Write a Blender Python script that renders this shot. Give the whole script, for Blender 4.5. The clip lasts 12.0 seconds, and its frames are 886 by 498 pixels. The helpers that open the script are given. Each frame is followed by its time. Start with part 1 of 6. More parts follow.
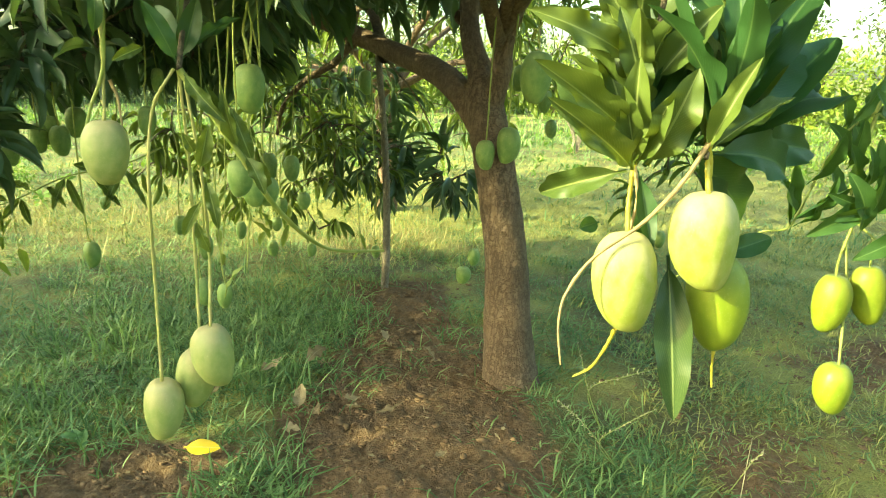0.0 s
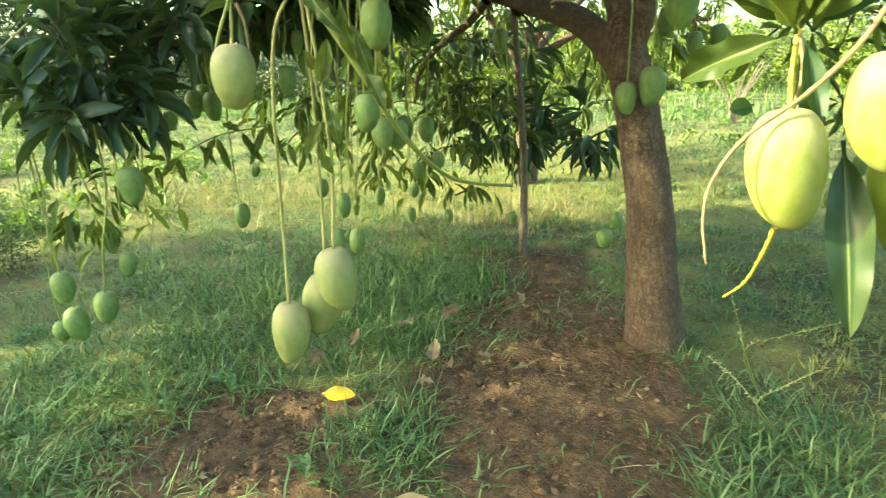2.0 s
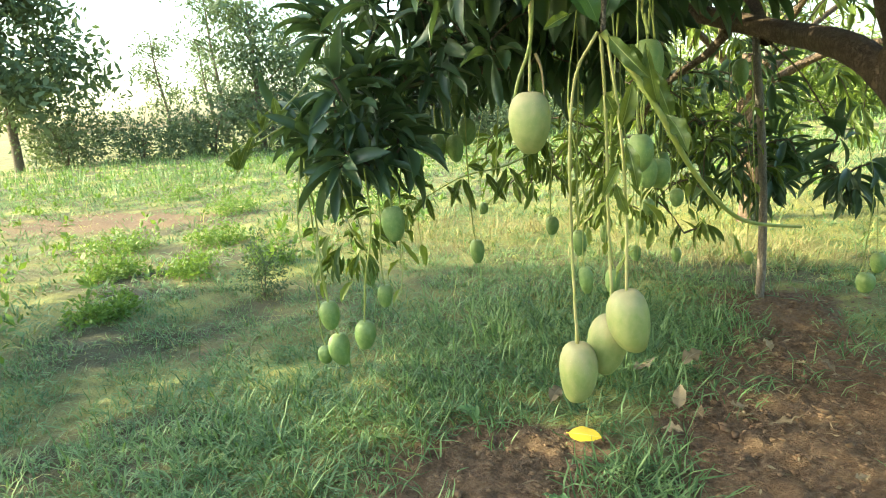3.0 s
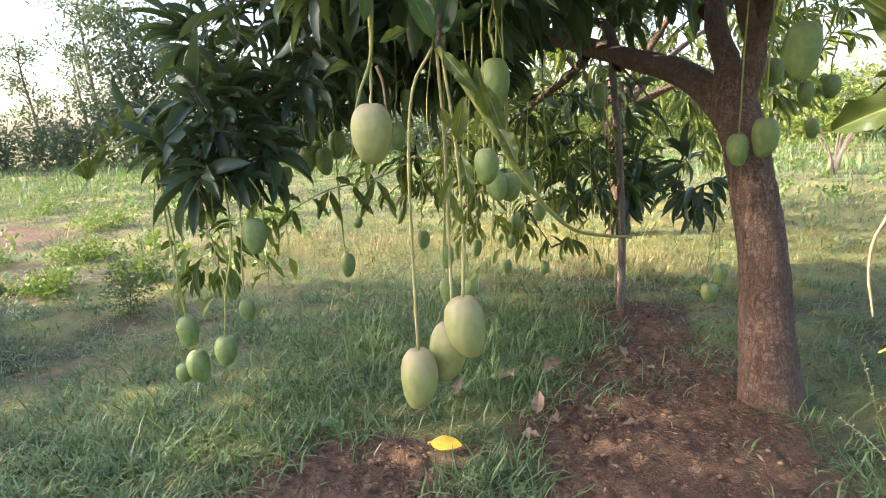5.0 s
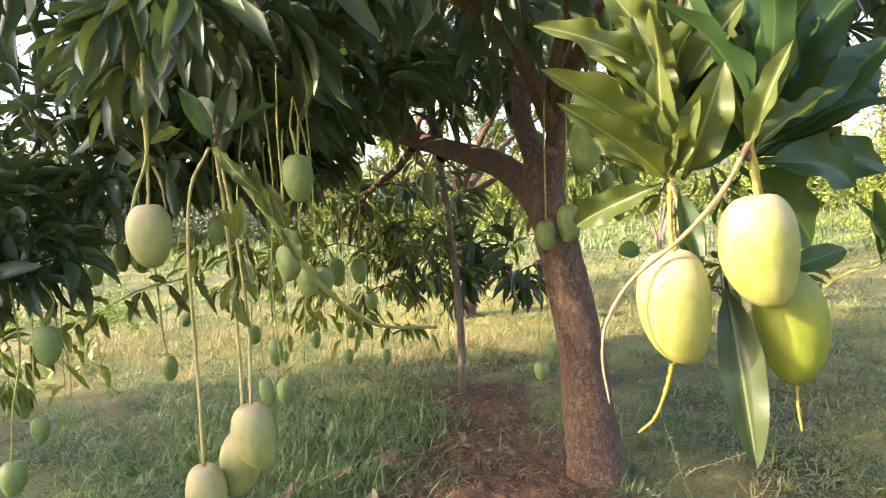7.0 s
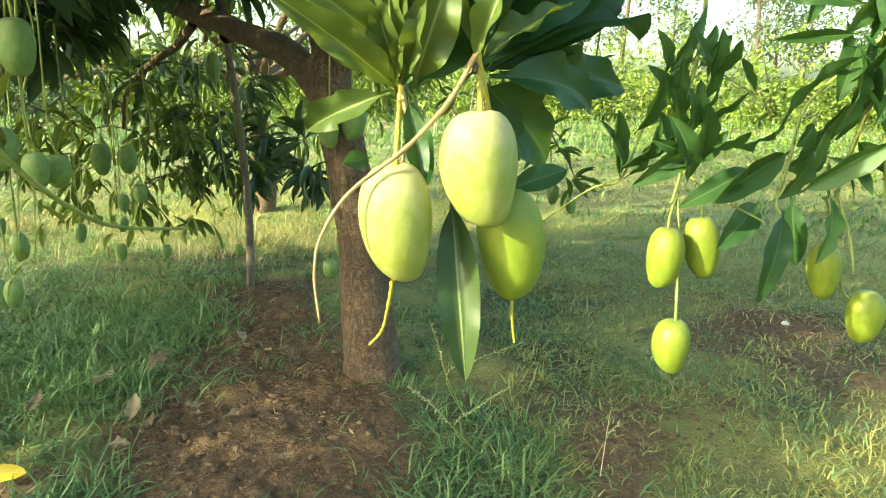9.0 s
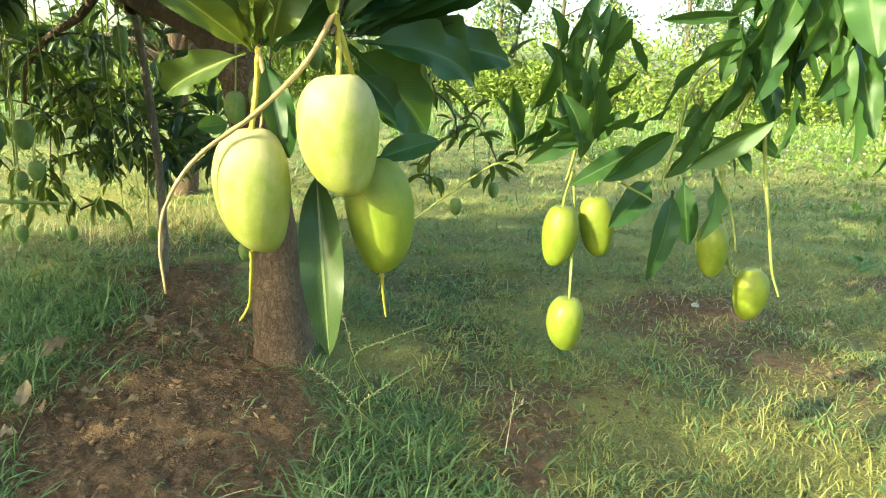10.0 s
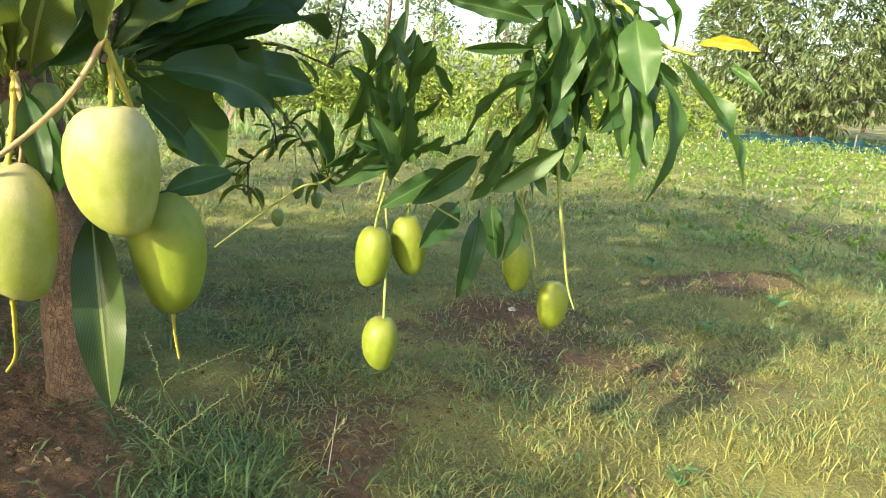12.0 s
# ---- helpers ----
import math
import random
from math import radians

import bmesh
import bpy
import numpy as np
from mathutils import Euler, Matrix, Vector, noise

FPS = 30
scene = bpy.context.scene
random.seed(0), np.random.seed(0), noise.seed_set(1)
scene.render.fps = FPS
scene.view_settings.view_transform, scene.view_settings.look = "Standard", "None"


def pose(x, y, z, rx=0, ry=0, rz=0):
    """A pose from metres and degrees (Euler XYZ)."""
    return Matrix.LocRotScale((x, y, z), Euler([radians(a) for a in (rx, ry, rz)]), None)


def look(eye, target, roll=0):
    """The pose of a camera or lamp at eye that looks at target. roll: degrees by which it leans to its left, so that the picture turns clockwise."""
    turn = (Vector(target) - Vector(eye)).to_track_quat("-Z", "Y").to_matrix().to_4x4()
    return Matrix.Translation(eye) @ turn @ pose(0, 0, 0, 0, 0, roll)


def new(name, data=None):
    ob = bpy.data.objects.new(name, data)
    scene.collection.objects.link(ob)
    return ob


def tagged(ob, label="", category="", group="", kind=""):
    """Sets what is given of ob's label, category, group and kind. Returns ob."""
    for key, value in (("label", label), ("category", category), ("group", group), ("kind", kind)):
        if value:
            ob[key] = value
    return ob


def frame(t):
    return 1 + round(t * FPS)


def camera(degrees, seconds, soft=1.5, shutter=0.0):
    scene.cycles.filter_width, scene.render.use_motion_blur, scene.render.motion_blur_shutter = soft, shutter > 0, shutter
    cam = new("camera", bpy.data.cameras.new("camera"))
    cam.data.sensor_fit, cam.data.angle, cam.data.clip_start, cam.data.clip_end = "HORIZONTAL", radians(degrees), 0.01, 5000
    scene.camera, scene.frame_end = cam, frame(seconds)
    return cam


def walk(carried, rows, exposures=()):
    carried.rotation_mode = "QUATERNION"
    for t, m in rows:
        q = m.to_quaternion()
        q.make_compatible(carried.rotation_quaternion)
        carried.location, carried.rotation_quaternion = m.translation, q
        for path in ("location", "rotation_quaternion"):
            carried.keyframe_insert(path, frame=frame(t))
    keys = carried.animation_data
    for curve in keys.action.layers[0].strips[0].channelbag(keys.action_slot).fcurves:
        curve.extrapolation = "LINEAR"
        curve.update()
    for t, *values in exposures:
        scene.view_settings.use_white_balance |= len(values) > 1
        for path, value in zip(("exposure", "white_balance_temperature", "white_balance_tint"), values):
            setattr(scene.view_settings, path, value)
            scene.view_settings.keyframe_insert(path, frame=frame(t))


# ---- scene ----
cam = camera(66.0, 12.0, soft=1.0, shutter=0.1)
PATH = [
    (0, (0.198, -0.07, 1.037), (-0.163, 1.83, 0.524), 1.6),
    (0.5, (0.247, 0.019, 0.97), (0.008, 1.958, 0.544), 0.9),
    (1, (0.335, 0.031, 0.957), (0.067, 1.941, 0.428), -1.1),
    (1.5, (0.317, 0.036, 0.916), (-0.038, 1.864, 0.186), -4.4),
    (2, (0.215, -0.024, 0.912), (-0.544, 1.745, 0.371), -2.0),
    (2.5, (0.107, -0.091, 0.904), (-1.003, 1.505, 0.431), -4.0),
    (2.7, (0.067, -0.118, 0.924), (-1.16, 1.402, 0.497), -4.7),
    (4.3, (0.149, -0.098, 0.946), (-0.976, 1.52, 0.609), -4.1),
    (4.5, (0.156, -0.093, 0.937), (-0.908, 1.563, 0.584), -4.4),
    (5, (0.153, -0.082, 0.917), (-0.822, 1.622, 0.534), -2.9),
    (5.5, (0.178, -0.069, 0.92), (-0.732, 1.676, 0.56), -3.6),
    (6, (0.176, -0.056, 0.905), (-0.701, 1.704, 0.542), -3.8),
    (6.5, (0.196, -0.039, 0.922), (-0.61, 1.772, 0.656), -6.0),
    (7, (0.26, -0.016, 0.93), (-0.357, 1.879, 0.765), -4.0),
    (7.2, (0.287, -0.011, 0.915), (-0.253, 1.907, 0.738), -3.1),
    (8.8, (0.335, 0.046, 0.942), (0.154, 1.981, 0.47), -0.5),
    (9, (0.354, 0.061, 0.937), (0.256, 1.998, 0.449), 0.6),
    (9.5, (0.398, 0.079, 0.917), (0.421, 2.002, 0.369), 2.2),
    (10, (0.436, 0.075, 0.917), (0.513, 2.005, 0.397), 2.1),
    (10.5, (0.475, 0.066, 0.916), (0.552, 2.019, 0.496), 1.4),
    (11, (0.469, 0.078, 0.933), (0.732, 2.014, 0.508), 5.0),
    (11.5, (0.472, 0.088, 0.93), (0.945, 1.97, 0.445), 6.0),
    (12, (0.472, 0.082, 0.951), (1.028, 1.94, 0.466), 4.3),
]
walk(cam, [(t, look(eye, target, roll)) for t, eye, target, roll in PATH],
     exposures=[(0.0, 2.38, 8300, -30), (1.0, 2.2, 7600, -24), (2.7, 2.38, 6850, -18), (4.3, 2.1, 6150, 21), (6.3, 2.18, 6150, 20), (7.2, 2.26, 6800, 25), (8.8, 2.19, 6900, -20), (10.5, 2.04, 6900, -17), (12.0, 1.76, 6800, -3)])

# ---- light ----
SUN_AZ, SUN_EL = radians(237), radians(24)
sun_to = Vector((math.sin(SUN_AZ) * math.cos(SUN_EL), math.cos(SUN_AZ) * math.cos(SUN_EL), math.sin(SUN_EL)))
world = bpy.data.worlds.new("world")
scene.world = world
world.use_nodes = True
wn = world.node_tree.nodes
sky = wn.new("ShaderNodeTexSky")
sky.sky_type, sky.sun_disc, sky.sun_elevation, sky.sun_rotation = "NISHITA", False, SUN_EL, SUN_AZ
sky.dust_density = 3.0
wn["Background"].inputs[1].default_value = 0.15
world.node_tree.links.new(sky.outputs[0], wn["Background"].inputs[0])
sun_data = bpy.data.lights.new("sun", "SUN")
sun_data.energy, sun_data.angle, sun_data.color = 2.6, radians(0.6), (1.0, 0.88, 0.62)
sun = new("sun", sun_data)
sun.matrix_world = look(sun_to * 30, (0, 0, 0))


# ---- materials ----
def material(name):
    m = bpy.data.materials.new(name)
    m.use_nodes = True
    n = m.node_tree.nodes
    return m, n, n["Principled BSDF"], m.node_tree.links.new


def ramp(n, link, fac, *stops):
    r = n.new("ShaderNodeValToRGB")
    while len(r.color_ramp.elements) < len(stops):
        r.color_ramp.elements.new(0.5)
    for e, (p, c) in zip(r.color_ramp.elements, stops):
        e.position, e.color = p, (*c, 1)
    link(fac, r.inputs[0])
    return r.outputs[0]


def noise_tex(n, link, scale, detail=4.0, vec=None, rough=0.55):
    t = n.new("ShaderNodeTexNoise")
    t.inputs["Scale"].default_value, t.inputs["Detail"].default_value, t.inputs["Roughness"].default_value = scale, detail, rough
    if vec is not None:
        link(vec, t.inputs["Vector"])
    return t.outputs["Fac"]


def mixc(n, link, fac, a, b, mode="MIX"):
    x = n.new("ShaderNodeMix")
    x.data_type, x.blend_type = "RGBA", mode
    for k, v in ((0, fac), (6, a), (7, b)):
        if isinstance(v, (int, float)):
            x.inputs[k].default_value = v
        elif isinstance(v, tuple):
            x.inputs[k].default_value = (*v, 1)
        else:
            link(v, x.inputs[k])
    return x.outputs[2]


def maths(n, link, op, a, b=0.0):
    x = n.new("ShaderNodeMath")
    x.operation = op
    for k, v in ((0, a), (1, b)):
        if isinstance(v, (int, float)):
            x.inputs[k].default_value = v
        else:
            link(v, x.inputs[k])
    return x.outputs[0]


def bump(n, link, height, strength, dist, bsdf):
    b = n.new("ShaderNodeBump")
    b.inputs["Strength"].default_value, b.inputs["Distance"].default_value = strength, dist
    link(height, b.inputs["Height"])
    link(b.outputs[0], bsdf.inputs["Normal"])


def coords(n, which="Object"):
    return n.new("ShaderNodeTexCoord").outputs[which]


def leaf_material(name, lo, hi, back, through_light, rough=0.38, island=False, veins=True):
    """A leaf: dark glossy blade with a pale midrib and side veins, which lets part of the light through."""
    m, n, b, link = material(name)
    if island:
        rnd = n.new("ShaderNodeNewGeometry").outputs["Random Per Island"]
    else:
        rnd = n.new("ShaderNodeObjectInfo").outputs["Random"]
    patch = noise_tex(n, link, 14.0, 3.0, coords(n))
    col = ramp(n, link, maths(n, link, "ADD", maths(n, link, "MULTIPLY", rnd, 0.7), maths(n, link, "MULTIPLY", patch, 0.35)), (0.15, lo), (0.85, hi))
    if veins:
        uv = n.new("ShaderNodeSeparateXYZ")
        link(coords(n, "UV"), uv.inputs[0])
        side = maths(n, link, "ABSOLUTE", maths(n, link, "SUBTRACT", uv.outputs[0], 0.5))
        rib = maths(n, link, "LESS_THAN", side, 0.028)
        run = maths(n, link, "SUBTRACT", maths(n, link, "MULTIPLY", uv.outputs[1], 26.0), maths(n, link, "MULTIPLY", side, 16.0))
        vein = maths(n, link, "LESS_THAN", maths(n, link, "FRACT", run), 0.1)
        mark = maths(n, link, "MAXIMUM", maths(n, link, "MULTIPLY", rib, 0.75), maths(n, link, "MULTIPLY", vein, 0.22))
        col = mixc(n, link, mark, col, back)
        bump(n, link, maths(n, link, "MAXIMUM", maths(n, link, "MULTIPLY", side, 3.0), vein), 0.5, 0.002, b)
    link(col, b.inputs["Base Color"])
    b.inputs["Roughness"].default_value = rough
    t = n.new("ShaderNodeBsdfTranslucent")
    link(mixc(n, link, 0.55, col, through_light), t.inputs[0])
    s = n.new("ShaderNodeMixShader")
    s.inputs[0].default_value = 0.27
    link(b.outputs[0], s.inputs[1])
    link(t.outputs[0], s.inputs[2])
    link(s.outputs[0], n["Material Output"].inputs[0])
    return m


leaf_fresh = leaf_material("leaf_fresh", (0.062, 0.1, 0.024), (0.145, 0.185, 0.042), (0.38, 0.42, 0.15), (0.32, 0.38, 0.03), 0.48)
leaf_dark = leaf_material("leaf_dark", (0.03, 0.075, 0.025), (0.05, 0.115, 0.035), (0.13, 0.2, 0.07), (0.16, 0.27, 0.02), 0.45)
leaf_long = leaf_material("leaf_long", (0.03, 0.06, 0.022), (0.06, 0.10, 0.032), (0.34, 0.38, 0.16), (0.05, 0.08, 0.015), 0.3)
leaf_side = leaf_material("leaf_side", (0.04, 0.09, 0.025), (0.075, 0.15, 0.04), (0.18, 0.27, 0.09), (0.27, 0.42, 0.03), 0.46)
# young yellow-green, with sunlight from behind added into its brightness
leaf_young = leaf_material("leaf_young", (0.16, 0.21, 0.04), (0.27, 0.32, 0.07), (0.3, 0.34, 0.1), (0.4, 0.46, 0.03), 0.45)
leaf_yellow = leaf_material("leaf_yellow", (0.42, 0.37, 0.03), (0.52, 0.46, 0.05), (0.5, 0.5, 0.15), (0.55, 0.5, 0.02), 0.4)
crown_leaf = leaf_material("crown_leaf", (0.045, 0.08, 0.045), (0.095, 0.145, 0.075), (0.12, 0.2, 0.06), (0.17, 0.25, 0.03), 0.34, True, False)
# brighter, yellower than the crown leaf: sunlight on rear foliage put into the colour
back_leaf_lit = leaf_material("back_leaf_lit", (0.06, 0.10, 0.02), (0.18, 0.23, 0.04), (0.12, 0.2, 0.06), (0.27, 0.33, 0.03), 0.5, True, False)
shrub_leaf = leaf_material("shrub_leaf", (0.09, 0.15, 0.03), (0.28, 0.35, 0.06), (0.2, 0.3, 0.06), (0.32, 0.4, 0.04), 0.55, True, False)
far_leaf = leaf_material("far_leaf", (0.07, 0.10, 0.05), (0.14, 0.18, 0.09), (0.2, 0.3, 0.06), (0.2, 0.26, 0.07), 0.6, True, False)
grey_leaf = leaf_material("grey_leaf", (0.1, 0.14, 0.06), (0.2, 0.25, 0.115), (0.2, 0.3, 0.06), (0.25, 0.3, 0.08), 0.5, True, False)
grass_green = leaf_material("grass_green", (0.06, 0.12, 0.045), (0.27, 0.37, 0.15), (0.2, 0.3, 0.06), (0.22, 0.32, 0.03), 0.55, True, False)
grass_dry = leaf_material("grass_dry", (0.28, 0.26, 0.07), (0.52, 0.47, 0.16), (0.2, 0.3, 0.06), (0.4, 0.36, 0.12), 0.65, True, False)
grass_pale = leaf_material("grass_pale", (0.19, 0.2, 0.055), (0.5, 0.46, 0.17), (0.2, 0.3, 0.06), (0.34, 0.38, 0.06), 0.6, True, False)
weed_leaf = leaf_material("weed_leaf", (0.09, 0.17, 0.03), (0.2, 0.3, 0.06), (0.2, 0.3, 0.06), (0.3, 0.4, 0.04), 0.55, True, False)
weed_big = leaf_material("weed_big", (0.08, 0.16, 0.06), (0.14, 0.24, 0.09), (0.2, 0.3, 0.12), (0.25, 0.35, 0.05), 0.5)
fallen_yellow = leaf_material("fallen_yellow", (0.62, 0.42, 0.02), (0.7, 0.5, 0.04), (0.7, 0.55, 0.2), (0.6, 0.45, 0.02), 0.5)
fallen_brown = leaf_material("fallen_brown", (0.22, 0.15, 0.085), (0.42, 0.31, 0.2), (0.4, 0.3, 0.2), (0.2, 0.12, 0.05), 0.75)

dry_brown = leaf_material("dry_brown", (0.24, 0.20, 0.09), (0.46, 0.40, 0.2), (0.4, 0.3, 0.2), (0.35, 0.22, 0.08), 0.75, True, False)
litter_mat = leaf_material("litter_mat", (0.13, 0.085, 0.05), (0.42, 0.32, 0.2), (0.4, 0.3, 0.2), (0.2, 0.12, 0.05), 0.8, True, False)


def mango_material(name, low, high, blush, rough=0.42):
    m, n, b, link = material(name)
    obj = coords(n)
    sep = n.new("ShaderNodeSeparateXYZ")
    link(obj, sep.inputs[0])
    big = noise_tex(n, link, 5.0, 3.0, obj)
    col = mixc(n, link, ramp(n, link, big, (0.35, (0, 0, 0)), (0.7, (1, 1, 1))), low, high)
    shoulder = ramp(n, link, maths(n, link, "ADD", sep.outputs[2], maths(n, link, "MULTIPLY", big, 0.35)), (0.25, (0, 0, 0)), (0.75, (1, 1, 1)))
    col = mixc(n, link, maths(n, link, "MULTIPLY", shoulder, 0.8), col, blush)
    v = n.new("ShaderNodeTexVoronoi")
    v.inputs["Scale"].default_value = 46.0
    link(obj, v.inputs["Vector"])
    dots = maths(n, link, "LESS_THAN", v.outputs["Distance"], 0.14)
    col = mixc(n, link, maths(n, link, "MULTIPLY", dots, 0.4), col, (0.66, 0.66, 0.4))
    scar = ramp(n, link, noise_tex(n, link, 11.0, 6.0, obj, 0.7), (0.66, (0, 0, 0)), (0.76, (1, 1, 1)))
    col = mixc(n, link, maths(n, link, "MULTIPLY", scar, 0.25), col, (0.25, 0.22, 0.10))
    link(col, b.inputs["Base Color"])
    link(ramp(n, link, big, (0.3, (rough, rough, rough)), (0.7, (rough + 0.16,) * 3)), b.inputs["Roughness"])
    b.inputs["Subsurface Weight"].default_value = 0.02
    b.inputs["Subsurface Radius"].default_value = (0.02, 0.02, 0.006)
    b.inputs["Subsurface Scale"].default_value = 0.4
    bump(n, link, maths(n, link, "ADD", noise_tex(n, link, 40.0, 3.0, obj), maths(n, link, "MULTIPLY", noise_tex(n, link, 4.0, 2.0, obj), 4.0)), 0.06, 0.012, b)
    return m


mango_skin = mango_material("mango_skin", (0.29, 0.325, 0.06), (0.40, 0.40, 0.14), (0.58, 0.455, 0.29), 0.52)
mango_pale = mango_material("mango_pale", (0.27, 0.32, 0.11), (0.37, 0.38, 0.16), (0.46, 0.35, 0.22), 0.5)
mango_lime = mango_material("mango_lime", (0.20, 0.255, 0.028), (0.27, 0.315, 0.04), (0.27, 0.28, 0.055))
# darker, greyer skin: the crown's shade on unripe fruit is in this colour
mango_shade = mango_material("mango_shade", (0.16, 0.25, 0.075), (0.25, 0.33, 0.11), (0.28, 0.32, 0.13), 0.5)


def bark_material(name, dark, light, scale=1.0):
    """Furrowed bark: long ragged cracks, short cross cracks, fine grain."""
    m, n, b, link = material(name)
    obj = coords(n)

    def stretched(z):
        mp = n.new("ShaderNodeMapping")
        mp.inputs["Scale"].default_value = (1.0, 1.0, z)
        link(obj, mp.inputs[0])
        return mp.outputs[0]

    def furrow(scale_, z, width):
        t = noise_tex(n, link, scale_, 5.0, stretched(z), 0.6)
        return ramp(n, link, maths(n, link, "ABSOLUTE", maths(n, link, "SUBTRACT", t, 0.5)), (0.0, (0, 0, 0)), (width, (1, 1, 1)))

    crack = maths(n, link, "MULTIPLY", furrow(55.0 * scale, 0.22, 0.05), furrow(40.0 * scale, 1.8, 0.035))
    fine = noise_tex(n, link, 70.0 * scale, 7.0, stretched(0.6), 0.7)
    big = noise_tex(n, link, 7.0, 3.0, obj)
    col = mixc(n, link, ramp(n, link, fine, (0.3, (0, 0, 0)), (0.7, (1, 1, 1))), dark, light)
    col = mixc(n, link, maths(n, link, "MULTIPLY", big, 0.45), col, (0.25, 0.19, 0.15))
    col = mixc(n, link, maths(n, link, "ADD", maths(n, link, "MULTIPLY", crack, 0.55), 0.45), tuple(c * 0.5 for c in dark), col)
    link(col, b.inputs["Base Color"])
    b.inputs["Roughness"].default_value = 0.88
    bump(n, link, maths(n, link, "ADD", maths(n, link, "MULTIPLY", crack, 0.8), maths(n, link, "MULTIPLY", fine, 0.8)), 0.8, 0.007, b)
    return m


bark = bark_material("bark", (0.14, 0.08, 0.054), (0.28, 0.175, 0.12))
bark_young = bark_material("bark_young", (0.09, 0.07, 0.045), (0.19, 0.14, 0.09), 1.6)
stake_wood = bark_material("stake_wood", (0.25, 0.2, 0.155), (0.44, 0.36, 0.3), 1.4)


def stalk_material(name, a, b2):
    m, n, b, link = material(name)
    link(ramp(n, link, noise_tex(n, link, 45.0, 4.0, coords(n)), (0.35, a), (0.65, b2)), b.inputs["Base Color"])
    b.inputs["Roughness"].default_value = 0.5
    return m


stalk_green = stalk_material("stalk_green", (0.24, 0.29, 0.07), (0.36, 0.36, 0.11))
stalk_yellow = stalk_material("stalk_yellow", (0.46, 0.36, 0.05), (0.55, 0.48, 0.10))
stalk_tan = stalk_material("stalk_tan", (0.3, 0.31, 0.09), (0.46, 0.38, 0.17))
stalk_red = stalk_material("stalk_red", (0.34, 0.22, 0.12), (0.42, 0.32, 0.16))
straw_mat = stalk_material("straw_mat", (0.45, 0.36, 0.2), (0.6, 0.5, 0.32))
net_blue = stalk_material("net_blue", (0.01, 0.05, 0.085), (0.015, 0.1, 0.16))
white_shell = stalk_material("white_shell", (0.5, 0.48, 0.43), (0.66, 0.64, 0.6))


def soil_mix(n, link, vec):
    """Reddish loam: two scales of colour, with pale crumbs."""
    a = noise_tex(n, link, 3.0, 5.0, vec)
    c = noise_tex(n, link, 55.0, 6.0, vec, 0.7)
    col = ramp(n, link, c, (0.28, (0.075, 0.04, 0.023)), (0.5, (0.175, 0.1, 0.057)), (0.74, (0.3, 0.19, 0.115)))
    col = mixc(n, link, ramp(n, link, a, (0.4, (0, 0, 0)), (0.65, (0.5, 0.5, 0.5))), col, (0.235, 0.142, 0.084))
    return col, c


ground_mat, n, b, link = material("ground_mat")
vec = coords(n)
scol, fine = soil_mix(n, link, vec)
att = n.new("ShaderNodeAttribute")
att.attribute_name = "cover"
sepc = n.new("ShaderNodeSeparateColor")
link(att.outputs["Color"], sepc.inputs[0])
blade = noise_tex(n, link, 130.0, 5.0, vec, 0.75)
patch = noise_tex(n, link, 1.3, 5.0, vec)
turf = ramp(n, link, blade, (0.3, (0.055, 0.045, 0.024)), (0.52, (0.12, 0.1, 0.05)), (0.72, (0.22, 0.19, 0.1)))
dry = ramp(n, link, blade, (0.3, (0.16, 0.14, 0.04)), (0.5, (0.36, 0.33, 0.1)), (0.75, (0.48, 0.44, 0.17)))
field = mixc(n, link, ramp(n, link, patch, (0.42, (0, 0, 0)), (0.62, (1, 1, 1))), turf, dry)
field = mixc(n, link, sepc.outputs[1], field, dry)
edge = maths(n, link, "ADD", sepc.outputs[0], maths(n, link, "MULTIPLY", maths(n, link, "SUBTRACT", blade, 0.5), 0.9))
link(mixc(n, link, ramp(n, link, edge, (0.4, (0, 0, 0)), (0.6, (1, 1, 1))), field, scol), b.inputs["Base Color"])
b.inputs["Roughness"].default_value = 0.95
bump(n, link, maths(n, link, "ADD", fine, maths(n, link, "MULTIPLY", blade, 0.6)), 0.9, 0.02, b)

clod_mat, n, b, link = material("clod_mat")
link(soil_mix(n, link, coords(n))[0], b.inputs["Base Color"])
b.inputs["Roughness"].default_value = 0.95


# ---- mesh helpers ----
def part(name, data, mat, parent=None, label=""):
    """One mesh object, from a bmesh or a mesh, under a thing or a part."""
    if isinstance(data, bmesh.types.BMesh):
        me = bpy.data.meshes.new(name)
        data.to_mesh(me)
        data.free()
    else:
        me = data
    if mat and not me.materials:
        me.materials.append(mat)
    ob = new(name, me)
    if parent is not None:
        ob.parent = parent
        ob.matrix_parent_inverse = parent.matrix_basis.inverted()
    return tagged(ob, label)


def thing(name, place, label, category, group="", kind=""):
    ob = new(name)
    ob.empty_display_size = 0.05
    ob.matrix_basis = Matrix.Translation(place)
    return tagged(ob, label, category, group, kind)


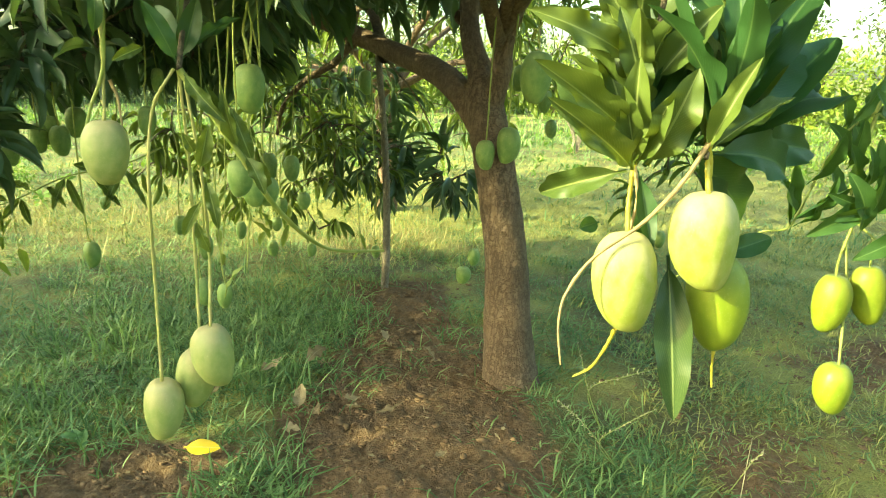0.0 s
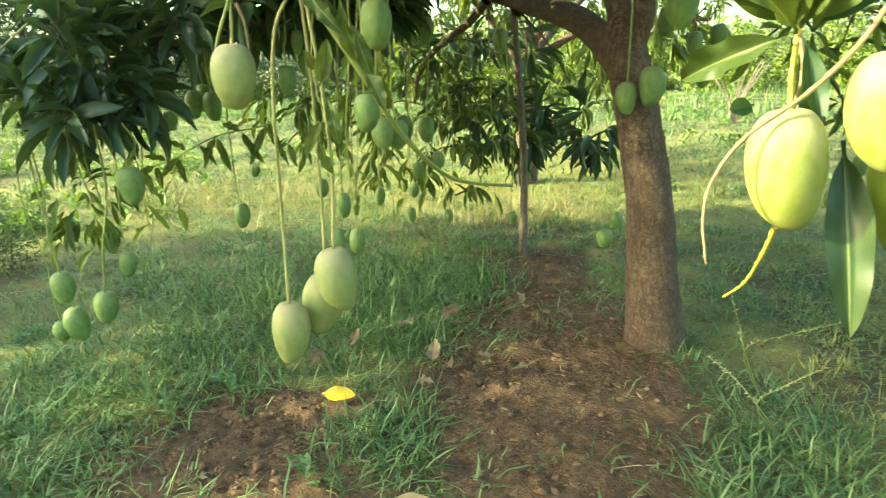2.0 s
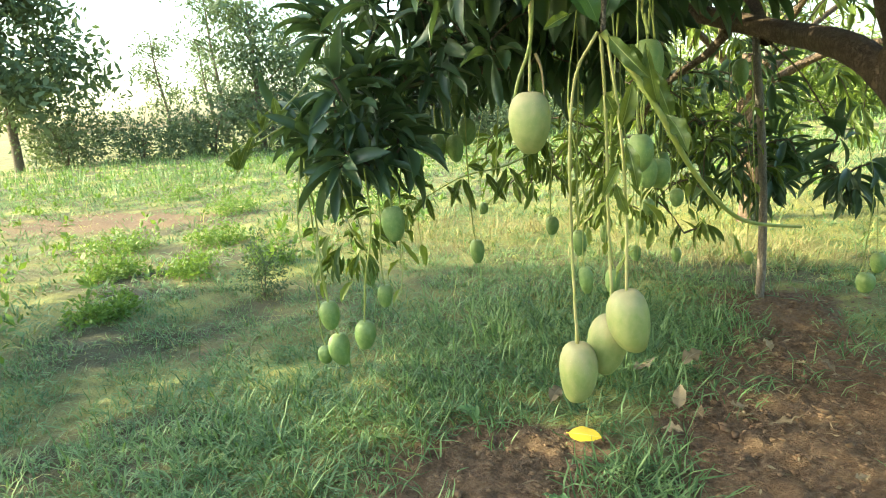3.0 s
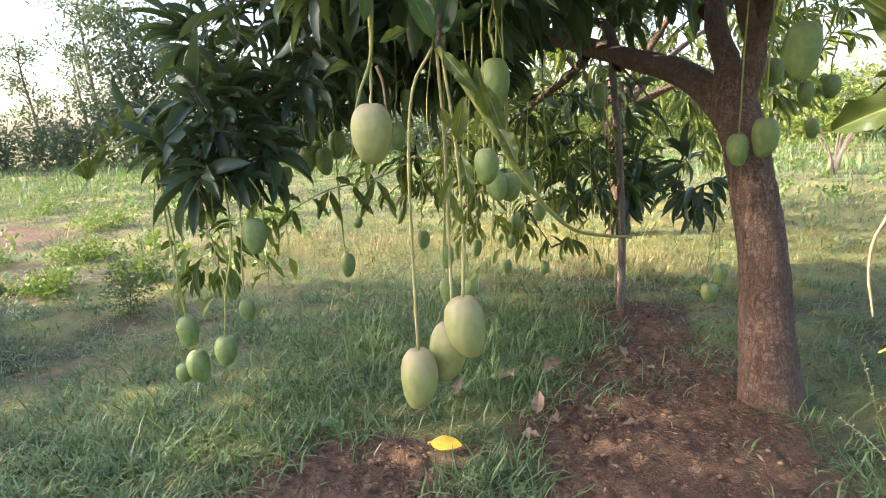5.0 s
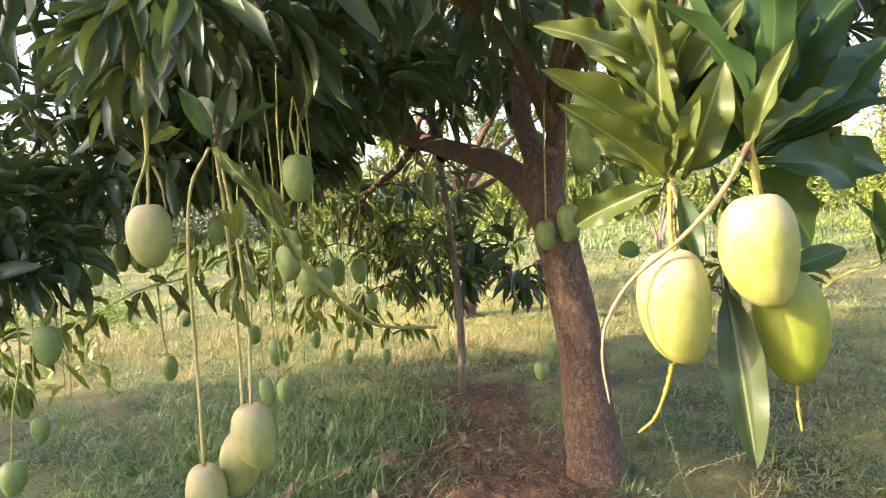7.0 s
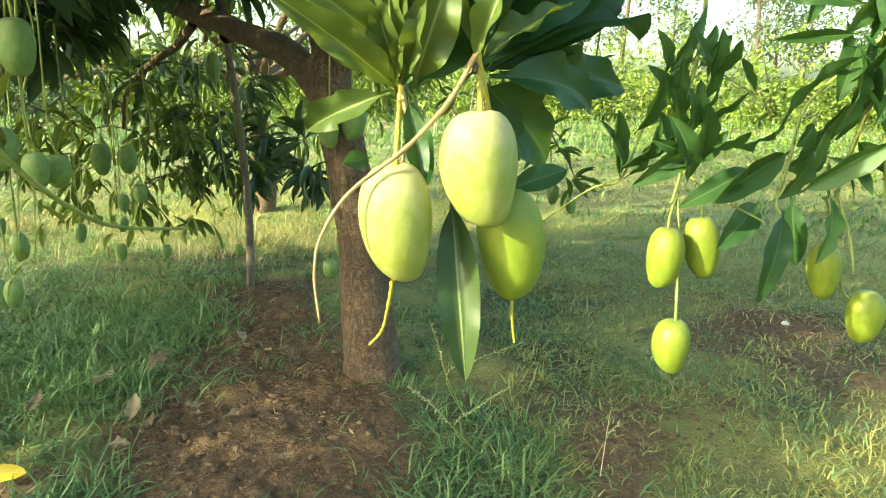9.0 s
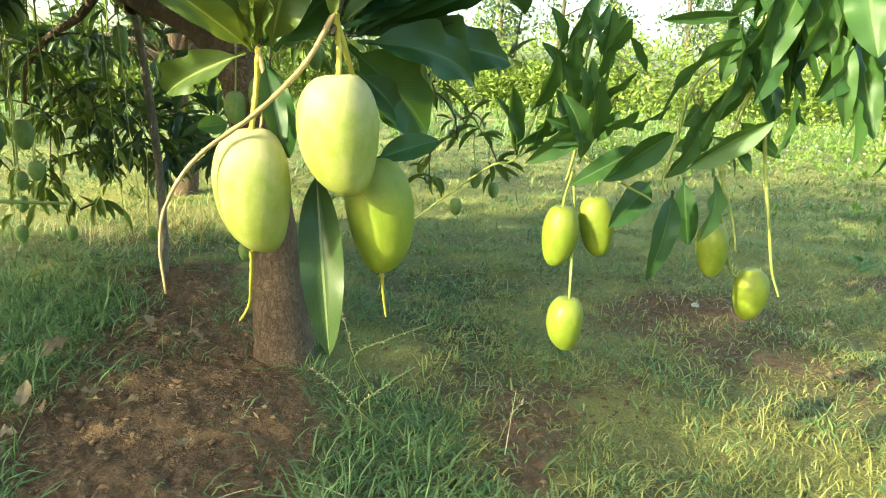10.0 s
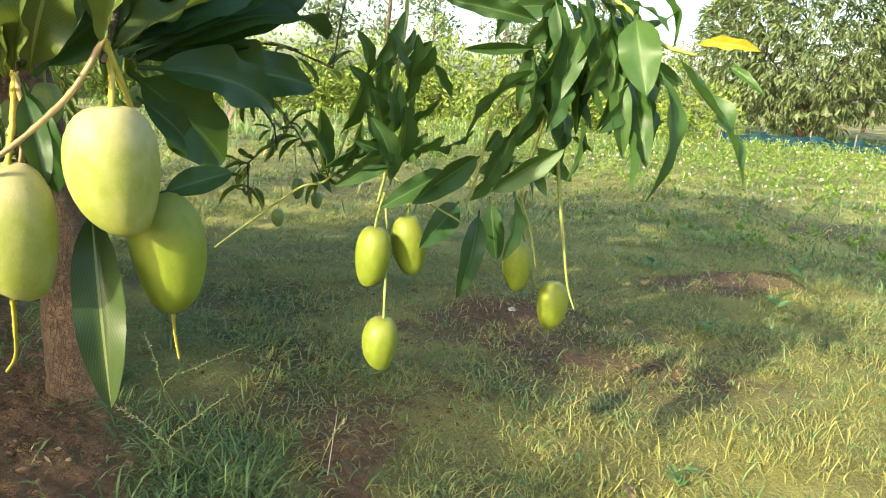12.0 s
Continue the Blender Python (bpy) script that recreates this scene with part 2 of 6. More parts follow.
def raw_mesh(name, verts, faces, uv=None, smooth=True):
    """A mesh straight from arrays: verts (n, 3), faces (m, 3 or 4), uv per vertex."""
    verts, faces = np.asarray(verts, np.float32), np.asarray(faces, np.int32)
    me = bpy.data.meshes.new(name)
    k = faces.shape[1]
    me.vertices.add(len(verts))
    me.vertices.foreach_set("co", verts.ravel())
    me.loops.add(faces.size)
    me.loops.foreach_set("vertex_index", faces.ravel())
    me.polygons.add(len(faces))
    me.polygons.foreach_set("loop_start", np.arange(0, faces.size, k, dtype=np.int32))
    if uv is not None:
        lay = me.uv_layers.new(name="UVMap")
        lay.data.foreach_set("uv", np.asarray(uv, np.float32)[faces.ravel()].ravel())
    me.update(calc_edges=True)
    if smooth:
        me.polygons.foreach_set("use_smooth", np.ones(len(faces), bool))
    return me


def spline(points, steps):
    """A smooth line through the points (Catmull-Rom)."""
    p = [np.array(q, float) for q in points]
    p = [2 * p[0] - p[1]] + p + [2 * p[-1] - p[-2]]
    out = []
    for i in range(1, len(p) - 2):
        for s in np.linspace(0, 1, steps, endpoint=False):
            a, b, c, d = p[i - 1:i + 3]
            out.append(0.5 * (2 * b + (c - a) * s + (2 * a - 5 * b + 4 * c - d) * s * s + (3 * b - a - 3 * c + d) * s ** 3))
    out.append(p[-2])
    return np.array(out)


def tube_arrays(points, r0, r1, sides=6, steps=5, wobble=0.0, seed=0):
    line = spline(points, steps)
    rng = np.random.default_rng(seed)
    d = np.gradient(line, axis=0)
    d /= np.linalg.norm(d, axis=1)[:, None] + 1e-9
    ref = np.array([0.3, 1, 0.2]) if abs(d[0] @ np.array([0.3, 1, 0.2])) < 0.95 else np.array([1.0, 0, 0])
    u = np.cross(d, ref)
    u /= np.linalg.norm(u, axis=1)[:, None]
    v = np.cross(d, u)
    rad = np.linspace(r0, r1, len(line)) if np.isscalar(r0) else np.interp(np.linspace(0, 1, len(line)), np.linspace(0, 1, len(r0)), r0)
    ang = np.linspace(0, 2 * math.pi, sides, endpoint=False)
    rr = rad[:, None] * (1 + wobble * rng.standard_normal((len(line), sides)))
    verts = line[:, None] + rr[..., None] * (np.cos(ang)[None, :, None] * u[:, None] + np.sin(ang)[None, :, None] * v[:, None])
    n = len(line)
    i, j = np.meshgrid(np.arange(n - 1), np.arange(sides), indexing="ij")
    a = i * sides + j
    b = i * sides + (j + 1) % sides
    faces = np.stack([a, b, b + sides, a + sides], -1).reshape(-1, 4)
    caps = [[k, k + 1, k + 2, (k + 3) % sides + base] for base in (0, (n - 1) * sides) for k in (base,)] if sides >= 4 else []
    return verts.reshape(-1, 3), np.concatenate([faces, np.array(caps, int).reshape(-1, 4)]) if caps else faces


def tube(name, points, r0, r1, mat, parent=None, sides=6, steps=5, wobble=0.0, label=""):
    v, f = tube_arrays(points, r0, r1, sides, steps, wobble, len(points))
    return part(name, raw_mesh(name, v, f), mat, parent, label)


def leaf_shape(nu, nv, arch, fold, wave, twist=0.0):
    """A lance-shaped blade of length 1 along y and width 1 along x: verts, quads, uv."""
    verts, uv = [], []
    for i in range(nv + 1):
        s = i / nv
        u = max(0.0, (s - 0.1) / 0.9)
        w = 0.5 * u ** 0.6 * (1 - u) ** 0.75 / 0.396
        w = max(w, 0.05 * (1 - s) + 0.004)
        for j in range(nu + 1):
            q = 2 * j / nu - 1
            x = q * w
            z = arch * 4 * s * (1 - s) + 0.27 * (fold * abs(q) * w + wave * (math.sin(s * 19 + (1.7 if q > 0 else 0)) + 0.6 * math.sin(s * 8.3 + q)) * q * q * w)
            a = twist * s
            verts.append((x * math.cos(a), s, z + 0.27 * x * math.sin(a)))
            uv.append((0.5 + q / 2, s))
    r = nu + 1
    faces = [(i * r + j, i * r + j + 1, (i + 1) * r + j + 1, (i + 1) * r + j) for i in range(nv) for j in range(nu)]
    return np.array(verts), np.array(faces), np.array(uv)


FINE_LEAVES = {}
for k, (arch, fold, wave, twist) in enumerate([(0.06, 0.6, 0.14, 0.4), (0.12, 0.35, 0.2, -0.45), (-0.05, 0.7, 0.1, 0.3), (0.09, 0.5, 0.3, 0.15), (0.16, 0.4, 0.12, 0.6), (0.08, 0.8, 0.4, 0.5), (0.13, 0.6, 0.5, -0.45), (0.05, 1.0, 0.34, 0.3), (0.03, 0.42, 0.1, 0.0)]):
    v, f, q = leaf_shape(6, 22, arch, fold, wave, twist)
    FINE_LEAVES[k] = (v, f, q)
LEAF_MESH = {}


def leaf_mesh(kind, mat, flip):
    key = (kind, mat.name, flip)
    if key not in LEAF_MESH:
        v, f, q = FINE_LEAVES[kind]
        v = v * np.array([1, 1, -1 if flip else 1])
        LEAF_MESH[key] = raw_mesh("leaf", v, f, q)
        LEAF_MESH[key].materials.append(mat)
    return LEAF_MESH[key]


leaf_count = [0]


def leaf_part(parent, base, tip, width, facing, arch, mat):
    """One leaf from its base to its tip, with its upper side turned to facing."""
    base, tip, z = Vector(base), Vector(tip), Vector(facing)
    y = tip - base
    length = y.length
    y.normalize()
    rng = random.Random(leaf_count[0])
    leaf_count[0] += 1
    if mat != leaf_long:
        z = z + Vector((rng.uniform(-0.35, 0.35), rng.uniform(-0.2, 0.2), rng.uniform(-0.3, 0.3)))
    z = (z - y * z.dot(y)).normalized()
    x = y.cross(z)
    m = Matrix((x, y, z)).transposed().to_4x4()
    ob = new("leaf", leaf_mesh(8 if mat == leaf_long else 5 + leaf_count[0] % 3 if mat == leaf_fresh else leaf_count[0] % 5, mat, arch < 0))
    ob.parent = parent
    ob.matrix_parent_inverse = parent.matrix_basis.inverted()
    ob.matrix_basis = Matrix.Translation(base) @ m @ Matrix.Diagonal((width * 1.08, length, length, 1))
    return ob


def leaf_cloud(name, bases, dirs, norms, lengths, widths, shape):
    """Many leaves in one mesh, each an island of its own."""
    v, f, q = shape
    y = dirs / (np.linalg.norm(dirs, axis=1)[:, None] + 1e-9)
    z = norms - y * np.sum(norms * y, 1)[:, None]
    z /= np.linalg.norm(z, axis=1)[:, None] + 1e-9
    x = np.cross(y, z)
    p = (bases[:, None] + v[None, :, 0:1] * widths[:, None, None] * x[:, None]
         + v[None, :, 1:2] * lengths[:, None, None] * y[:, None] + v[None, :, 2:3] * lengths[:, None, None] * z[:, None])
    faces = f[None] + (np.arange(len(bases)) * len(v))[:, None, None]
    return raw_mesh(name, p.reshape(-1, 3), faces.reshape(-1, f.shape[1]), np.tile(q, (len(bases), 1)))


LOW_LEAF = leaf_shape(2, 5, 0.09, 0.8, 0.0)
TINY_LEAF = leaf_shape(1, 2, 0.06, 0.0, 0.0)


def whorls(centers, axes, per, length, rng, droop=0.5, ratio=0.23):
    """Leaves in rosettes at twig ends: bases, directions, normals, lengths, widths."""
    n = len(centers)
    k = rng.integers(per[0], per[1] + 1, n)
    idx = np.repeat(np.arange(n), k)
    m = len(idx)
    r = rng.standard_normal((m, 3))
    r /= np.linalg.norm(r, axis=1)[:, None]
    d = axes[idx] * 0.7 + r * 0.9 + np.array([0, 0, -droop])
    d /= np.linalg.norm(d, axis=1)[:, None]
    L = length * rng.uniform(0.65, 1.25, m)
    nrm = np.array([0, 0, 1.0]) + 0.5 * rng.standard_normal((m, 3))
    return centers[idx] + r * 0.012 - axes[idx] * rng.uniform(0, 0.05, m)[:, None], d, nrm, L, L * ratio * rng.uniform(0.8, 1.2, m)


# ---- ground ----
_ph = np.random.default_rng(5).uniform(0, 6.28, (10, 2))
_dr = np.random.default_rng(6).standard_normal((10, 2))


def waves(x, y, scale):
    s = 0
    for k in range(10):
        s = s + np.sin((x * _dr[k, 0] + y * _dr[k, 1]) * scale * (1 + 0.35 * k) + _ph[k, 0]) / (1 + 0.3 * k)
    return s / 3.2


def blob(x, y, cx, cy, rx, ry, turn=0.0):
    a = radians(turn)
    u, w = (x - cx) * math.cos(a) + (y - cy) * math.sin(a), -(x - cx) * math.sin(a) + (y - cy) * math.cos(a)
    return np.exp(-((u / rx) ** 2 + (w / ry) ** 2))


def bareness(x, y):
    """How bare the soil is, 0 to 1."""
    s = 1.25 * blob(x, y, -0.05, 1.42, 0.31, 0.62, 14) + 1.15 * blob(x, y, -0.80, 1.12, 0.4, 0.26) + 1.0 * blob(x, y, -0.34, 2.15, 0.28, 0.55, 8) + 0.7 * blob(x, y, -0.45, 1.72, 0.2, 0.16)
    s = s + 0.7 * blob(x, y, -0.62, 2.9, 0.3, 0.3) + 0.4 * blob(x, y, 0.78, 1.78, 0.24, 0.2, 20) + 0.5 * blob(x, y, 1.5, 2.66, 0.25, 0.12) + 0.35 * blob(x, y, 0.68, 1.52, 0.12, 0.2) + 0.3 * blob(x, y, 1.55, 2.5, 0.4, 0.3) + 0.3 * blob(x, y, 1.4, 2.9, 1.0, 0.9)
    s = s + 0.85 * blob(x, y, 2.9, 2.95, 0.6, 0.25) + 0.42 * blob(x, y, -2.5, 1.3, 0.2, 1.6, 28) + 0.3 * blob(x, y, 0.66, 1.5, 0.12, 0.25) + 0.3 * blob(x, y, 2.0, 1.9, 0.8, 0.3)
    s = s + 0.85 * blob(x, y, -7.2, 3.2, 2.2, 0.9, 20) - 0.7 * blob(x, y, 0.42, 1.42, 0.17, 0.32) - 0.55 * blob(x, y, -0.48, 1.28, 0.13, 0.13)
    s = s + 0.75 * blob(x, y, -0.88, 1.34, 0.2, 0.16) + 0.7 * blob(x, y, -0.26, 1.72, 0.22, 0.3) + 0.6 * blob(x, y, -0.5, 2.62, 0.16, 0.45) + 0.16 * blob(x, y, 0.95, 2.0, 0.8, 0.55) + 0.14 * blob(x, y, 1.9, 2.3, 0.7, 0.5)
    return np.clip(s + 0.16 * waves(x, y, 5.0) * (s > 0.05) + 0.08 * waves(x, y, 14.0), 0, 1)


def height(x, y):
    near = np.exp(-((x / 9) ** 2 + ((y - 2) / 9) ** 2))
    z = 0.012 * waves(x, y, 2.2) + 0.006 * waves(y, x, 7.0) * near
    z = z + 0.03 * blob(x, y, 0.0, 2.1, 0.45, 0.5) + 0.03 * blob(x, y, -0.1, 1.5, 0.35, 0.5) + 0.05 * blob(x, y, 3.1, 3.0, 0.5, 0.3)
    rough = bareness(x, y) * near
    z = z + rough * (0.009 * waves(x, y, 26.0) + 0.008 * waves(y, x, 48.0) + 0.005 * waves(x + y, x - y, 90.0))
    return z - 0.05 * blob(x, y, -2.6, 1.2, 0.35, 1.6, 25) + 0.03 * blob(x, y, -3.2, 3.6, 0.8, 0.5)


def dryness(x, y):
    s = 0.5 * blob(x, y, 1.9, 1.4, 1.1, 0.5) + 0.6 * blob(x, y, 2.4, 3.1, 1.4, 1.1) + 0.6 * blob(x, y, -2.6, 4.0, 1.6, 0.8, 10) + 0.6 * blob(x, y, 2.0, 7.0, 5.0, 1.6) + 0.5 * blob(x, y, -0.6, 5.0, 2.4, 1.0) + 0.45 * blob(x, y, 1.2, 4.6, 2.6, 1.0)
    return np.clip(s + 0.25 * waves(x, y, 1.1), 0, 1)


def sheet_axis(lo, hi, fine, mid):
    inner = np.arange(lo, hi, fine)
    g = np.cumsum(fine * 1.09 ** np.arange(1, 110))
    g = g[g < 700]
    return np.concatenate([lo - g[::-1], inner, hi + g])


gx, gy = sheet_axis(-1.7, 2.2, 0.013, 0), sheet_axis(0.75, 3.2, 0.013, 0)
X, Y = np.meshgrid(gx, gy, indexing="ij")
ny = len(gy)
i, j = np.meshgrid(np.arange(len(gx) - 1), np.arange(ny - 1), indexing="ij")
a = (i * ny + j).ravel()
me = raw_mesh("ground", np.stack([X, Y, height(X, Y)], -1).reshape(-1, 3), np.stack([a, a + ny, a + ny + 1, a + 1], -1))
cover = me.color_attributes.new("cover", "FLOAT_COLOR", "POINT")
cover.data.foreach_set("color", np.stack([bareness(X, Y), dryness(X, Y), 0 * X, 0 * X + 1], -1).astype(np.float32).ravel())
ground = tagged(part("ground", me, ground_mat), "reddish bare soil and patchy grass of an orchard floor", "ground", kind="structure")

# ---- the mango tree ----
tree = thing("mango_tree", (0, 2.03, 0), "young mango tree with drooping sprays heavy with green fruit", "tree")
near_spray = side_spray = stalk_shoot = tree
tube("trunk", [(0.055, 2.03, -0.06), (0.038, 2.04, 0.04), (0.02, 2.06, 0.2), (-0.004, 2.09, 0.46), (-0.045, 2.12, 0.68), (-0.09, 2.17, 0.86), (-0.13, 2.23, 0.98)],
     [0.118, 0.094, 0.08, 0.07, 0.066, 0.066, 0.06], 0, bark, tree, 20, 8, 0.02, "rough brown-grey bark split into small plates")
MAIN_BOUGHS = [
    ([(-0.09, 2.16, 0.84), (-0.26, 2.33, 1.0), (-0.54, 2.58, 1.10), (-0.95, 2.77, 1.24), (-1.22, 2.78, 1.34), (-1.6, 2.7, 1.6)], 0.052, 0.02),
    ([(-0.11, 2.21, 0.88), (-0.14, 2.27, 1.03), (-0.19, 2.34, 1.2), (-0.2, 2.5, 1.6), (-0.1, 2.6, 2.1)], 0.048, 0.02),
    ([(-0.10, 2.18, 0.87), (-0.06, 2.19, 1.02), (-0.04, 2.20, 1.16), (0.1, 2.1, 1.5), (0.35, 1.9, 1.9)], 0.042, 0.018),
    ([(-0.07, 2.20, 1.15), (0.1, 1.85, 1.32), (0.3, 1.5, 1.42), (0.7, 1.35, 1.4), (0.95, 1.25, 1.25)], 0.03, 0.01),
    ([(-0.07, 2.20, 1.12), (-0.1, 1.8, 1.3), (-0.2, 1.3, 1.38), (-0.35, 1.0, 1.32)], 0.028, 0.01),
    ([(-1.0, 2.77, 1.24), (-1.2, 2.35, 1.14), (-1.25, 1.95, 1.05), (-1.43, 1.66, 1.02), (-1.6, 1.5, 0.98)], 0.02, 0.009),
    ([(-0.72, 2.68, 1.12), (-0.85, 2.8, 1.04), (-1.0, 2.87, 0.97), (-1.15, 2.95, 0.84), (-1.25, 3.1, 0.7)], 0.019, 0.008),
    ([(-0.07, 2.20, 1.15), (0.1, 1.5, 1.42), (0.3, 1.0, 1.3), (0.33, 0.9, 1.18)], 0.022, 0.008),
    ([(-0.22, 2.34, 1.2), (0.1, 2.8, 1.5), (0.5, 3.1, 1.5), (0.9, 3.2, 1.3)], 0.03, 0.01),
    ([(-0.2, 2.5, 1.6), (-0.7, 2.2, 2.0), (-1.2, 1.8, 2.2)], 0.025, 0.01),
    ([(-0.56, 2.58, 1.07), (-0.7, 2.9, 1.25), (-0.9, 3.3, 1.3), (-1.0, 3.5, 1.1)], 0.026, 0.01),
]
for pts, r0, r1 in MAIN_BOUGHS:
    tube("limb", pts, r0, r1, bark, tree, 12, 6, 0.03)


def bare_stalk(pts, r0, r1):
    tube("fruit_stalk", pts, r0, r1, stalk_red, tree, 6, 9, 0.12)


def bare_stalk_yellow(pts, r0, r1):
    tube("fruit_stalk", pts, r0, r1, stalk_yellow, tree, 6, 10, 0.2)


def shoot(pts, r0, r1):
    tube("shoot", pts, r0, r1, stalk_green, tree, 7, 6, 0.04)


def twig_part(pts, r0, r1):
    tube("twig", pts, r0 * 0.62, r1 * 0.7, bark_young, tree, 7, 6, 0.05)


def green_twig(pts, r0, r1):
    tube("twig", pts, r0 * 0.6, r1 * 0.7, stalk_green, tree, 7, 8, 0.08)


# ---- fruit ----
def mango_shape(seed):
    """A mango of unit length hanging from its top at z = 0.5, with full shoulders and an off-centre beak."""
    rng = np.random.default_rng(seed)
    nr, ns = 16, 20
    verts = []
    lean, beak = rng.uniform(0.03, 0.07), rng.uniform(0.03, 0.07)
    for i in range(nr + 1):
        a = math.pi * i / nr
        z = 0.5 * math.cos(a)
        w = math.sin(a) ** 0.8 * (1 + 0.13 * math.cos(a)) * 0.975
        off = lean * math.sin(a) - beak * max(0, -math.cos(a)) ** 3 * 1.2
        for j in range(ns):
            t = 2 * math.pi * j / ns
            flat = 1 - 0.07 * math.cos(2 * t)
            verts.append((0.5 * w * flat * math.cos(t) + off, 0.5 * w * math.sin(t) * (1 + 0.05 * math.sin(t + seed)), z - 0.035 * math.exp(-(w / 0.28) ** 2) * (z > 0)))
    faces = [(i * ns + j, (i + 1) * ns + j, (i + 1) * ns + (j + 1) % ns, i * ns + (j + 1) % ns) for i in range(nr) for j in range(ns)]
    return np.array(verts), np.array(faces)


MANGO_MESH = {}
mango_no = [0]
LABELS = {
    "large": "large pale yellow-green mango in sunlight, hanging from a stalk",
    "pale": "pale green mango with a pinkish shoulder on a long stalk",
    "lime": "lime-green mango hanging under the side leaves",
    "green": "unripe green mango hanging in the shade of the crown",
    "small": "small unripe green mango on a thin stalk",
}


def hang_mango(place, long, wide, tilt, spin, stalk, mat, label):
    k = mango_no[0] % 4
    mango_no[0] += 1
    if (k, mat.name) not in MANGO_MESH:
        MANGO_MESH[k, mat.name] = raw_mesh("fruit", *mango_shape(k))
    top = Vector(place) + Vector((0, 0, long / 2))
    ob = thing("mango", top, LABELS[label], "mango", "hanging mangoes")
    fruit = part("fruit", MANGO_MESH[k, mat.name], mat, ob)
    fruit.matrix_basis = Matrix.Translation(place) @ pose(0, 0, 0, 0, tilt, 0) @ pose(0, 0, 0, 0, 0, spin) @ Matrix.Diagonal((wide, wide * 0.96, long, 1))
    thick = 0.003 if label == "large" else 0.0026 if long > 0.09 else 0.0018
    end = fruit.matrix_basis @ Vector((0, 0, 0.44))
    tube("stalk", stalk[:-1] + [tuple(end)], thick * 1.1, thick, stalk_yellow if label == "large" else stalk_tan if label == "pale" else stalk_green, ob, 6, 11, 0.16)


# near spray: two leaf rosettes above the three large fruits
leaf_part(near_spray, (0.253, 0.821, 1.054), (0.133, 0.744, 1.104), 0.036, (0.07, -0.98, 0.17), 1, leaf_fresh)
leaf_part(near_spray, (0.263, 0.794, 0.962), (0.146, 0.701, 1.049), 0.030, (0.06, -0.97, 0.24), 1, leaf_fresh)
leaf_part(near_spray, (0.266, 0.791, 0.925), (0.163, 0.681, 1.011), 0.030, (0.05, -0.96, 0.29), 1, leaf_fresh)
leaf_part(near_spray, (0.264, 0.812, 0.930), (0.167, 0.792, 1.042), 0.053, (0.04, -0.96, 0.27), 1, leaf_fresh)
leaf_part(near_spray, (0.267, 0.791, 0.923), (0.262, 0.761, 1.056), 0.037, (-0.02, -0.96, 0.27), 1, leaf_fresh)
leaf_part(near_spray, (0.272, 0.794, 0.930), (0.302, 0.749, 1.017), 0.029, (-0.04, -0.96, 0.28), 1, leaf_fresh)
leaf_part(near_spray, (0.284, 0.797, 0.929), (0.327, 0.760, 1.045), 0.050, (-0.06, -0.96, 0.27), 1, leaf_fresh)
leaf_part(near_spray, (0.287, 0.830, 1.028), (0.354, 0.818, 1.117), 0.038, (-0.08, -0.98, 0.18), 1, leaf_fresh)
leaf_part(near_spray, (0.261, 0.789, 0.922), (0.154, 0.860, 0.876), 0.034, (0.05, -0.93, 0.36), 1, leaf_fresh)
leaf_part(near_spray, (0.276, 0.850, 1.059), (0.202, 0.815, 1.160), 0.040, (0.01, -0.99, 0.15), 1, leaf_fresh)
leaf_part(near_spray, (0.284, 0.878, 1.096), (0.315, 0.876, 1.192), 0.041, (-0.05, -0.99, 0.12), 1, leaf_fresh)
leaf_part(near_spray, (0.272, 0.815, 0.930), (0.221, 0.881, 1.126), 0.048, (0.00, -0.97, 0.23), 1, leaf_fresh)
leaf_part(near_spray, (0.277, 0.823, 0.996), (0.236, 0.800, 1.113), 0.034, (-0.01, -0.98, 0.20), 1, leaf_fresh)
leaf_part(near_spray, (0.347, 0.778, 0.948), (0.392, 0.761, 1.058), 0.025, (-0.14, -0.96, 0.25), 1, leaf_fresh)
leaf_part(near_spray, (0.350, 0.789, 0.948), (0.454, 0.841, 1.014), 0.030, (-0.17, -0.95, 0.28), 1, leaf_fresh)
leaf_part(near_spray, (0.349, 0.800, 0.947), (0.332, 0.873, 1.103), 0.049, (-0.10, -0.97, 0.23), 1, leaf_fresh)
leaf_part(near_spray, (0.355, 0.823, 0.949), (0.557, 1.052, 1.095), 0.067, (-0.20, -0.95, 0.25), 1, leaf_dark)
leaf_part(near_spray, (0.361, 0.846, 0.947), (0.513, 1.023, 1.161), 0.064, (-0.18, -0.96, 0.22), 1, leaf_dark)
leaf_part(near_spray, (0.364, 0.868, 0.944), (0.582, 1.102, 0.991), 0.071, (-0.20, -0.93, 0.30), 1, leaf_dark)
leaf_part(near_spray, (0.351, 0.800, 0.948), (0.402, 0.899, 1.139), 0.046, (-0.14, -0.97, 0.22), 1, leaf_fresh)
leaf_part(near_spray, (0.364, 0.867, 0.938), (0.509, 1.037, 0.892), 0.059, (-0.17, -0.92, 0.34), 1, leaf_dark)
leaf_part(near_spray, (0.269, 0.814, 0.930), (0.251, 0.888, 1.102), 0.048, (-0.01, -0.97, 0.24), 1, leaf_dark)
leaf_part(near_spray, (0.272, 0.836, 0.930), (0.307, 0.931, 1.132), 0.050, (-0.04, -0.97, 0.23), 1, leaf_dark)
leaf_part(near_spray, (0.269, 0.813, 0.927), (0.173, 0.790, 1.012), 0.040, (0.03, -0.96, 0.29), 1, leaf_fresh)
leaf_part(near_spray, (0.269, 0.814, 0.930), (0.211, 0.831, 1.080), 0.038, (0.01, -0.97, 0.25), 1, leaf_fresh)
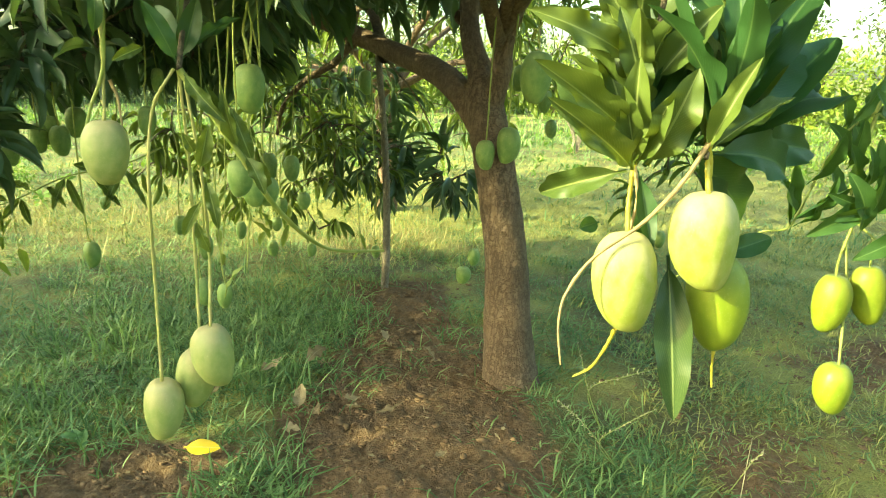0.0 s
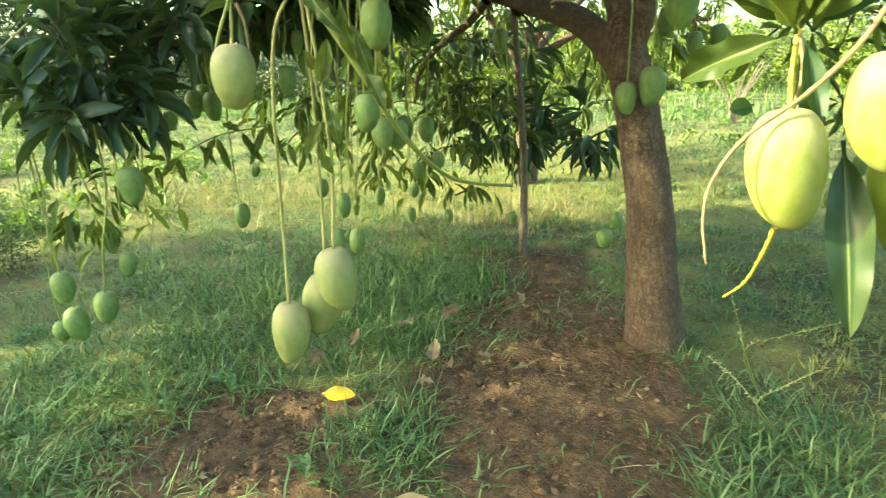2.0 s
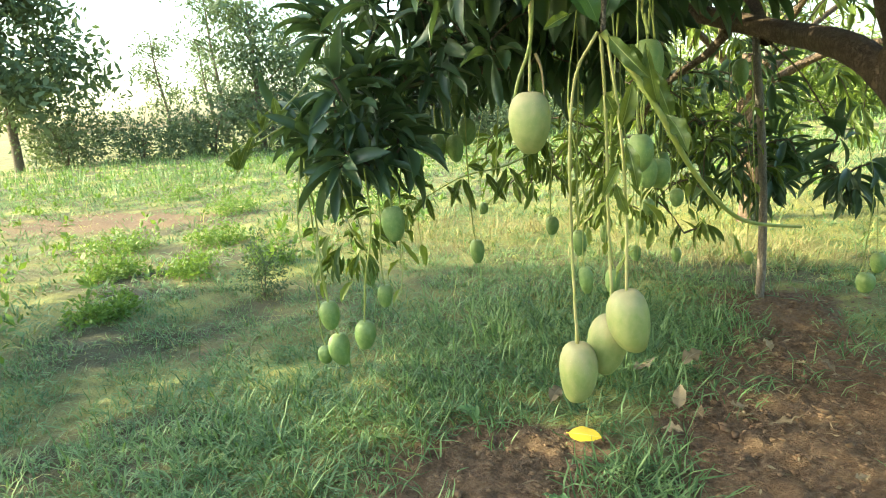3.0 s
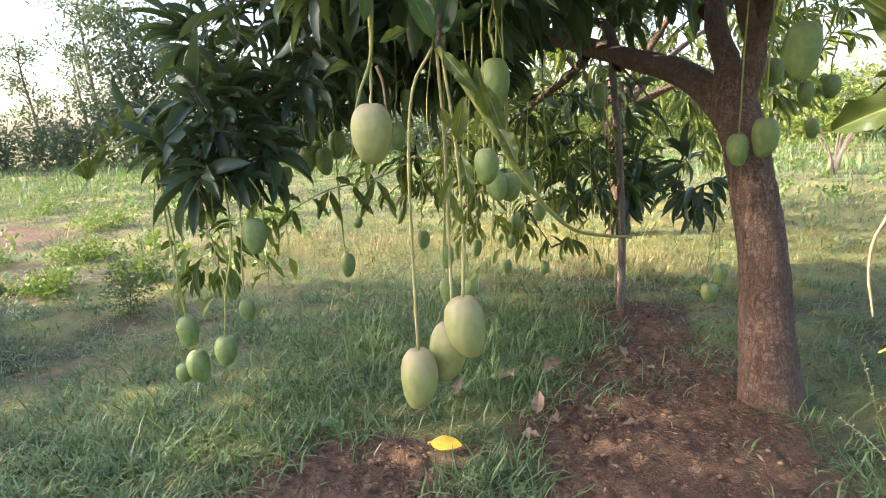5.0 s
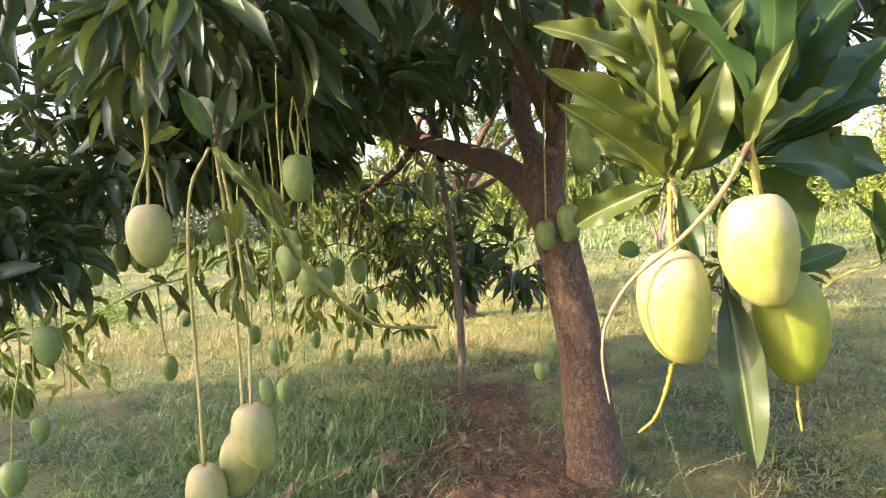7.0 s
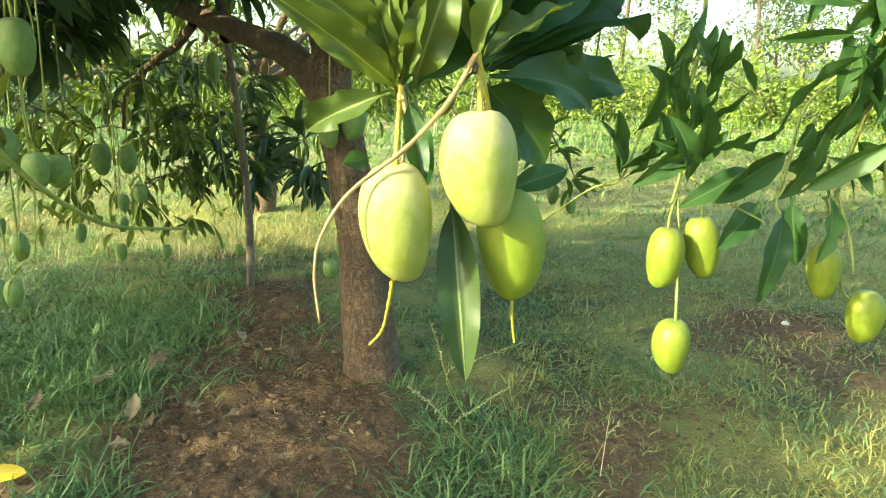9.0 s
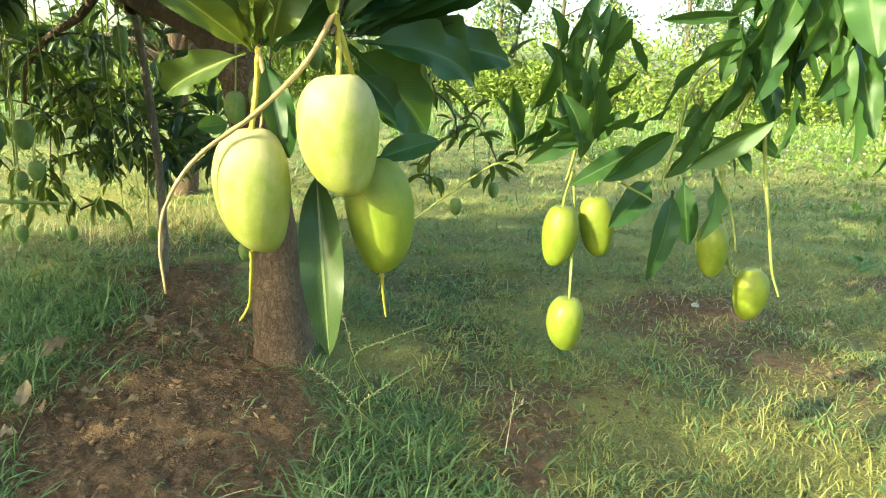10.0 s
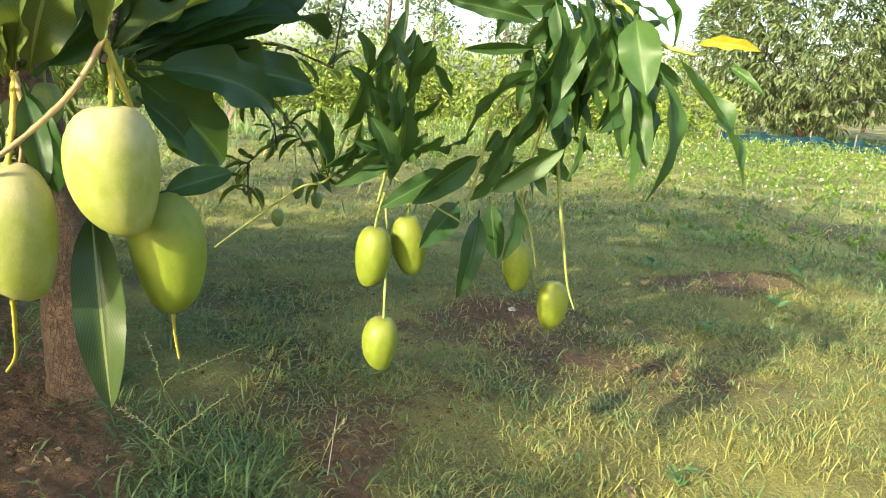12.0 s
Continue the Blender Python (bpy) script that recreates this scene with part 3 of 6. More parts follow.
leaf_part(near_spray, (0.270, 0.793, 0.930), (0.246, 0.752, 1.023), 0.025, (-0.01, -0.96, 0.28), 1, leaf_fresh)
leaf_part(near_spray, (0.272, 0.815, 0.931), (0.328, 0.842, 1.019), 0.033, (-0.05, -0.96, 0.28), 1, leaf_dark)
leaf_part(near_spray, (0.355, 0.844, 0.950), (0.449, 0.955, 1.115), 0.044, (-0.15, -0.96, 0.24), 1, leaf_dark)
leaf_part(near_spray, (0.357, 0.845, 0.950), (0.369, 0.863, 1.089), 0.032, (-0.12, -0.96, 0.24), 1, leaf_fresh)
leaf_part(near_spray, (0.359, 0.866, 0.948), (0.476, 0.980, 1.067), 0.040, (-0.17, -0.95, 0.26), 1, leaf_fresh)
leaf_part(near_spray, (0.372, 0.934, 0.949), (0.562, 1.135, 1.070), 0.070, (-0.19, -0.94, 0.27), 1, leaf_dark)
leaf_part(near_spray, (0.372, 0.934, 0.949), (0.511, 1.102, 1.119), 0.070, (-0.17, -0.95, 0.25), 1, leaf_dark)
leaf_part(near_spray, (0.378, 0.957, 0.942), (0.566, 1.122, 0.925), 0.063, (-0.19, -0.93, 0.33), 1, leaf_dark)
leaf_part(near_spray, (0.363, 0.889, 0.951), (0.353, 0.962, 1.082), 0.043, (-0.11, -0.96, 0.25), 1, leaf_dark)
leaf_part(near_spray, (0.369, 0.912, 0.951), (0.435, 0.986, 1.047), 0.044, (-0.15, -0.95, 0.27), 1, leaf_dark)
leaf_part(near_spray, (0.350, 0.859, 0.953), (0.505, 1.034, 1.079), 0.077, (0.06, -0.97, 0.25), 1, leaf_dark)
leaf_part(near_spray, (0.351, 0.879, 0.947), (0.479, 1.044, 0.979), 0.067, (0.07, -0.95, 0.30), 1, leaf_dark)
leaf_part(near_spray, (0.351, 0.896, 0.934), (0.446, 0.992, 0.829), 0.079, (0.09, -0.92, 0.37), 1, leaf_dark)
leaf_part(near_spray, (0.359, 0.890, 0.907), (0.409, 0.955, 0.839), 0.044, (0.10, -0.92, 0.38), 1, leaf_dark)
leaf_part(near_spray, (0.386, 0.827, 0.814), (0.458, 0.869, 0.833), 0.029, (0.07, -0.90, 0.43), 1, leaf_dark)
leaf_part(near_spray, (0.275, 0.814, 0.919), (0.293, 0.831, 0.812), 0.029, (0.22, -0.89, 0.39), 1, leaf_dark)
leaf_part(near_spray, (0.278, 0.793, 0.916), (0.298, 0.773, 0.829), 0.023, (0.23, -0.89, 0.39), 1, leaf_dark)
leaf_part(near_spray, (0.282, 0.815, 0.925), (0.353, 0.935, 1.018), 0.054, (0.18, -0.94, 0.29), 1, leaf_dark)
leaf_part(near_spray, (0.276, 0.872, 0.997), (0.406, 0.991, 1.097), 0.064, (0.15, -0.96, 0.22), 1, leaf_dark)
leaf_part(near_spray, (0.347, 0.840, 0.959), (0.418, 0.930, 1.006), 0.048, (0.11, -0.95, 0.28), 1, leaf_dark)
leaf_part(near_spray, (0.324, 0.818, 0.812), (0.345, 0.757, 0.611), 0.043, (0.06, -0.95, 0.25), 1, leaf_long)
leaf_part(near_spray, (0.234, 0.816, 0.850), (0.209, 0.786, 0.847), 0.020, (0.03, -0.91, 0.41), 1, leaf_dark)
# further leaves of the two rosettes, rising round their twigs
for k in range(46):
    r = random.Random(1500 + k)
    second = k % 2
    foot = Vector((0.352, 0.792, 0.955)) if second else Vector((0.270, 0.806, 0.94))
    foot += Vector((0.05 if second else 0.012, 0.09, 0.13)) * r.uniform(0.0, 1.0)
    turn, rise, reach = r.uniform(0, 6.28), radians(r.uniform(42, 80)), r.uniform(0.11, 0.18)
    out = Vector((math.cos(turn) * math.cos(rise) + (0.12 if second else -0.04), math.sin(turn) * math.cos(rise) * 0.8 + 0.1, math.sin(rise)))
    leaf_part(near_spray, foot, foot + out.normalized() * reach, reach * r.uniform(0.2, 0.27), (-0.6 * math.cos(turn), -0.6 * math.sin(turn) - 0.3, 0.6), 1, leaf_dark if second and k % 3 or math.sin(turn) > 0.5 else leaf_fresh)
# side sprays with the yellow-green fruits
leaf_part(side_spray, (0.677, 1.357, 0.933), (0.654, 1.301, 1.021), 0.025, (0.61, -0.79, 0.05), 1, leaf_side)
leaf_part(side_spray, (0.637, 1.344, 0.839), (0.668, 1.277, 0.944), 0.033, (0.61, -0.79, 0.05), 1, leaf_side)
leaf_part(side_spray, (0.616, 1.330, 0.758), (0.565, 1.288, 0.867), 0.037, (0.61, -0.79, 0.05), 1, leaf_side)
leaf_part(side_spray, (0.616, 1.330, 0.758), (0.595, 1.283, 0.885), 0.035, (0.61, -0.79, 0.05), 1, leaf_side)
leaf_part(side_spray, (0.620, 1.328, 0.759), (0.663, 1.258, 0.870), 0.024, (0.61, -0.79, 0.05), 1, leaf_side)
leaf_part(side_spray, (0.736, 1.307, 0.813), (0.618, 1.243, 0.758), 0.039, (-0.16, -0.98, 0.14), 1, leaf_side)
leaf_part(side_spray, (0.743, 1.326, 0.889), (0.754, 1.271, 1.022), 0.028, (0.61, -0.79, 0.05), 1, leaf_side)
leaf_part(side_spray, (0.742, 1.321, 0.872), (0.794, 1.232, 0.921), 0.022, (0.61, -0.79, 0.05), 1, leaf_side)
leaf_part(side_spray, (0.836, 1.303, 0.913), (0.781, 1.249, 0.972), 0.022, (0.61, -0.79, 0.05), 1, leaf_side)
leaf_part(side_spray, (0.750, 1.300, 0.800), (0.648, 1.255, 0.838), 0.025, (0.61, -0.79, 0.05), 1, leaf_side)
leaf_part(side_spray, (0.690, 1.340, 0.883), (0.640, 1.290, 0.961), 0.024, (0.61, -0.79, 0.05), 1, leaf_side)
leaf_part(side_spray, (0.700, 1.334, 0.873), (0.696, 1.276, 0.974), 0.022, (-0.18, -0.98, 0.03), 1, leaf_side)
leaf_part(side_spray, (0.710, 1.326, 0.854), (0.753, 1.250, 0.940), 0.020, (0.61, -0.79, 0.05), 1, leaf_side)
leaf_part(side_spray, (0.718, 1.321, 0.844), (0.600, 1.256, 0.788), 0.031, (0.61, -0.79, 0.05), 1, leaf_side)
leaf_part(side_spray, (0.710, 1.318, 0.823), (0.677, 1.269, 0.926), 0.035, (0.61, -0.79, 0.05), 1, leaf_side)
leaf_part(side_spray, (0.724, 1.295, 0.753), (0.676, 1.257, 0.878), 0.040, (0.61, -0.79, 0.05), 1, leaf_side)
leaf_part(side_spray, (0.739, 1.299, 0.784), (0.733, 1.245, 0.901), 0.038, (0.61, -0.79, 0.05), 1, leaf_side)
leaf_part(side_spray, (0.829, 1.273, 0.790), (0.691, 1.212, 0.727), 0.039, (-0.23, -0.96, 0.16), 1, leaf_side)
leaf_part(side_spray, (0.888, 1.259, 0.823), (0.743, 1.195, 0.740), 0.048, (0.61, -0.79, 0.05), 1, leaf_side)
leaf_part(side_spray, (0.788, 1.295, 0.826), (0.845, 1.203, 0.869), 0.021, (0.61, -0.79, 0.05), 1, leaf_side)
leaf_part(side_spray, (0.750, 1.301, 0.805), (0.638, 1.245, 0.790), 0.022, (0.61, -0.79, 0.05), 1, leaf_side)
leaf_part(side_spray, (0.755, 1.305, 0.824), (0.799, 1.214, 0.857), 0.024, (0.61, -0.79, 0.05), 1, leaf_side)
leaf_part(side_spray, (0.960, 1.192, 0.982), (0.821, 1.167, 0.850), 0.042, (0.61, -0.79, 0.05), -1, leaf_side)
leaf_part(side_spray, (0.959, 1.233, 1.012), (0.827, 1.238, 1.001), 0.019, (-0.35, -0.94, -0.04), 1, leaf_side)
leaf_part(side_spray, (0.980, 1.259, 1.057), (0.802, 1.288, 1.083), 0.031, (0.61, -0.79, 0.05), 1, leaf_side)
leaf_part(side_spray, (0.899, 1.290, 0.712), (0.850, 1.235, 0.554), 0.046, (-0.35, -0.93, 0.10), 1, leaf_dark)
leaf_part(side_spray, (0.869, 1.324, 0.722), (0.776, 1.250, 0.648), 0.050, (-0.30, -0.94, 0.15), 1, leaf_dark)
leaf_part(side_spray, (0.960, 1.400, 0.720), (0.990, 1.410, 0.580), 0.044, (-0.45, -0.88, 0.10), 1, leaf_dark)
leaf_part(side_spray, (0.863, 1.166, 0.762), (0.980, 1.122, 0.852), 0.038, (0.61, -0.79, 0.05), 1, leaf_side)
leaf_part(side_spray, (1.052, 1.076, 1.068), (1.051, 1.012, 0.947), 0.059, (-0.53, -0.85, -0.04), 1, leaf_side)
leaf_part(side_spray, (1.066, 1.018, 0.991), (1.029, 0.945, 0.795), 0.057, (0.61, -0.79, 0.05), 1, leaf_side)
leaf_part(side_spray, (1.059, 1.086, 0.912), (1.050, 1.026, 0.799), 0.028, (0.61, -0.79, 0.05), 1, leaf_side)
leaf_part(side_spray, (1.155, 1.066, 1.030), (1.236, 1.007, 1.026), 0.017, (-0.59, -0.76, 0.28), 1, leaf_yellow)
leaf_part(side_spray, (1.101, 1.023, 1.012), (1.150, 0.951, 0.917), 0.054, (0.61, -0.79, 0.05), 1, leaf_side)
leaf_part(side_spray, (1.133, 1.038, 0.982), (1.196, 0.945, 0.824), 0.032, (0.61, -0.79, 0.05), 1, leaf_side)
leaf_part(side_spray, (1.207, 1.043, 1.004), (1.242, 0.988, 0.960), 0.015, (-0.63, -0.77, -0.02), 1, leaf_side)
leaf_part(side_spray, (1.033, 1.180, 0.910), (0.993, 1.130, 0.795), 0.036, (0.61, -0.79, 0.05), 1, leaf_side)
leaf_part(side_spray, (0.937, 1.217, 0.759), (0.905, 1.164, 0.647), 0.031, (0.61, -0.79, 0.05), 1, leaf_side)
leaf_part(side_spray, (1.024, 1.194, 0.868), (1.048, 1.148, 0.845), 0.022, (0.61, -0.79, 0.05), 1, leaf_side)
leaf_part(side_spray, (1.041, 1.136, 1.080), (0.980, 1.086, 0.940), 0.048, (0.61, -0.79, 0.05), 1, leaf_side)
leaf_part(side_spray, (1.033, 1.158, 1.071), (1.038, 1.083, 0.916), 0.048, (0.61, -0.79, 0.05), 1, leaf_side)
leaf_part(side_spray, (1.034, 1.199, 1.065), (0.962, 1.150, 0.918), 0.045, (-0.44, -0.90, -0.03), 1, leaf_side)
leaf_part(side_spray, (1.032, 1.086, 1.084), (1.083, 1.028, 1.042), 0.053, (0.61, -0.79, 0.05), 1, leaf_side)
leaf_part(side_spray, (1.034, 1.238, 1.047), (1.018, 1.164, 0.871), 0.052, (0.61, -0.79, 0.05), 1, leaf_side)
leaf_part(side_spray, (1.016, 1.263, 1.037), (0.942, 1.213, 0.883), 0.043, (0.61, -0.79, 0.05), 1, leaf_side)
leaf_part(side_spray, (1.025, 1.273, 1.088), (0.914, 1.272, 1.078), 0.038, (0.61, -0.79, 0.05), 1, leaf_side)
leaf_part(side_spray, (1.075, 1.143, 1.065), (1.012, 1.083, 0.888), 0.052, (0.61, -0.79, 0.05), 1, leaf_side)
leaf_part(side_spray, (1.081, 1.102, 1.000), (1.134, 1.045, 0.968), 0.031, (-0.55, -0.84, -0.02), 1, leaf_side)
leaf_part(side_spray, (1.024, 1.247, 0.987), (1.053, 1.178, 0.881), 0.049, (0.61, -0.79, 0.05), 1, leaf_side)
leaf_part(side_spray, (1.016, 1.149, 1.096), (1.062, 1.089, 1.043), 0.055, (0.61, -0.79, 0.05), 1, leaf_side)
leaf_part(side_spray, (1.080, 1.097, 1.063), (1.114, 1.059, 1.081), 0.054, (0.61, -0.79, 0.05), 1, leaf_side)
leaf_part(side_spray, (1.006, 1.275, 0.985), (0.936, 1.225, 0.841), 0.041, (0.61, -0.79, 0.05), 1, leaf_side)
leaf_part(side_spray, (1.018, 1.257, 0.935), (1.009, 1.201, 0.836), 0.043, (0.61, -0.79, 0.05), 1, leaf_side)
leaf_part(side_spray, (0.945, 1.264, 0.869), (0.888, 1.223, 0.768), 0.036, (-0.36, -0.93, 0.11), 1, leaf_side)
leaf_part(side_spray, (0.983, 1.331, 1.128), (0.989, 1.264, 1.004), 0.041, (0.61, -0.79, 0.05), 1, leaf_side)
leaf_part(side_spray, (1.020, 1.316, 1.120), (1.035, 1.244, 0.987), 0.045, (0.61, -0.79, 0.05), 1, leaf_side)
leaf_part(side_spray, (0.977, 1.322, 1.046), (0.938, 1.273, 0.940), 0.032, (0.61, -0.79, 0.05), 1, leaf_side)
leaf_part(side_spray, (1.059, 1.178, 1.018), (1.080, 1.115, 0.926), 0.038, (0.61, -0.79, 0.05), 1, leaf_side)
leaf_part(side_spray, (1.042, 1.225, 1.008), (1.065, 1.158, 0.903), 0.043, (0.61, -0.79, 0.05), 1, leaf_side)
leaf_part(side_spray, (0.964, 1.395, 1.143), (0.921, 1.347, 1.032), 0.033, (-0.35, -0.93, -0.09), 1, leaf_side)
leaf_part(side_spray, (1.101, 1.128, 1.120), (1.117, 1.064, 1.020), 0.048, (0.61, -0.79, 0.05), 1, leaf_side)
leaf_part(side_spray, (0.917, 1.283, 0.823), (0.968, 1.256, 0.901), 0.036, (0.61, -0.79, 0.05), 1, leaf_side)
leaf_part(side_spray, (0.986, 1.220, 1.035), (0.991, 1.179, 0.900), 0.031, (0.61, -0.79, 0.05), 1, leaf_side)
leaf_part(side_spray, (1.075, 1.172, 1.088), (1.100, 1.079, 0.971), 0.038, (0.61, -0.79, 0.05), 1, leaf_dark)
leaf_part(side_spray, (1.083, 1.272, 1.116), (1.101, 1.183, 0.983), 0.046, (0.61, -0.79, 0.05), 1, leaf_dark)
leaf_part(side_spray, (0.974, 1.267, 0.997), (0.922, 1.202, 0.904), 0.041, (-0.39, -0.92, 0.00), 1, leaf_side)
leaf_part(side_spray, (1.107, 1.249, 0.984), (1.129, 1.159, 0.865), 0.042, (0.61, -0.79, 0.05), 1, leaf_dark)
leaf_part(side_spray, (1.076, 1.111, 0.983), (0.997, 1.047, 0.885), 0.037, (0.61, -0.79, 0.05), 1, leaf_dark)
leaf_part(side_spray, (1.066, 1.239, 1.085), (1.028, 1.181, 0.966), 0.043, (0.61, -0.79, 0.05), 1, leaf_side)
leaf_part(side_spray, (1.171, 1.291, 1.025), (1.189, 1.196, 0.851), 0.037, (0.61, -0.79, 0.05), 1, leaf_dark)
leaf_part(side_spray, (1.158, 1.274, 0.970), (1.153, 1.221, 0.815), 0.052, (0.61, -0.79, 0.05), 1, leaf_dark)
leaf_part(side_spray, (1.014, 1.149, 1.077), (1.047, 1.093, 0.925), 0.044, (-0.48, -0.88, -0.04), 1, leaf_side)
leaf_part(side_spray, (1.009, 1.212, 1.103), (1.034, 1.162, 0.952), 0.043, (0.61, -0.79, 0.05), 1, leaf_dark)
leaf_part(side_spray, (0.949, 1.215, 1.002), (0.976, 1.133, 0.845), 0.050, (0.61, -0.79, 0.05), 1, leaf_dark)
leaf_part(side_spray, (1.019, 1.287, 1.124), (0.942, 1.254, 1.012), 0.044, (0.61, -0.79, 0.05), 1, leaf_side)
leaf_part(side_spray, (1.015, 1.355, 1.136), (0.961, 1.267, 0.958), 0.041, (0.61, -0.79, 0.05), 1, leaf_dark)
leaf_part(side_spray, (1.049, 1.266, 1.046), (1.037, 1.194, 0.911), 0.052, (0.61, -0.79, 0.05), 1, leaf_dark)
leaf_part(side_spray, (1.066, 1.284, 1.064), (0.998, 1.210, 0.945), 0.043, (-0.44, -0.90, -0.04), 1, leaf_side)
leaf_part(side_spray, (1.044, 1.237, 1.133), (1.030, 1.177, 1.041), 0.043, (0.61, -0.79, 0.05), 1, leaf_dark)
leaf_part(side_spray, (0.963, 1.247, 1.019), (0.962, 1.172, 0.906), 0.046, (0.61, -0.79, 0.05), 1, leaf_dark)
leaf_part(side_spray, (0.974, 1.321, 1.125), (1.016, 1.249, 1.015), 0.045, (0.61, -0.79, 0.05), 1, leaf_side)
leaf_part(side_spray, (0.995, 1.212, 1.066), (0.965, 1.167, 0.933), 0.037, (0.61, -0.79, 0.05), 1, leaf_dark)
leaf_part(side_spray, (1.102, 1.256, 1.138), (1.119, 1.206, 1.023), 0.048, (0.61, -0.79, 0.05), 1, leaf_dark)
leaf_part(side_spray, (0.992, 1.250, 1.099), (1.002, 1.201, 1.003), 0.037, (-0.42, -0.90, -0.07), 1, leaf_side)
leaf_part(side_spray, (1.148, 1.292, 1.070), (1.077, 1.239, 0.944), 0.052, (0.61, -0.79, 0.05), 1, leaf_dark)
leaf_part(side_spray, (0.999, 1.170, 1.087), (0.974, 1.100, 0.988), 0.044, (0.61, -0.79, 0.05), 1, leaf_dark)
leaf_part(side_spray, (1.015, 1.329, 1.090), (1.017, 1.263, 0.930), 0.036, (0.61, -0.79, 0.05), 1, leaf_side)
leaf_part(side_spray, (0.986, 1.185, 0.991), (0.950, 1.138, 0.874), 0.038, (0.61, -0.79, 0.05), 1, leaf_dark)
leaf_part(side_spray, (1.064, 1.124, 1.100), (1.075, 1.020, 0.958), 0.036, (0.61, -0.79, 0.05), 1, leaf_dark)
leaf_part(side_spray, (1.094, 1.134, 0.976), (1.094, 1.053, 0.834), 0.039, (-0.53, -0.84, 0.04), 1, leaf_side)
leaf_part(side_spray, (0.982, 1.196, 1.068), (0.916, 1.163, 0.935), 0.046, (0.61, -0.79, 0.05), 1, leaf_dark)
leaf_part(side_spray, (0.978, 1.283, 0.970), (1.003, 1.176, 0.814), 0.044, (0.61, -0.79, 0.05), 1, leaf_dark)
leaf_part(side_spray, (0.930, 1.182, 0.995), (0.888, 1.126, 0.863), 0.037, (0.61, -0.79, 0.05), 1, leaf_side)
leaf_part(side_spray, (1.107, 1.172, 1.031), (1.054, 1.117, 0.878), 0.046, (0.61, -0.79, 0.05), 1, leaf_dark)
leaf_part(side_spray, (1.021, 1.265, 1.101), (1.032, 1.183, 0.998), 0.050, (0.61, -0.79, 0.05), 1, leaf_dark)
leaf_part(side_spray, (1.045, 1.102, 0.990), (1.052, 1.059, 0.848), 0.034, (-0.51, -0.86, 0.03), 1, leaf_side)
leaf_part(side_spray, (0.708, 1.352, 0.872), (0.706, 1.381, 0.980), 0.020, (0.61, -0.79, 0.05), 1, leaf_side)
leaf_part(side_spray, (0.687, 1.326, 0.950), (0.743, 1.333, 1.062), 0.026, (0.61, -0.79, 0.05), 1, leaf_side)
leaf_part(side_spray, (0.711, 1.352, 0.914), (0.725, 1.349, 1.008), 0.022, (0.61, -0.79, 0.05), 1, leaf_side)
leaf_part(side_spray, (0.718, 1.390, 0.951), (0.745, 1.399, 1.033), 0.023, (0.61, -0.79, 0.05), 1, leaf_side)
leaf_part(side_spray, (0.727, 1.396, 0.854), (0.706, 1.392, 0.966), 0.027, (0.61, -0.79, 0.05), 1, leaf_side)
leaf_part(side_spray, (0.725, 1.391, 0.876), (0.711, 1.392, 0.980), 0.024, (-0.18, -0.98, 0.02), 1, leaf_side)
leaf_part(side_spray, (0.722, 1.288, 0.845), (0.704, 1.258, 0.925), 0.031, (0.61, -0.79, 0.05), 1, leaf_side)
leaf_part(side_spray, (0.726, 1.382, 0.794), (0.696, 1.406, 0.881), 0.033, (0.61, -0.79, 0.05), 1, leaf_side)
leaf_part(side_spray, (0.754, 1.374, 0.798), (0.769, 1.363, 0.909), 0.022, (0.61, -0.79, 0.05), 1, leaf_side)
leaf_part(side_spray, (0.730, 1.331, 0.976), (0.762, 1.329, 1.031), 0.020, (0.61, -0.79, 0.05), 1, leaf_side)
leaf_part(side_spray, (0.752, 1.298, 0.944), (0.780, 1.250, 1.003), 0.028, (0.61, -0.79, 0.05), 1, leaf_side)
leaf_part(side_spray, (0.764, 1.337, 0.789), (0.790, 1.295, 0.851), 0.027, (-0.23, -0.97, 0.11), 1, leaf_side)
leaf_part(side_spray, (0.760, 1.408, 0.957), (0.811, 1.388, 1.018), 0.029, (0.61, -0.79, 0.05), 1, leaf_side)
leaf_part(side_spray, (0.752, 1.318, 0.932), (0.715, 1.304, 1.021), 0.025, (0.61, -0.79, 0.05), 1, leaf_side)
leaf_part(side_spray, (0.715, 1.346, 0.899), (0.701, 1.333, 0.955), 0.033, (0.61, -0.79, 0.05), 1, leaf_side)
leaf_part(side_spray, (0.714, 1.301, 0.833), (0.729, 1.280, 0.939), 0.026, (0.61, -0.79, 0.05), 1, leaf_side)
leaf_part(side_spray, (0.955, 1.270, 0.821), (0.876, 1.253, 0.791), 0.036, (0.61, -0.79, 0.05), 1, leaf_side)
leaf_part(side_spray, (0.978, 1.217, 0.837), (0.989, 1.173, 0.805), 0.028, (-0.42, -0.90, 0.11), 1, leaf_side)
leaf_part(side_spray, (0.907, 1.224, 0.829), (0.844, 1.190, 0.749), 0.037, (0.61, -0.79, 0.05), 1, leaf_side)
leaf_part(side_spray, (0.920, 1.229, 0.820), (0.953, 1.169, 0.755), 0.028, (0.61, -0.79, 0.05), 1, leaf_side)
leaf_part(side_spray, (0.915, 1.250, 0.867), (0.875, 1.220, 0.833), 0.030, (0.61, -0.79, 0.05), 1, leaf_side)
leaf_part(side_spray, (0.912, 1.202, 0.819), (0.965, 1.139, 0.766), 0.032, (0.61, -0.79, 0.05), 1, leaf_side)
leaf_part(side_spray, (0.950, 1.259, 0.808), (0.937, 1.215, 0.747), 0.036, (0.61, -0.79, 0.05), 1, leaf_side)
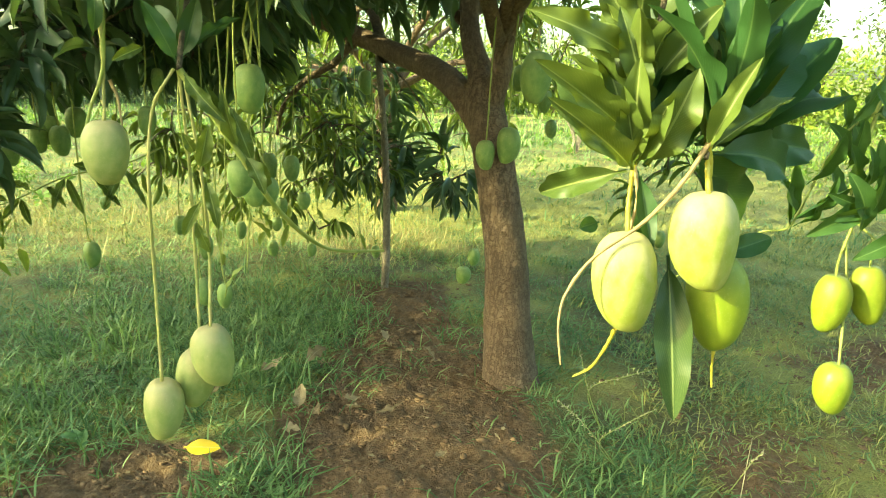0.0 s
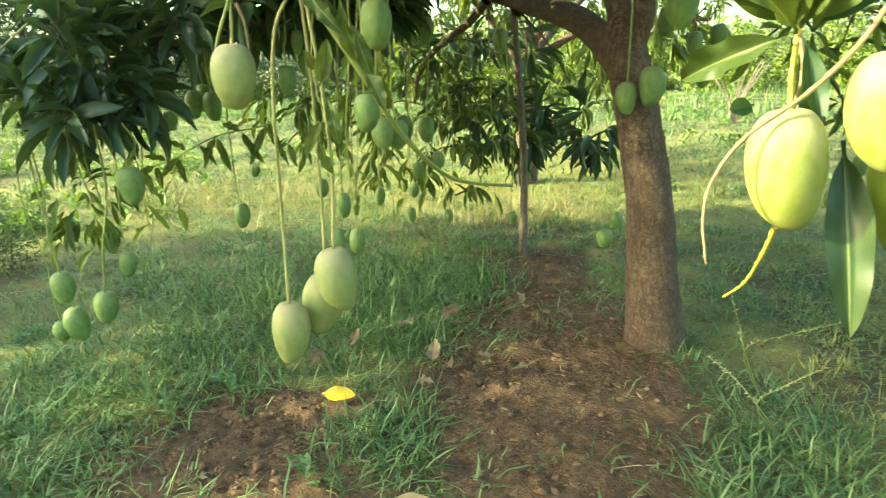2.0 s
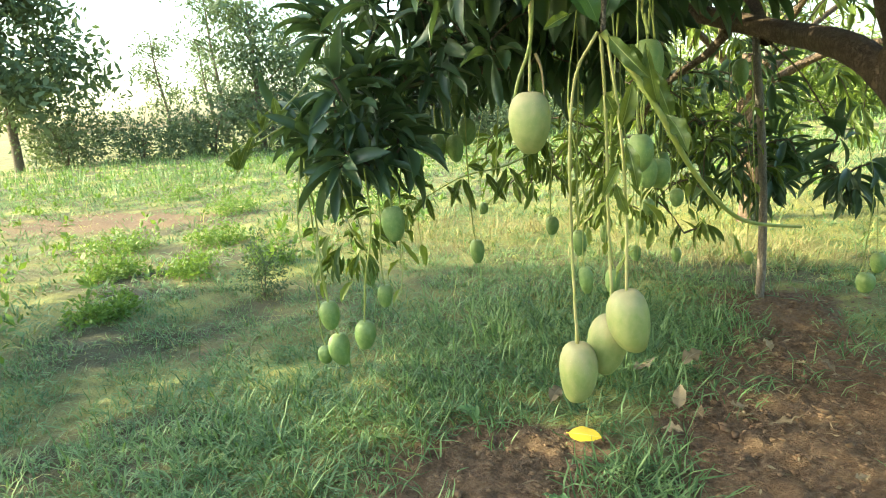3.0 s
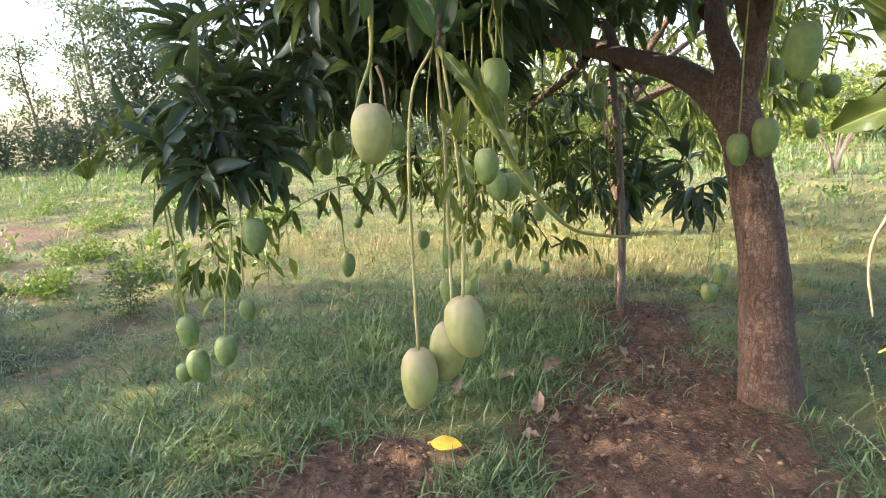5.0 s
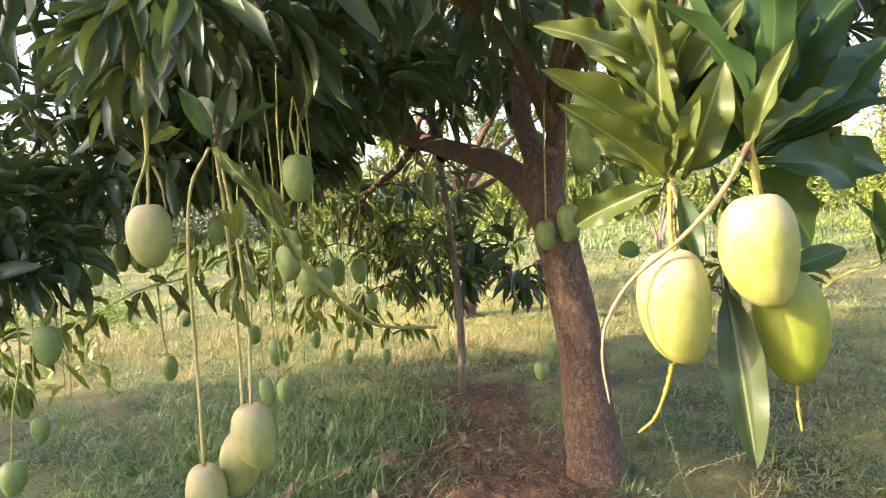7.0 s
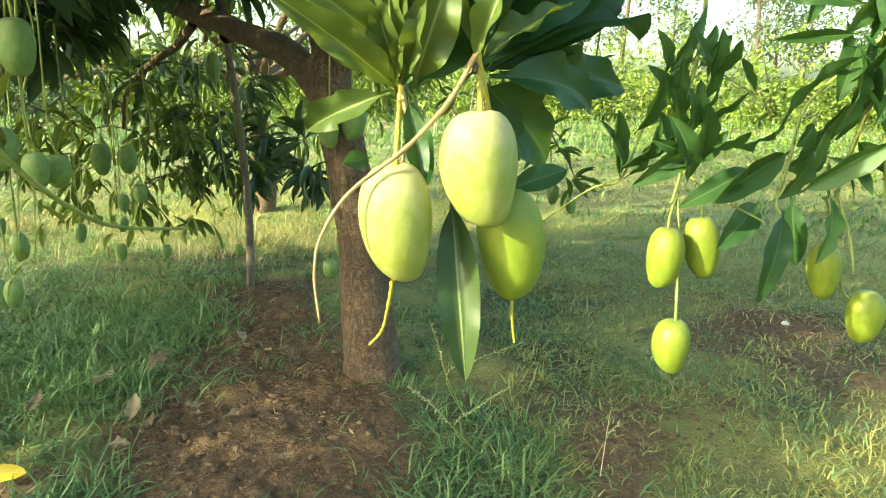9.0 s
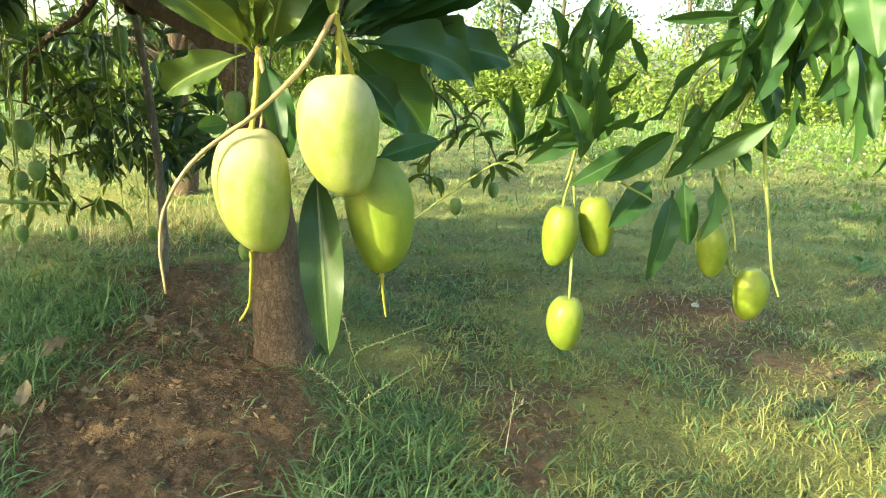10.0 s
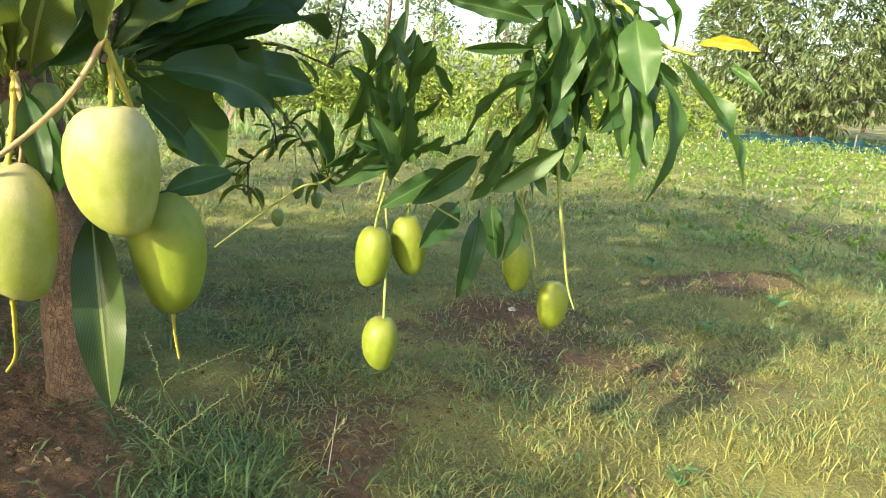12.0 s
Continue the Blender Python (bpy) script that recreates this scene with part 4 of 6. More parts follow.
leaf_part(side_spray, (0.983, 1.248, 0.842), (1.033, 1.186, 0.787), 0.028, (-0.43, -0.90, 0.11), 1, leaf_side)
# shoot with long stalks
leaf_part(stalk_shoot, (-0.395, 0.901, 1.021), (-0.326, 0.898, 0.948), 0.023, (0.47, -0.84, 0.29), 1, leaf_fresh)
leaf_part(stalk_shoot, (-0.344, 0.912, 0.949), (-0.356, 0.894, 1.002), 0.020, (0.46, -0.84, 0.30), 1, leaf_fresh)
leaf_part(stalk_shoot, (-0.327, 0.934, 0.903), (-0.335, 0.905, 1.001), 0.022, (0.43, -0.84, 0.32), 1, leaf_fresh)
leaf_part(stalk_shoot, (-0.318, 0.936, 0.894), (-0.279, 0.921, 0.835), 0.022, (0.40, -0.83, 0.38), 1, leaf_fresh)
leaf_part(stalk_shoot, (-0.368, 0.883, 0.876), (-0.345, 0.876, 0.945), 0.023, (0.46, -0.82, 0.35), 1, leaf_fresh)
leaf_part(stalk_shoot, (-0.385, 0.902, 0.897), (-0.391, 0.883, 0.930), 0.016, (0.48, -0.81, 0.35), 1, leaf_fresh)
leaf_part(stalk_shoot, (-0.314, 0.957, 0.874), (-0.351, 0.958, 0.967), 0.024, (0.42, -0.84, 0.34), 1, leaf_fresh)
leaf_part(stalk_shoot, (-0.302, 0.977, 0.834), (-0.297, 0.946, 0.888), 0.017, (0.39, -0.84, 0.38), 1, leaf_fresh)
leaf_part(stalk_shoot, (-0.444, 0.883, 1.056), (-0.471, 0.841, 1.034), 0.016, (0.55, -0.80, 0.24), 1, leaf_fresh)
leaf_part(stalk_shoot, (-0.370, 0.902, 0.861), (-0.348, 0.895, 0.779), 0.018, (0.44, -0.80, 0.41), 1, leaf_fresh)
leaf_part(stalk_shoot, (-0.374, 0.892, 0.825), (-0.394, 0.870, 0.772), 0.016, (0.46, -0.78, 0.43), 1, leaf_fresh)
leaf_part(stalk_shoot, (-0.379, 0.883, 0.798), (-0.366, 0.900, 0.740), 0.015, (0.44, -0.77, 0.45), 1, leaf_fresh)
leaf_part(stalk_shoot, (-0.414, 0.917, 1.033), (-0.451, 0.894, 1.122), 0.031, (0.52, -0.83, 0.22), 1, leaf_dark)
leaf_part(stalk_shoot, (-0.419, 0.939, 1.039), (-0.392, 0.950, 1.131), 0.033, (0.49, -0.85, 0.22), 1, leaf_dark)
leaf_part(stalk_shoot, (-0.448, 0.995, 1.050), (-0.405, 1.112, 1.113), 0.020, (0.46, -0.86, 0.23), 1, leaf_dark)
leaf_part(stalk_shoot, (-0.532, 0.886, 1.069), (-0.523, 0.885, 1.147), 0.020, (0.58, -0.79, 0.20), 1, leaf_dark)
leaf_part(stalk_shoot, (-0.441, 0.962, 1.043), (-0.502, 1.006, 1.123), 0.039, (0.51, -0.83, 0.23), 1, leaf_dark)
# fruit
hang_mango((0.272, 0.768, 0.787), 0.130, 0.084, -4, 200, [(0.270, 0.804, 0.929), (0.267, 0.796, 0.882), (0.260, 0.794, 0.847)], mango_skin, 'large')
hang_mango((0.359, 0.767, 0.846), 0.122, 0.086, -4, 150, [(0.350, 0.776, 0.962), (0.353, 0.788, 0.933), (0.356, 0.792, 0.906)], mango_skin, 'large')
hang_mango((0.391, 0.832, 0.751), 0.134, 0.083, -8, 20, [(0.351, 0.779, 0.961), (0.370, 0.826, 0.876), (0.382, 0.842, 0.812)], mango_lime, 'large')
hang_mango((-0.436, 0.841, 0.483), 0.107, 0.069, 3, 40, [(-0.407, 0.896, 1.025), (-0.442, 0.887, 0.963), (-0.454, 0.880, 0.854), (-0.455, 0.876, 0.683), (-0.439, 0.852, 0.535)], mango_pale, 'pale')
hang_mango((-0.353, 0.871, 0.575), 0.106, 0.073, -8, 220, [(-0.395, 0.901, 1.021), (-0.376, 0.901, 0.870), (-0.369, 0.899, 0.740), (-0.353, 0.882, 0.625)], mango_pale, 'pale')
hang_mango((-0.406, 0.899, 0.517), 0.106, 0.073, 12, 120, [(-0.412, 0.916, 1.023), (-0.414, 0.931, 0.887), (-0.416, 0.935, 0.702), (-0.417, 0.904, 0.567)], mango_pale, 'pale')
hang_mango((-0.533, 0.893, 0.893), 0.106, 0.075, 2, 300, [(-0.513, 0.882, 1.111), (-0.530, 0.900, 1.024), (-0.535, 0.903, 0.944)], mango_pale, 'pale')
hang_mango((0.697, 1.291, 0.621), 0.116, 0.070, 4, 30, [(0.729, 1.353, 0.733), (0.711, 1.322, 0.695), (0.697, 1.306, 0.674)], mango_lime, 'lime')
hang_mango((0.777, 1.324, 0.634), 0.119, 0.071, -8, 90, [(0.782, 1.372, 0.730), (0.775, 1.345, 0.708), (0.773, 1.340, 0.689)], mango_lime, 'lime')
hang_mango((0.715, 1.248, 0.465), 0.104, 0.072, 3, 180, [(0.729, 1.353, 0.733), (0.727, 1.307, 0.644), (0.715, 1.261, 0.515)], mango_lime, 'lime')
hang_mango((0.995, 1.310, 0.597), 0.106, 0.063, -6, 60, [(1.027, 1.369, 0.738), (1.009, 1.335, 0.689), (0.992, 1.323, 0.644)], mango_lime, 'lime')
hang_mango((1.089, 1.324, 0.506), 0.105, 0.069, 0, 10, [(1.009, 1.366, 0.728), (1.031, 1.346, 0.620), (1.056, 1.335, 0.543), (1.079, 1.337, 0.552)], mango_lime, 'lime')
hang_mango((-1.472, 1.221, 0.331), 0.092, 0.066, -3, 122, [(-1.486, 1.209, 0.760), (-1.503, 1.237, 0.615), (-1.477, 1.209, 0.486), (-1.483, 1.218, 0.427), (-1.472, 1.221, 0.372)], mango_shade, 'green')
hang_mango((-1.452, 1.231, 0.222), 0.103, 0.073, -5, 216, [(-1.491, 1.206, 0.813), (-1.503, 1.221, 0.613), (-1.469, 1.212, 0.435), (-1.471, 1.223, 0.324), (-1.452, 1.231, 0.268)], mango_shade, 'green')
hang_mango((-1.370, 1.261, 0.270), 0.092, 0.069, 5, 118, [(-1.322, 1.281, 0.774), (-1.334, 1.297, 0.602), (-1.355, 1.274, 0.451), (-1.363, 1.267, 0.366), (-1.370, 1.261, 0.312)], mango_shade, 'green')
hang_mango((-1.524, 1.232, 0.190), 0.061, 0.051, 1, 297, [(-1.531, 1.224, 0.803), (-1.562, 1.215, 0.595), (-1.518, 1.216, 0.411), (-1.533, 1.230, 0.271), (-1.524, 1.232, 0.217)], mango_shade, 'small')
hang_mango((-1.333, 1.328, 0.379), 0.073, 0.050, 5, 121, [(-1.324, 1.327, 0.802), (-1.340, 1.347, 0.658), (-1.330, 1.324, 0.531), (-1.337, 1.327, 0.466), (-1.333, 1.328, 0.412)], mango_shade, 'green')
hang_mango((-1.416, 1.355, 0.438), 0.085, 0.048, 4, 165, [(-1.429, 1.343, 0.803), (-1.429, 1.325, 0.679), (-1.431, 1.352, 0.570), (-1.427, 1.351, 0.531), (-1.416, 1.355, 0.477)], mango_shade, 'green')
hang_mango((-1.252, 1.306, 0.611), 0.104, 0.073, -3, 131, [(-1.247, 1.304, 0.776), (-1.238, 1.329, 0.720), (-1.265, 1.314, 0.671), (-1.258, 1.305, 0.713), (-1.252, 1.306, 0.658)], mango_shade, 'green')
hang_mango((-1.498, 1.849, 0.785), 0.098, 0.061, 1, 194, [(-1.491, 1.847, 1.176), (-1.483, 1.837, 1.043), (-1.510, 1.857, 0.926), (-1.503, 1.848, 0.884), (-1.498, 1.849, 0.829)], mango_shade, 'green')
hang_mango((-1.441, 1.876, 0.776), 0.102, 0.065, -3, 261, [(-1.446, 1.869, 1.246), (-1.453, 1.895, 1.086), (-1.448, 1.872, 0.945), (-1.449, 1.874, 0.877), (-1.441, 1.876, 0.822)], mango_shade, 'green')
hang_mango((-1.438, 1.947, 0.830), 0.104, 0.071, 1, 318, [(-1.454, 1.934, 1.246), (-1.434, 1.927, 1.105), (-1.465, 1.953, 0.980), (-1.449, 1.943, 0.932), (-1.438, 1.947, 0.876)], mango_shade, 'green')
hang_mango((-1.531, 1.763, 0.737), 0.068, 0.056, 1, 191, [(-1.526, 1.761, 1.245), (-1.505, 1.751, 1.072), (-1.551, 1.777, 0.920), (-1.536, 1.763, 0.821), (-1.531, 1.763, 0.768)], mango_shade, 'small')
hang_mango((-1.409, 1.921, 0.384), 0.093, 0.059, -1, 52, [(-1.414, 1.913, 1.228), (-1.397, 1.890, 0.941), (-1.431, 1.929, 0.688), (-1.418, 1.919, 0.481), (-1.409, 1.921, 0.426)], mango_shade, 'green')
hang_mango((-1.518, 1.922, 0.802), 0.097, 0.063, 2, 29, [(-1.521, 1.915, 1.160), (-1.541, 1.947, 1.038), (-1.518, 1.913, 0.931), (-1.526, 1.920, 0.900), (-1.518, 1.922, 0.845)], mango_shade, 'green')
hang_mango((-0.471, 1.205, 0.809), 0.078, 0.054, -2, 356, [(-0.459, 1.206, 1.210), (-0.470, 1.206, 1.074), (-0.470, 1.206, 0.954), (-0.475, 1.206, 0.898), (-0.471, 1.205, 0.845)], mango_shade, 'green')
hang_mango((-0.523, 1.372, 0.750), 0.072, 0.053, -3, 164, [(-0.518, 1.370, 1.159), (-0.509, 1.395, 1.020), (-0.536, 1.380, 0.898), (-0.528, 1.371, 0.836), (-0.523, 1.372, 0.783)], mango_shade, 'green')
hang_mango((-0.517, 1.431, 0.740), 0.071, 0.058, 2, 295, [(-0.522, 1.423, 1.246), (-0.535, 1.454, 1.074), (-0.521, 1.424, 0.922), (-0.525, 1.428, 0.826), (-0.517, 1.431, 0.772)], mango_shade, 'green')
hang_mango((-0.497, 1.322, 0.983), 0.107, 0.070, 0, 265, [(-0.492, 1.319, 1.159), (-0.513, 1.335, 1.099), (-0.492, 1.315, 1.046), (-0.502, 1.321, 1.086), (-0.497, 1.322, 1.031)], mango_shade, 'green')
hang_mango((-1.239, 2.195, 0.440), 0.076, 0.054, 1, 330, [(-1.225, 2.197, 1.210), (-1.259, 2.186, 0.948), (-1.222, 2.184, 0.717), (-1.241, 2.195, 0.528), (-1.239, 2.195, 0.474)], mango_shade, 'small')
hang_mango((-1.655, 2.330, 0.473), 0.055, 0.045, 2, 35, [(-1.645, 2.330, 1.262), (-1.625, 2.360, 0.994), (-1.673, 2.345, 0.757), (-1.659, 2.330, 0.550), (-1.655, 2.330, 0.498)], mango_shade, 'small')
hang_mango((-0.992, 2.558, 0.461), 0.072, 0.048, -1, 315, [(-0.993, 2.552, 1.262), (-1.024, 2.528, 0.990), (-0.983, 2.543, 0.749), (-0.999, 2.556, 0.547), (-0.992, 2.558, 0.493)], mango_shade, 'small')
hang_mango((-1.139, 2.770, 0.210), 0.075, 0.053, -2, 120, [(-1.110, 2.780, 1.158), (-1.118, 2.778, 0.835), (-1.133, 2.778, 0.551), (-1.138, 2.773, 0.297), (-1.139, 2.770, 0.243)], mango_shade, 'small')
hang_mango((-0.985, 2.848, 0.196), 0.069, 0.048, -2, 5, [(-0.987, 2.842, 1.245), (-0.964, 2.843, 0.889), (-1.009, 2.860, 0.574), (-0.992, 2.846, 0.281), (-0.985, 2.848, 0.227)], mango_shade, 'small')
hang_mango((-1.224, 2.636, 0.321), 0.083, 0.046, 4, 319, [(-1.195, 2.645, 1.227), (-1.185, 2.623, 0.918), (-1.229, 2.652, 0.647), (-1.222, 2.639, 0.412), (-1.224, 2.636, 0.358)], mango_shade, 'small')
hang_mango((-1.089, 2.711, 0.343), 0.067, 0.046, 1, 342, [(-1.070, 2.715, 1.176), (-1.088, 2.705, 0.892), (-1.081, 2.710, 0.643), (-1.091, 2.712, 0.426), (-1.089, 2.711, 0.373)], mango_shade, 'small')
hang_mango((-1.008, 1.968, 0.432), 0.092, 0.052, -5, 10, [(-0.989, 1.973, 1.244), (-0.995, 1.982, 0.968), (-1.007, 1.974, 0.724), (-1.009, 1.970, 0.527), (-1.008, 1.968, 0.473)], mango_shade, 'green')
hang_mango((-0.760, 1.524, 0.436), 0.079, 0.041, -6, 296, [(-0.755, 1.521, 1.159), (-0.776, 1.492, 0.913), (-0.755, 1.517, 0.696), (-0.766, 1.523, 0.525), (-0.760, 1.524, 0.471)], mango_shade, 'green')
hang_mango((-0.615, 1.381, 0.485), 0.065, 0.040, 6, 225, [(-0.609, 1.379, 1.245), (-0.594, 1.374, 0.987), (-0.631, 1.392, 0.759), (-0.620, 1.380, 0.568), (-0.615, 1.381, 0.515)], mango_shade, 'green')
hang_mango((-0.712, 2.985, 0.172), 0.064, 0.043, -3, 300, [(-0.713, 2.979, 1.194), (-0.745, 3.005, 0.847), (-0.703, 2.970, 0.540), (-0.719, 2.983, 0.254), (-0.712, 2.985, 0.201)], mango_shade, 'small')
hang_mango((-0.073, 2.016, 0.782), 0.094, 0.062, -1, 224, [(-0.061, 2.036, 1.200), (-0.067, 2.024, 1.050), (-0.071, 2.020, 0.889), (-0.073, 2.016, 0.829)], mango_shade, 'green')
hang_mango((-0.010, 2.032, 0.813), 0.113, 0.080, 1, 15, [(0.002, 2.052, 1.200), (-0.004, 2.040, 1.050), (-0.008, 2.036, 0.929), (-0.010, 2.032, 0.869)], mango_shade, 'green')
hang_mango((0.089, 1.694, 1.021), 0.129, 0.085, 6, 149, [(0.091, 1.690, 1.272), (0.107, 1.685, 1.186), (0.071, 1.704, 1.111), (0.083, 1.692, 1.136), (0.089, 1.694, 1.079)], mango_shade, 'green')
hang_mango((-0.031, 2.604, 1.007), 0.100, 0.068, 4, 358, [(-0.028, 2.601, 1.257), (-0.037, 2.581, 1.172), (-0.035, 2.603, 1.097), (-0.037, 2.603, 1.107), (-0.031, 2.604, 1.052)], mango_shade, 'green')
hang_mango((0.073, 2.526, 0.927), 0.084, 0.057, 5, 196, [(0.077, 2.523, 1.211), (0.092, 2.544, 1.114), (0.056, 2.537, 1.029), (0.067, 2.525, 1.019), (0.073, 2.526, 0.965)], mango_shade, 'green')
hang_mango((0.143, 2.568, 0.949), 0.080, 0.061, 0, 310, [(0.170, 2.576, 1.209), (0.163, 2.590, 1.121), (0.148, 2.575, 1.043), (0.144, 2.570, 1.039), (0.143, 2.568, 0.985)], mango_shade, 'green')
hang_mango((0.088, 2.851, 0.802), 0.078, 0.052, -2, 280, [(0.113, 2.859, 1.244), (0.100, 2.857, 1.093), (0.095, 2.855, 0.961), (0.088, 2.853, 0.890), (0.088, 2.851, 0.837)], mango_shade, 'small')
hang_mango((-0.241, 2.714, 0.176), 0.078, 0.069, 3, 36, [(-0.237, 2.711, 1.194), (-0.276, 2.717, 0.848), (-0.226, 2.698, 0.543), (-0.247, 2.713, 0.265), (-0.241, 2.714, 0.211)], mango_shade, 'small')
hang_mango((-0.217, 2.851, 0.221), 0.081, 0.057, 0, 56, [(-0.207, 2.851, 1.210), (-0.199, 2.866, 0.874), (-0.228, 2.860, 0.577), (-0.221, 2.851, 0.311), (-0.217, 2.851, 0.257)], mango_shade, 'small')
hang_mango((-0.707, 2.818, 0.968), 0.106, 0.068, -1, 206, [(-0.697, 2.818, 1.210), (-0.731, 2.793, 1.128), (-0.693, 2.806, 1.056), (-0.711, 2.818, 1.072), (-0.707, 2.818, 1.016)], mango_shade, 'green')
hang_mango((-0.868, 2.399, 1.011), 0.100, 0.065, -1, 76, [(-0.858, 2.399, 1.261), (-0.874, 2.374, 1.176), (-0.864, 2.396, 1.101), (-0.872, 2.399, 1.111), (-0.868, 2.399, 1.056)], mango_shade, 'green')
hang_mango((-1.109, 1.921, 0.976), 0.077, 0.042, 3, 115, [(-1.107, 1.917, 1.211), (-1.092, 1.923, 1.131), (-1.127, 1.931, 1.061), (-1.115, 1.920, 1.065), (-1.109, 1.921, 1.011)], mango_shade, 'green')
hang_mango((-1.072, 1.799, 0.859), 0.092, 0.055, 2, 280, [(-1.059, 1.801, 1.227), (-1.082, 1.831, 1.102), (-1.063, 1.794, 0.992), (-1.075, 1.800, 0.955), (-1.072, 1.799, 0.900)], mango_shade, 'green')
hang_mango((-0.908, 3.104, 0.655), 0.110, 0.077, 6, 240, [(-0.893, 3.107, 1.262), (-0.874, 3.101, 1.055), (-0.923, 3.120, 0.873), (-0.910, 3.105, 0.760), (-0.908, 3.104, 0.705)], mango_shade, 'green')
hang_mango((0.613, 3.184, 0.286), 0.085, 0.059, 0, 245, [(0.627, 3.208, 0.487), (0.629, 3.210, 0.407), (0.612, 3.193, 0.323)], mango_shade, 'small')
hang_mango((0.785, 3.195, 0.369), 0.080, 0.053, 0, 130, [(0.758, 3.220, 0.566), (0.761, 3.222, 0.486), (0.784, 3.203, 0.403)], mango_shade, 'small')
hang_mango((0.695, 3.161, 0.427), 0.100, 0.058, 0, 26, [(0.682, 3.186, 0.631), (0.685, 3.189, 0.552), (0.694, 3.170, 0.470)], mango_shade, 'small')
hang_mango((-0.871, 2.389, 0.648), 0.103, 0.065, 0, 275, [(-0.871, 2.428, 0.865), (-0.880, 2.424, 0.772), (-0.872, 2.402, 0.695)], mango_shade, 'green')
hang_mango((-0.965, 2.390, 0.646), 0.115, 0.069, 0, 262, [(-0.960, 2.431, 0.868), (-0.970, 2.426, 0.775), (-0.966, 2.405, 0.698)], mango_shade, 'green')
hang_mango((-0.771, 2.257, 0.551), 0.066, 0.051, 0, 46, [(-0.768, 2.289, 0.743), (-0.777, 2.285, 0.653), (-0.771, 2.264, 0.579)], mango_shade, 'green')
# bare stalks
bare_stalk([(0.350, 0.776, 0.962), (0.323, 0.765, 0.914), (0.281, 0.741, 0.868), (0.227, 0.724, 0.825), (0.199, 0.715, 0.782), (0.193, 0.707, 0.743), (0.199, 0.697, 0.698)], 0.0032, 0.0012)
bare_stalk([(0.270, 0.804, 0.928), (0.277, 0.797, 0.888), (0.272, 0.793, 0.847)], 0.003, 0.002)
bare_stalk_yellow([(0.264, 0.768, 0.724), (0.254, 0.800, 0.680), (0.241, 0.838, 0.637), (0.219, 0.878, 0.602)], 0.0026, 0.0015)
bare_stalk_yellow([(0.397, 0.827, 0.689), (0.398, 0.829, 0.660), (0.402, 0.831, 0.629)], 0.0024, 0.0012)
shoot([(1.006, 1.208, 0.856), (1.010, 1.183, 0.766), (1.023, 1.163, 0.664), (1.033, 1.154, 0.602), (1.044, 1.140, 0.562)], 0.004, 0.0018)
shoot([(0.943, 1.204, 0.761), (0.966, 1.189, 0.691), (0.979, 1.180, 0.628)], 0.0025, 0.0018)
shoot([(-0.400, 0.899, 1.024), (-0.361, 0.917, 0.959), (-0.327, 0.933, 0.898), (-0.299, 0.995, 0.804), (-0.273, 1.083, 0.726), (-0.246, 1.158, 0.686), (-0.192, 1.294, 0.655)], 0.006, 0.003)
shoot([(-0.516, 0.897, 1.183), (-0.520, 0.894, 1.077), (-0.531, 0.898, 1.015), (-0.550, 0.887, 0.960), (-0.552, 0.875, 0.909), (-0.516, 0.872, 0.865)], 0.0042, 0.0018)
bare_stalk([(-0.521, 0.901, 1.005), (-0.516, 0.909, 0.977), (-0.514, 0.912, 0.934)], 0.003, 0.0015)
# twigs of the side sprays
green_twig([(0.791, 1.555, 1.240), (0.765, 1.416, 1.094), (0.749, 1.366, 1.009), (0.731, 1.341, 0.936), (0.710, 1.326, 0.854), (0.717, 1.305, 0.783), (0.703, 1.293, 0.721)], 0.008, 0.004)
green_twig([(0.746, 1.370, 0.978), (0.691, 1.353, 0.934), (0.649, 1.341, 0.840), (0.616, 1.330, 0.758), (0.569, 1.359, 0.735), (0.487, 1.388, 0.668), (0.416, 1.395, 0.611)], 0.005, 0.0025)
green_twig([(0.717, 1.305, 0.783), (0.769, 1.278, 0.741), (0.836, 1.238, 0.707), (0.846, 1.232, 0.697)], 0.004, 0.0025)
green_twig([(0.744, 1.359, 0.978), (0.794, 1.334, 0.940), (0.839, 1.313, 0.912)], 0.0035, 0.002)
green_twig([(1.134, 1.413, 1.342), (1.071, 1.280, 1.171), (1.030, 1.210, 1.065), (1.003, 1.238, 0.936), (0.957, 1.217, 0.802), (0.946, 1.207, 0.751)], 0.009, 0.004)
green_twig([(1.034, 1.210, 1.065), (0.979, 1.249, 0.984), (0.902, 1.260, 0.899), (0.876, 1.236, 0.818), (0.849, 1.204, 0.745), (0.850, 1.187, 0.725)], 0.006, 0.0035)
green_twig([(1.053, 1.242, 1.127), (1.061, 1.119, 1.080), (1.084, 1.044, 1.026), (1.129, 1.016, 1.012)], 0.007, 0.004)
twig_part([(0.329, 1.036, 1.368), (0.299, 0.870, 1.186), (0.287, 0.837, 1.107), (0.274, 0.813, 1.008), (0.270, 0.804, 0.920)], 0.007, 0.0045)
twig_part([(0.456, 1.110, 1.374), (0.406, 0.947, 1.178), (0.369, 0.826, 1.038), (0.348, 0.777, 0.942)], 0.007, 0.0045)
twig_part([(-0.494, 1.252, 1.438), (-0.448, 1.055, 1.217), (-0.419, 0.950, 1.090), (-0.400, 0.899, 1.024)], 0.008, 0.006)
twig_part([(-0.682, 1.095, 1.431), (-0.555, 0.941, 1.213), (-0.513, 0.882, 1.111)], 0.008, 0.005)
shoot([(-1.796, 1.052, 0.743), (-1.736, 1.125, 0.830), (-1.668, 1.211, 0.899), (-1.559, 1.359, 1.055), (-1.455, 1.492, 1.150)], 0.0014, 0.004)
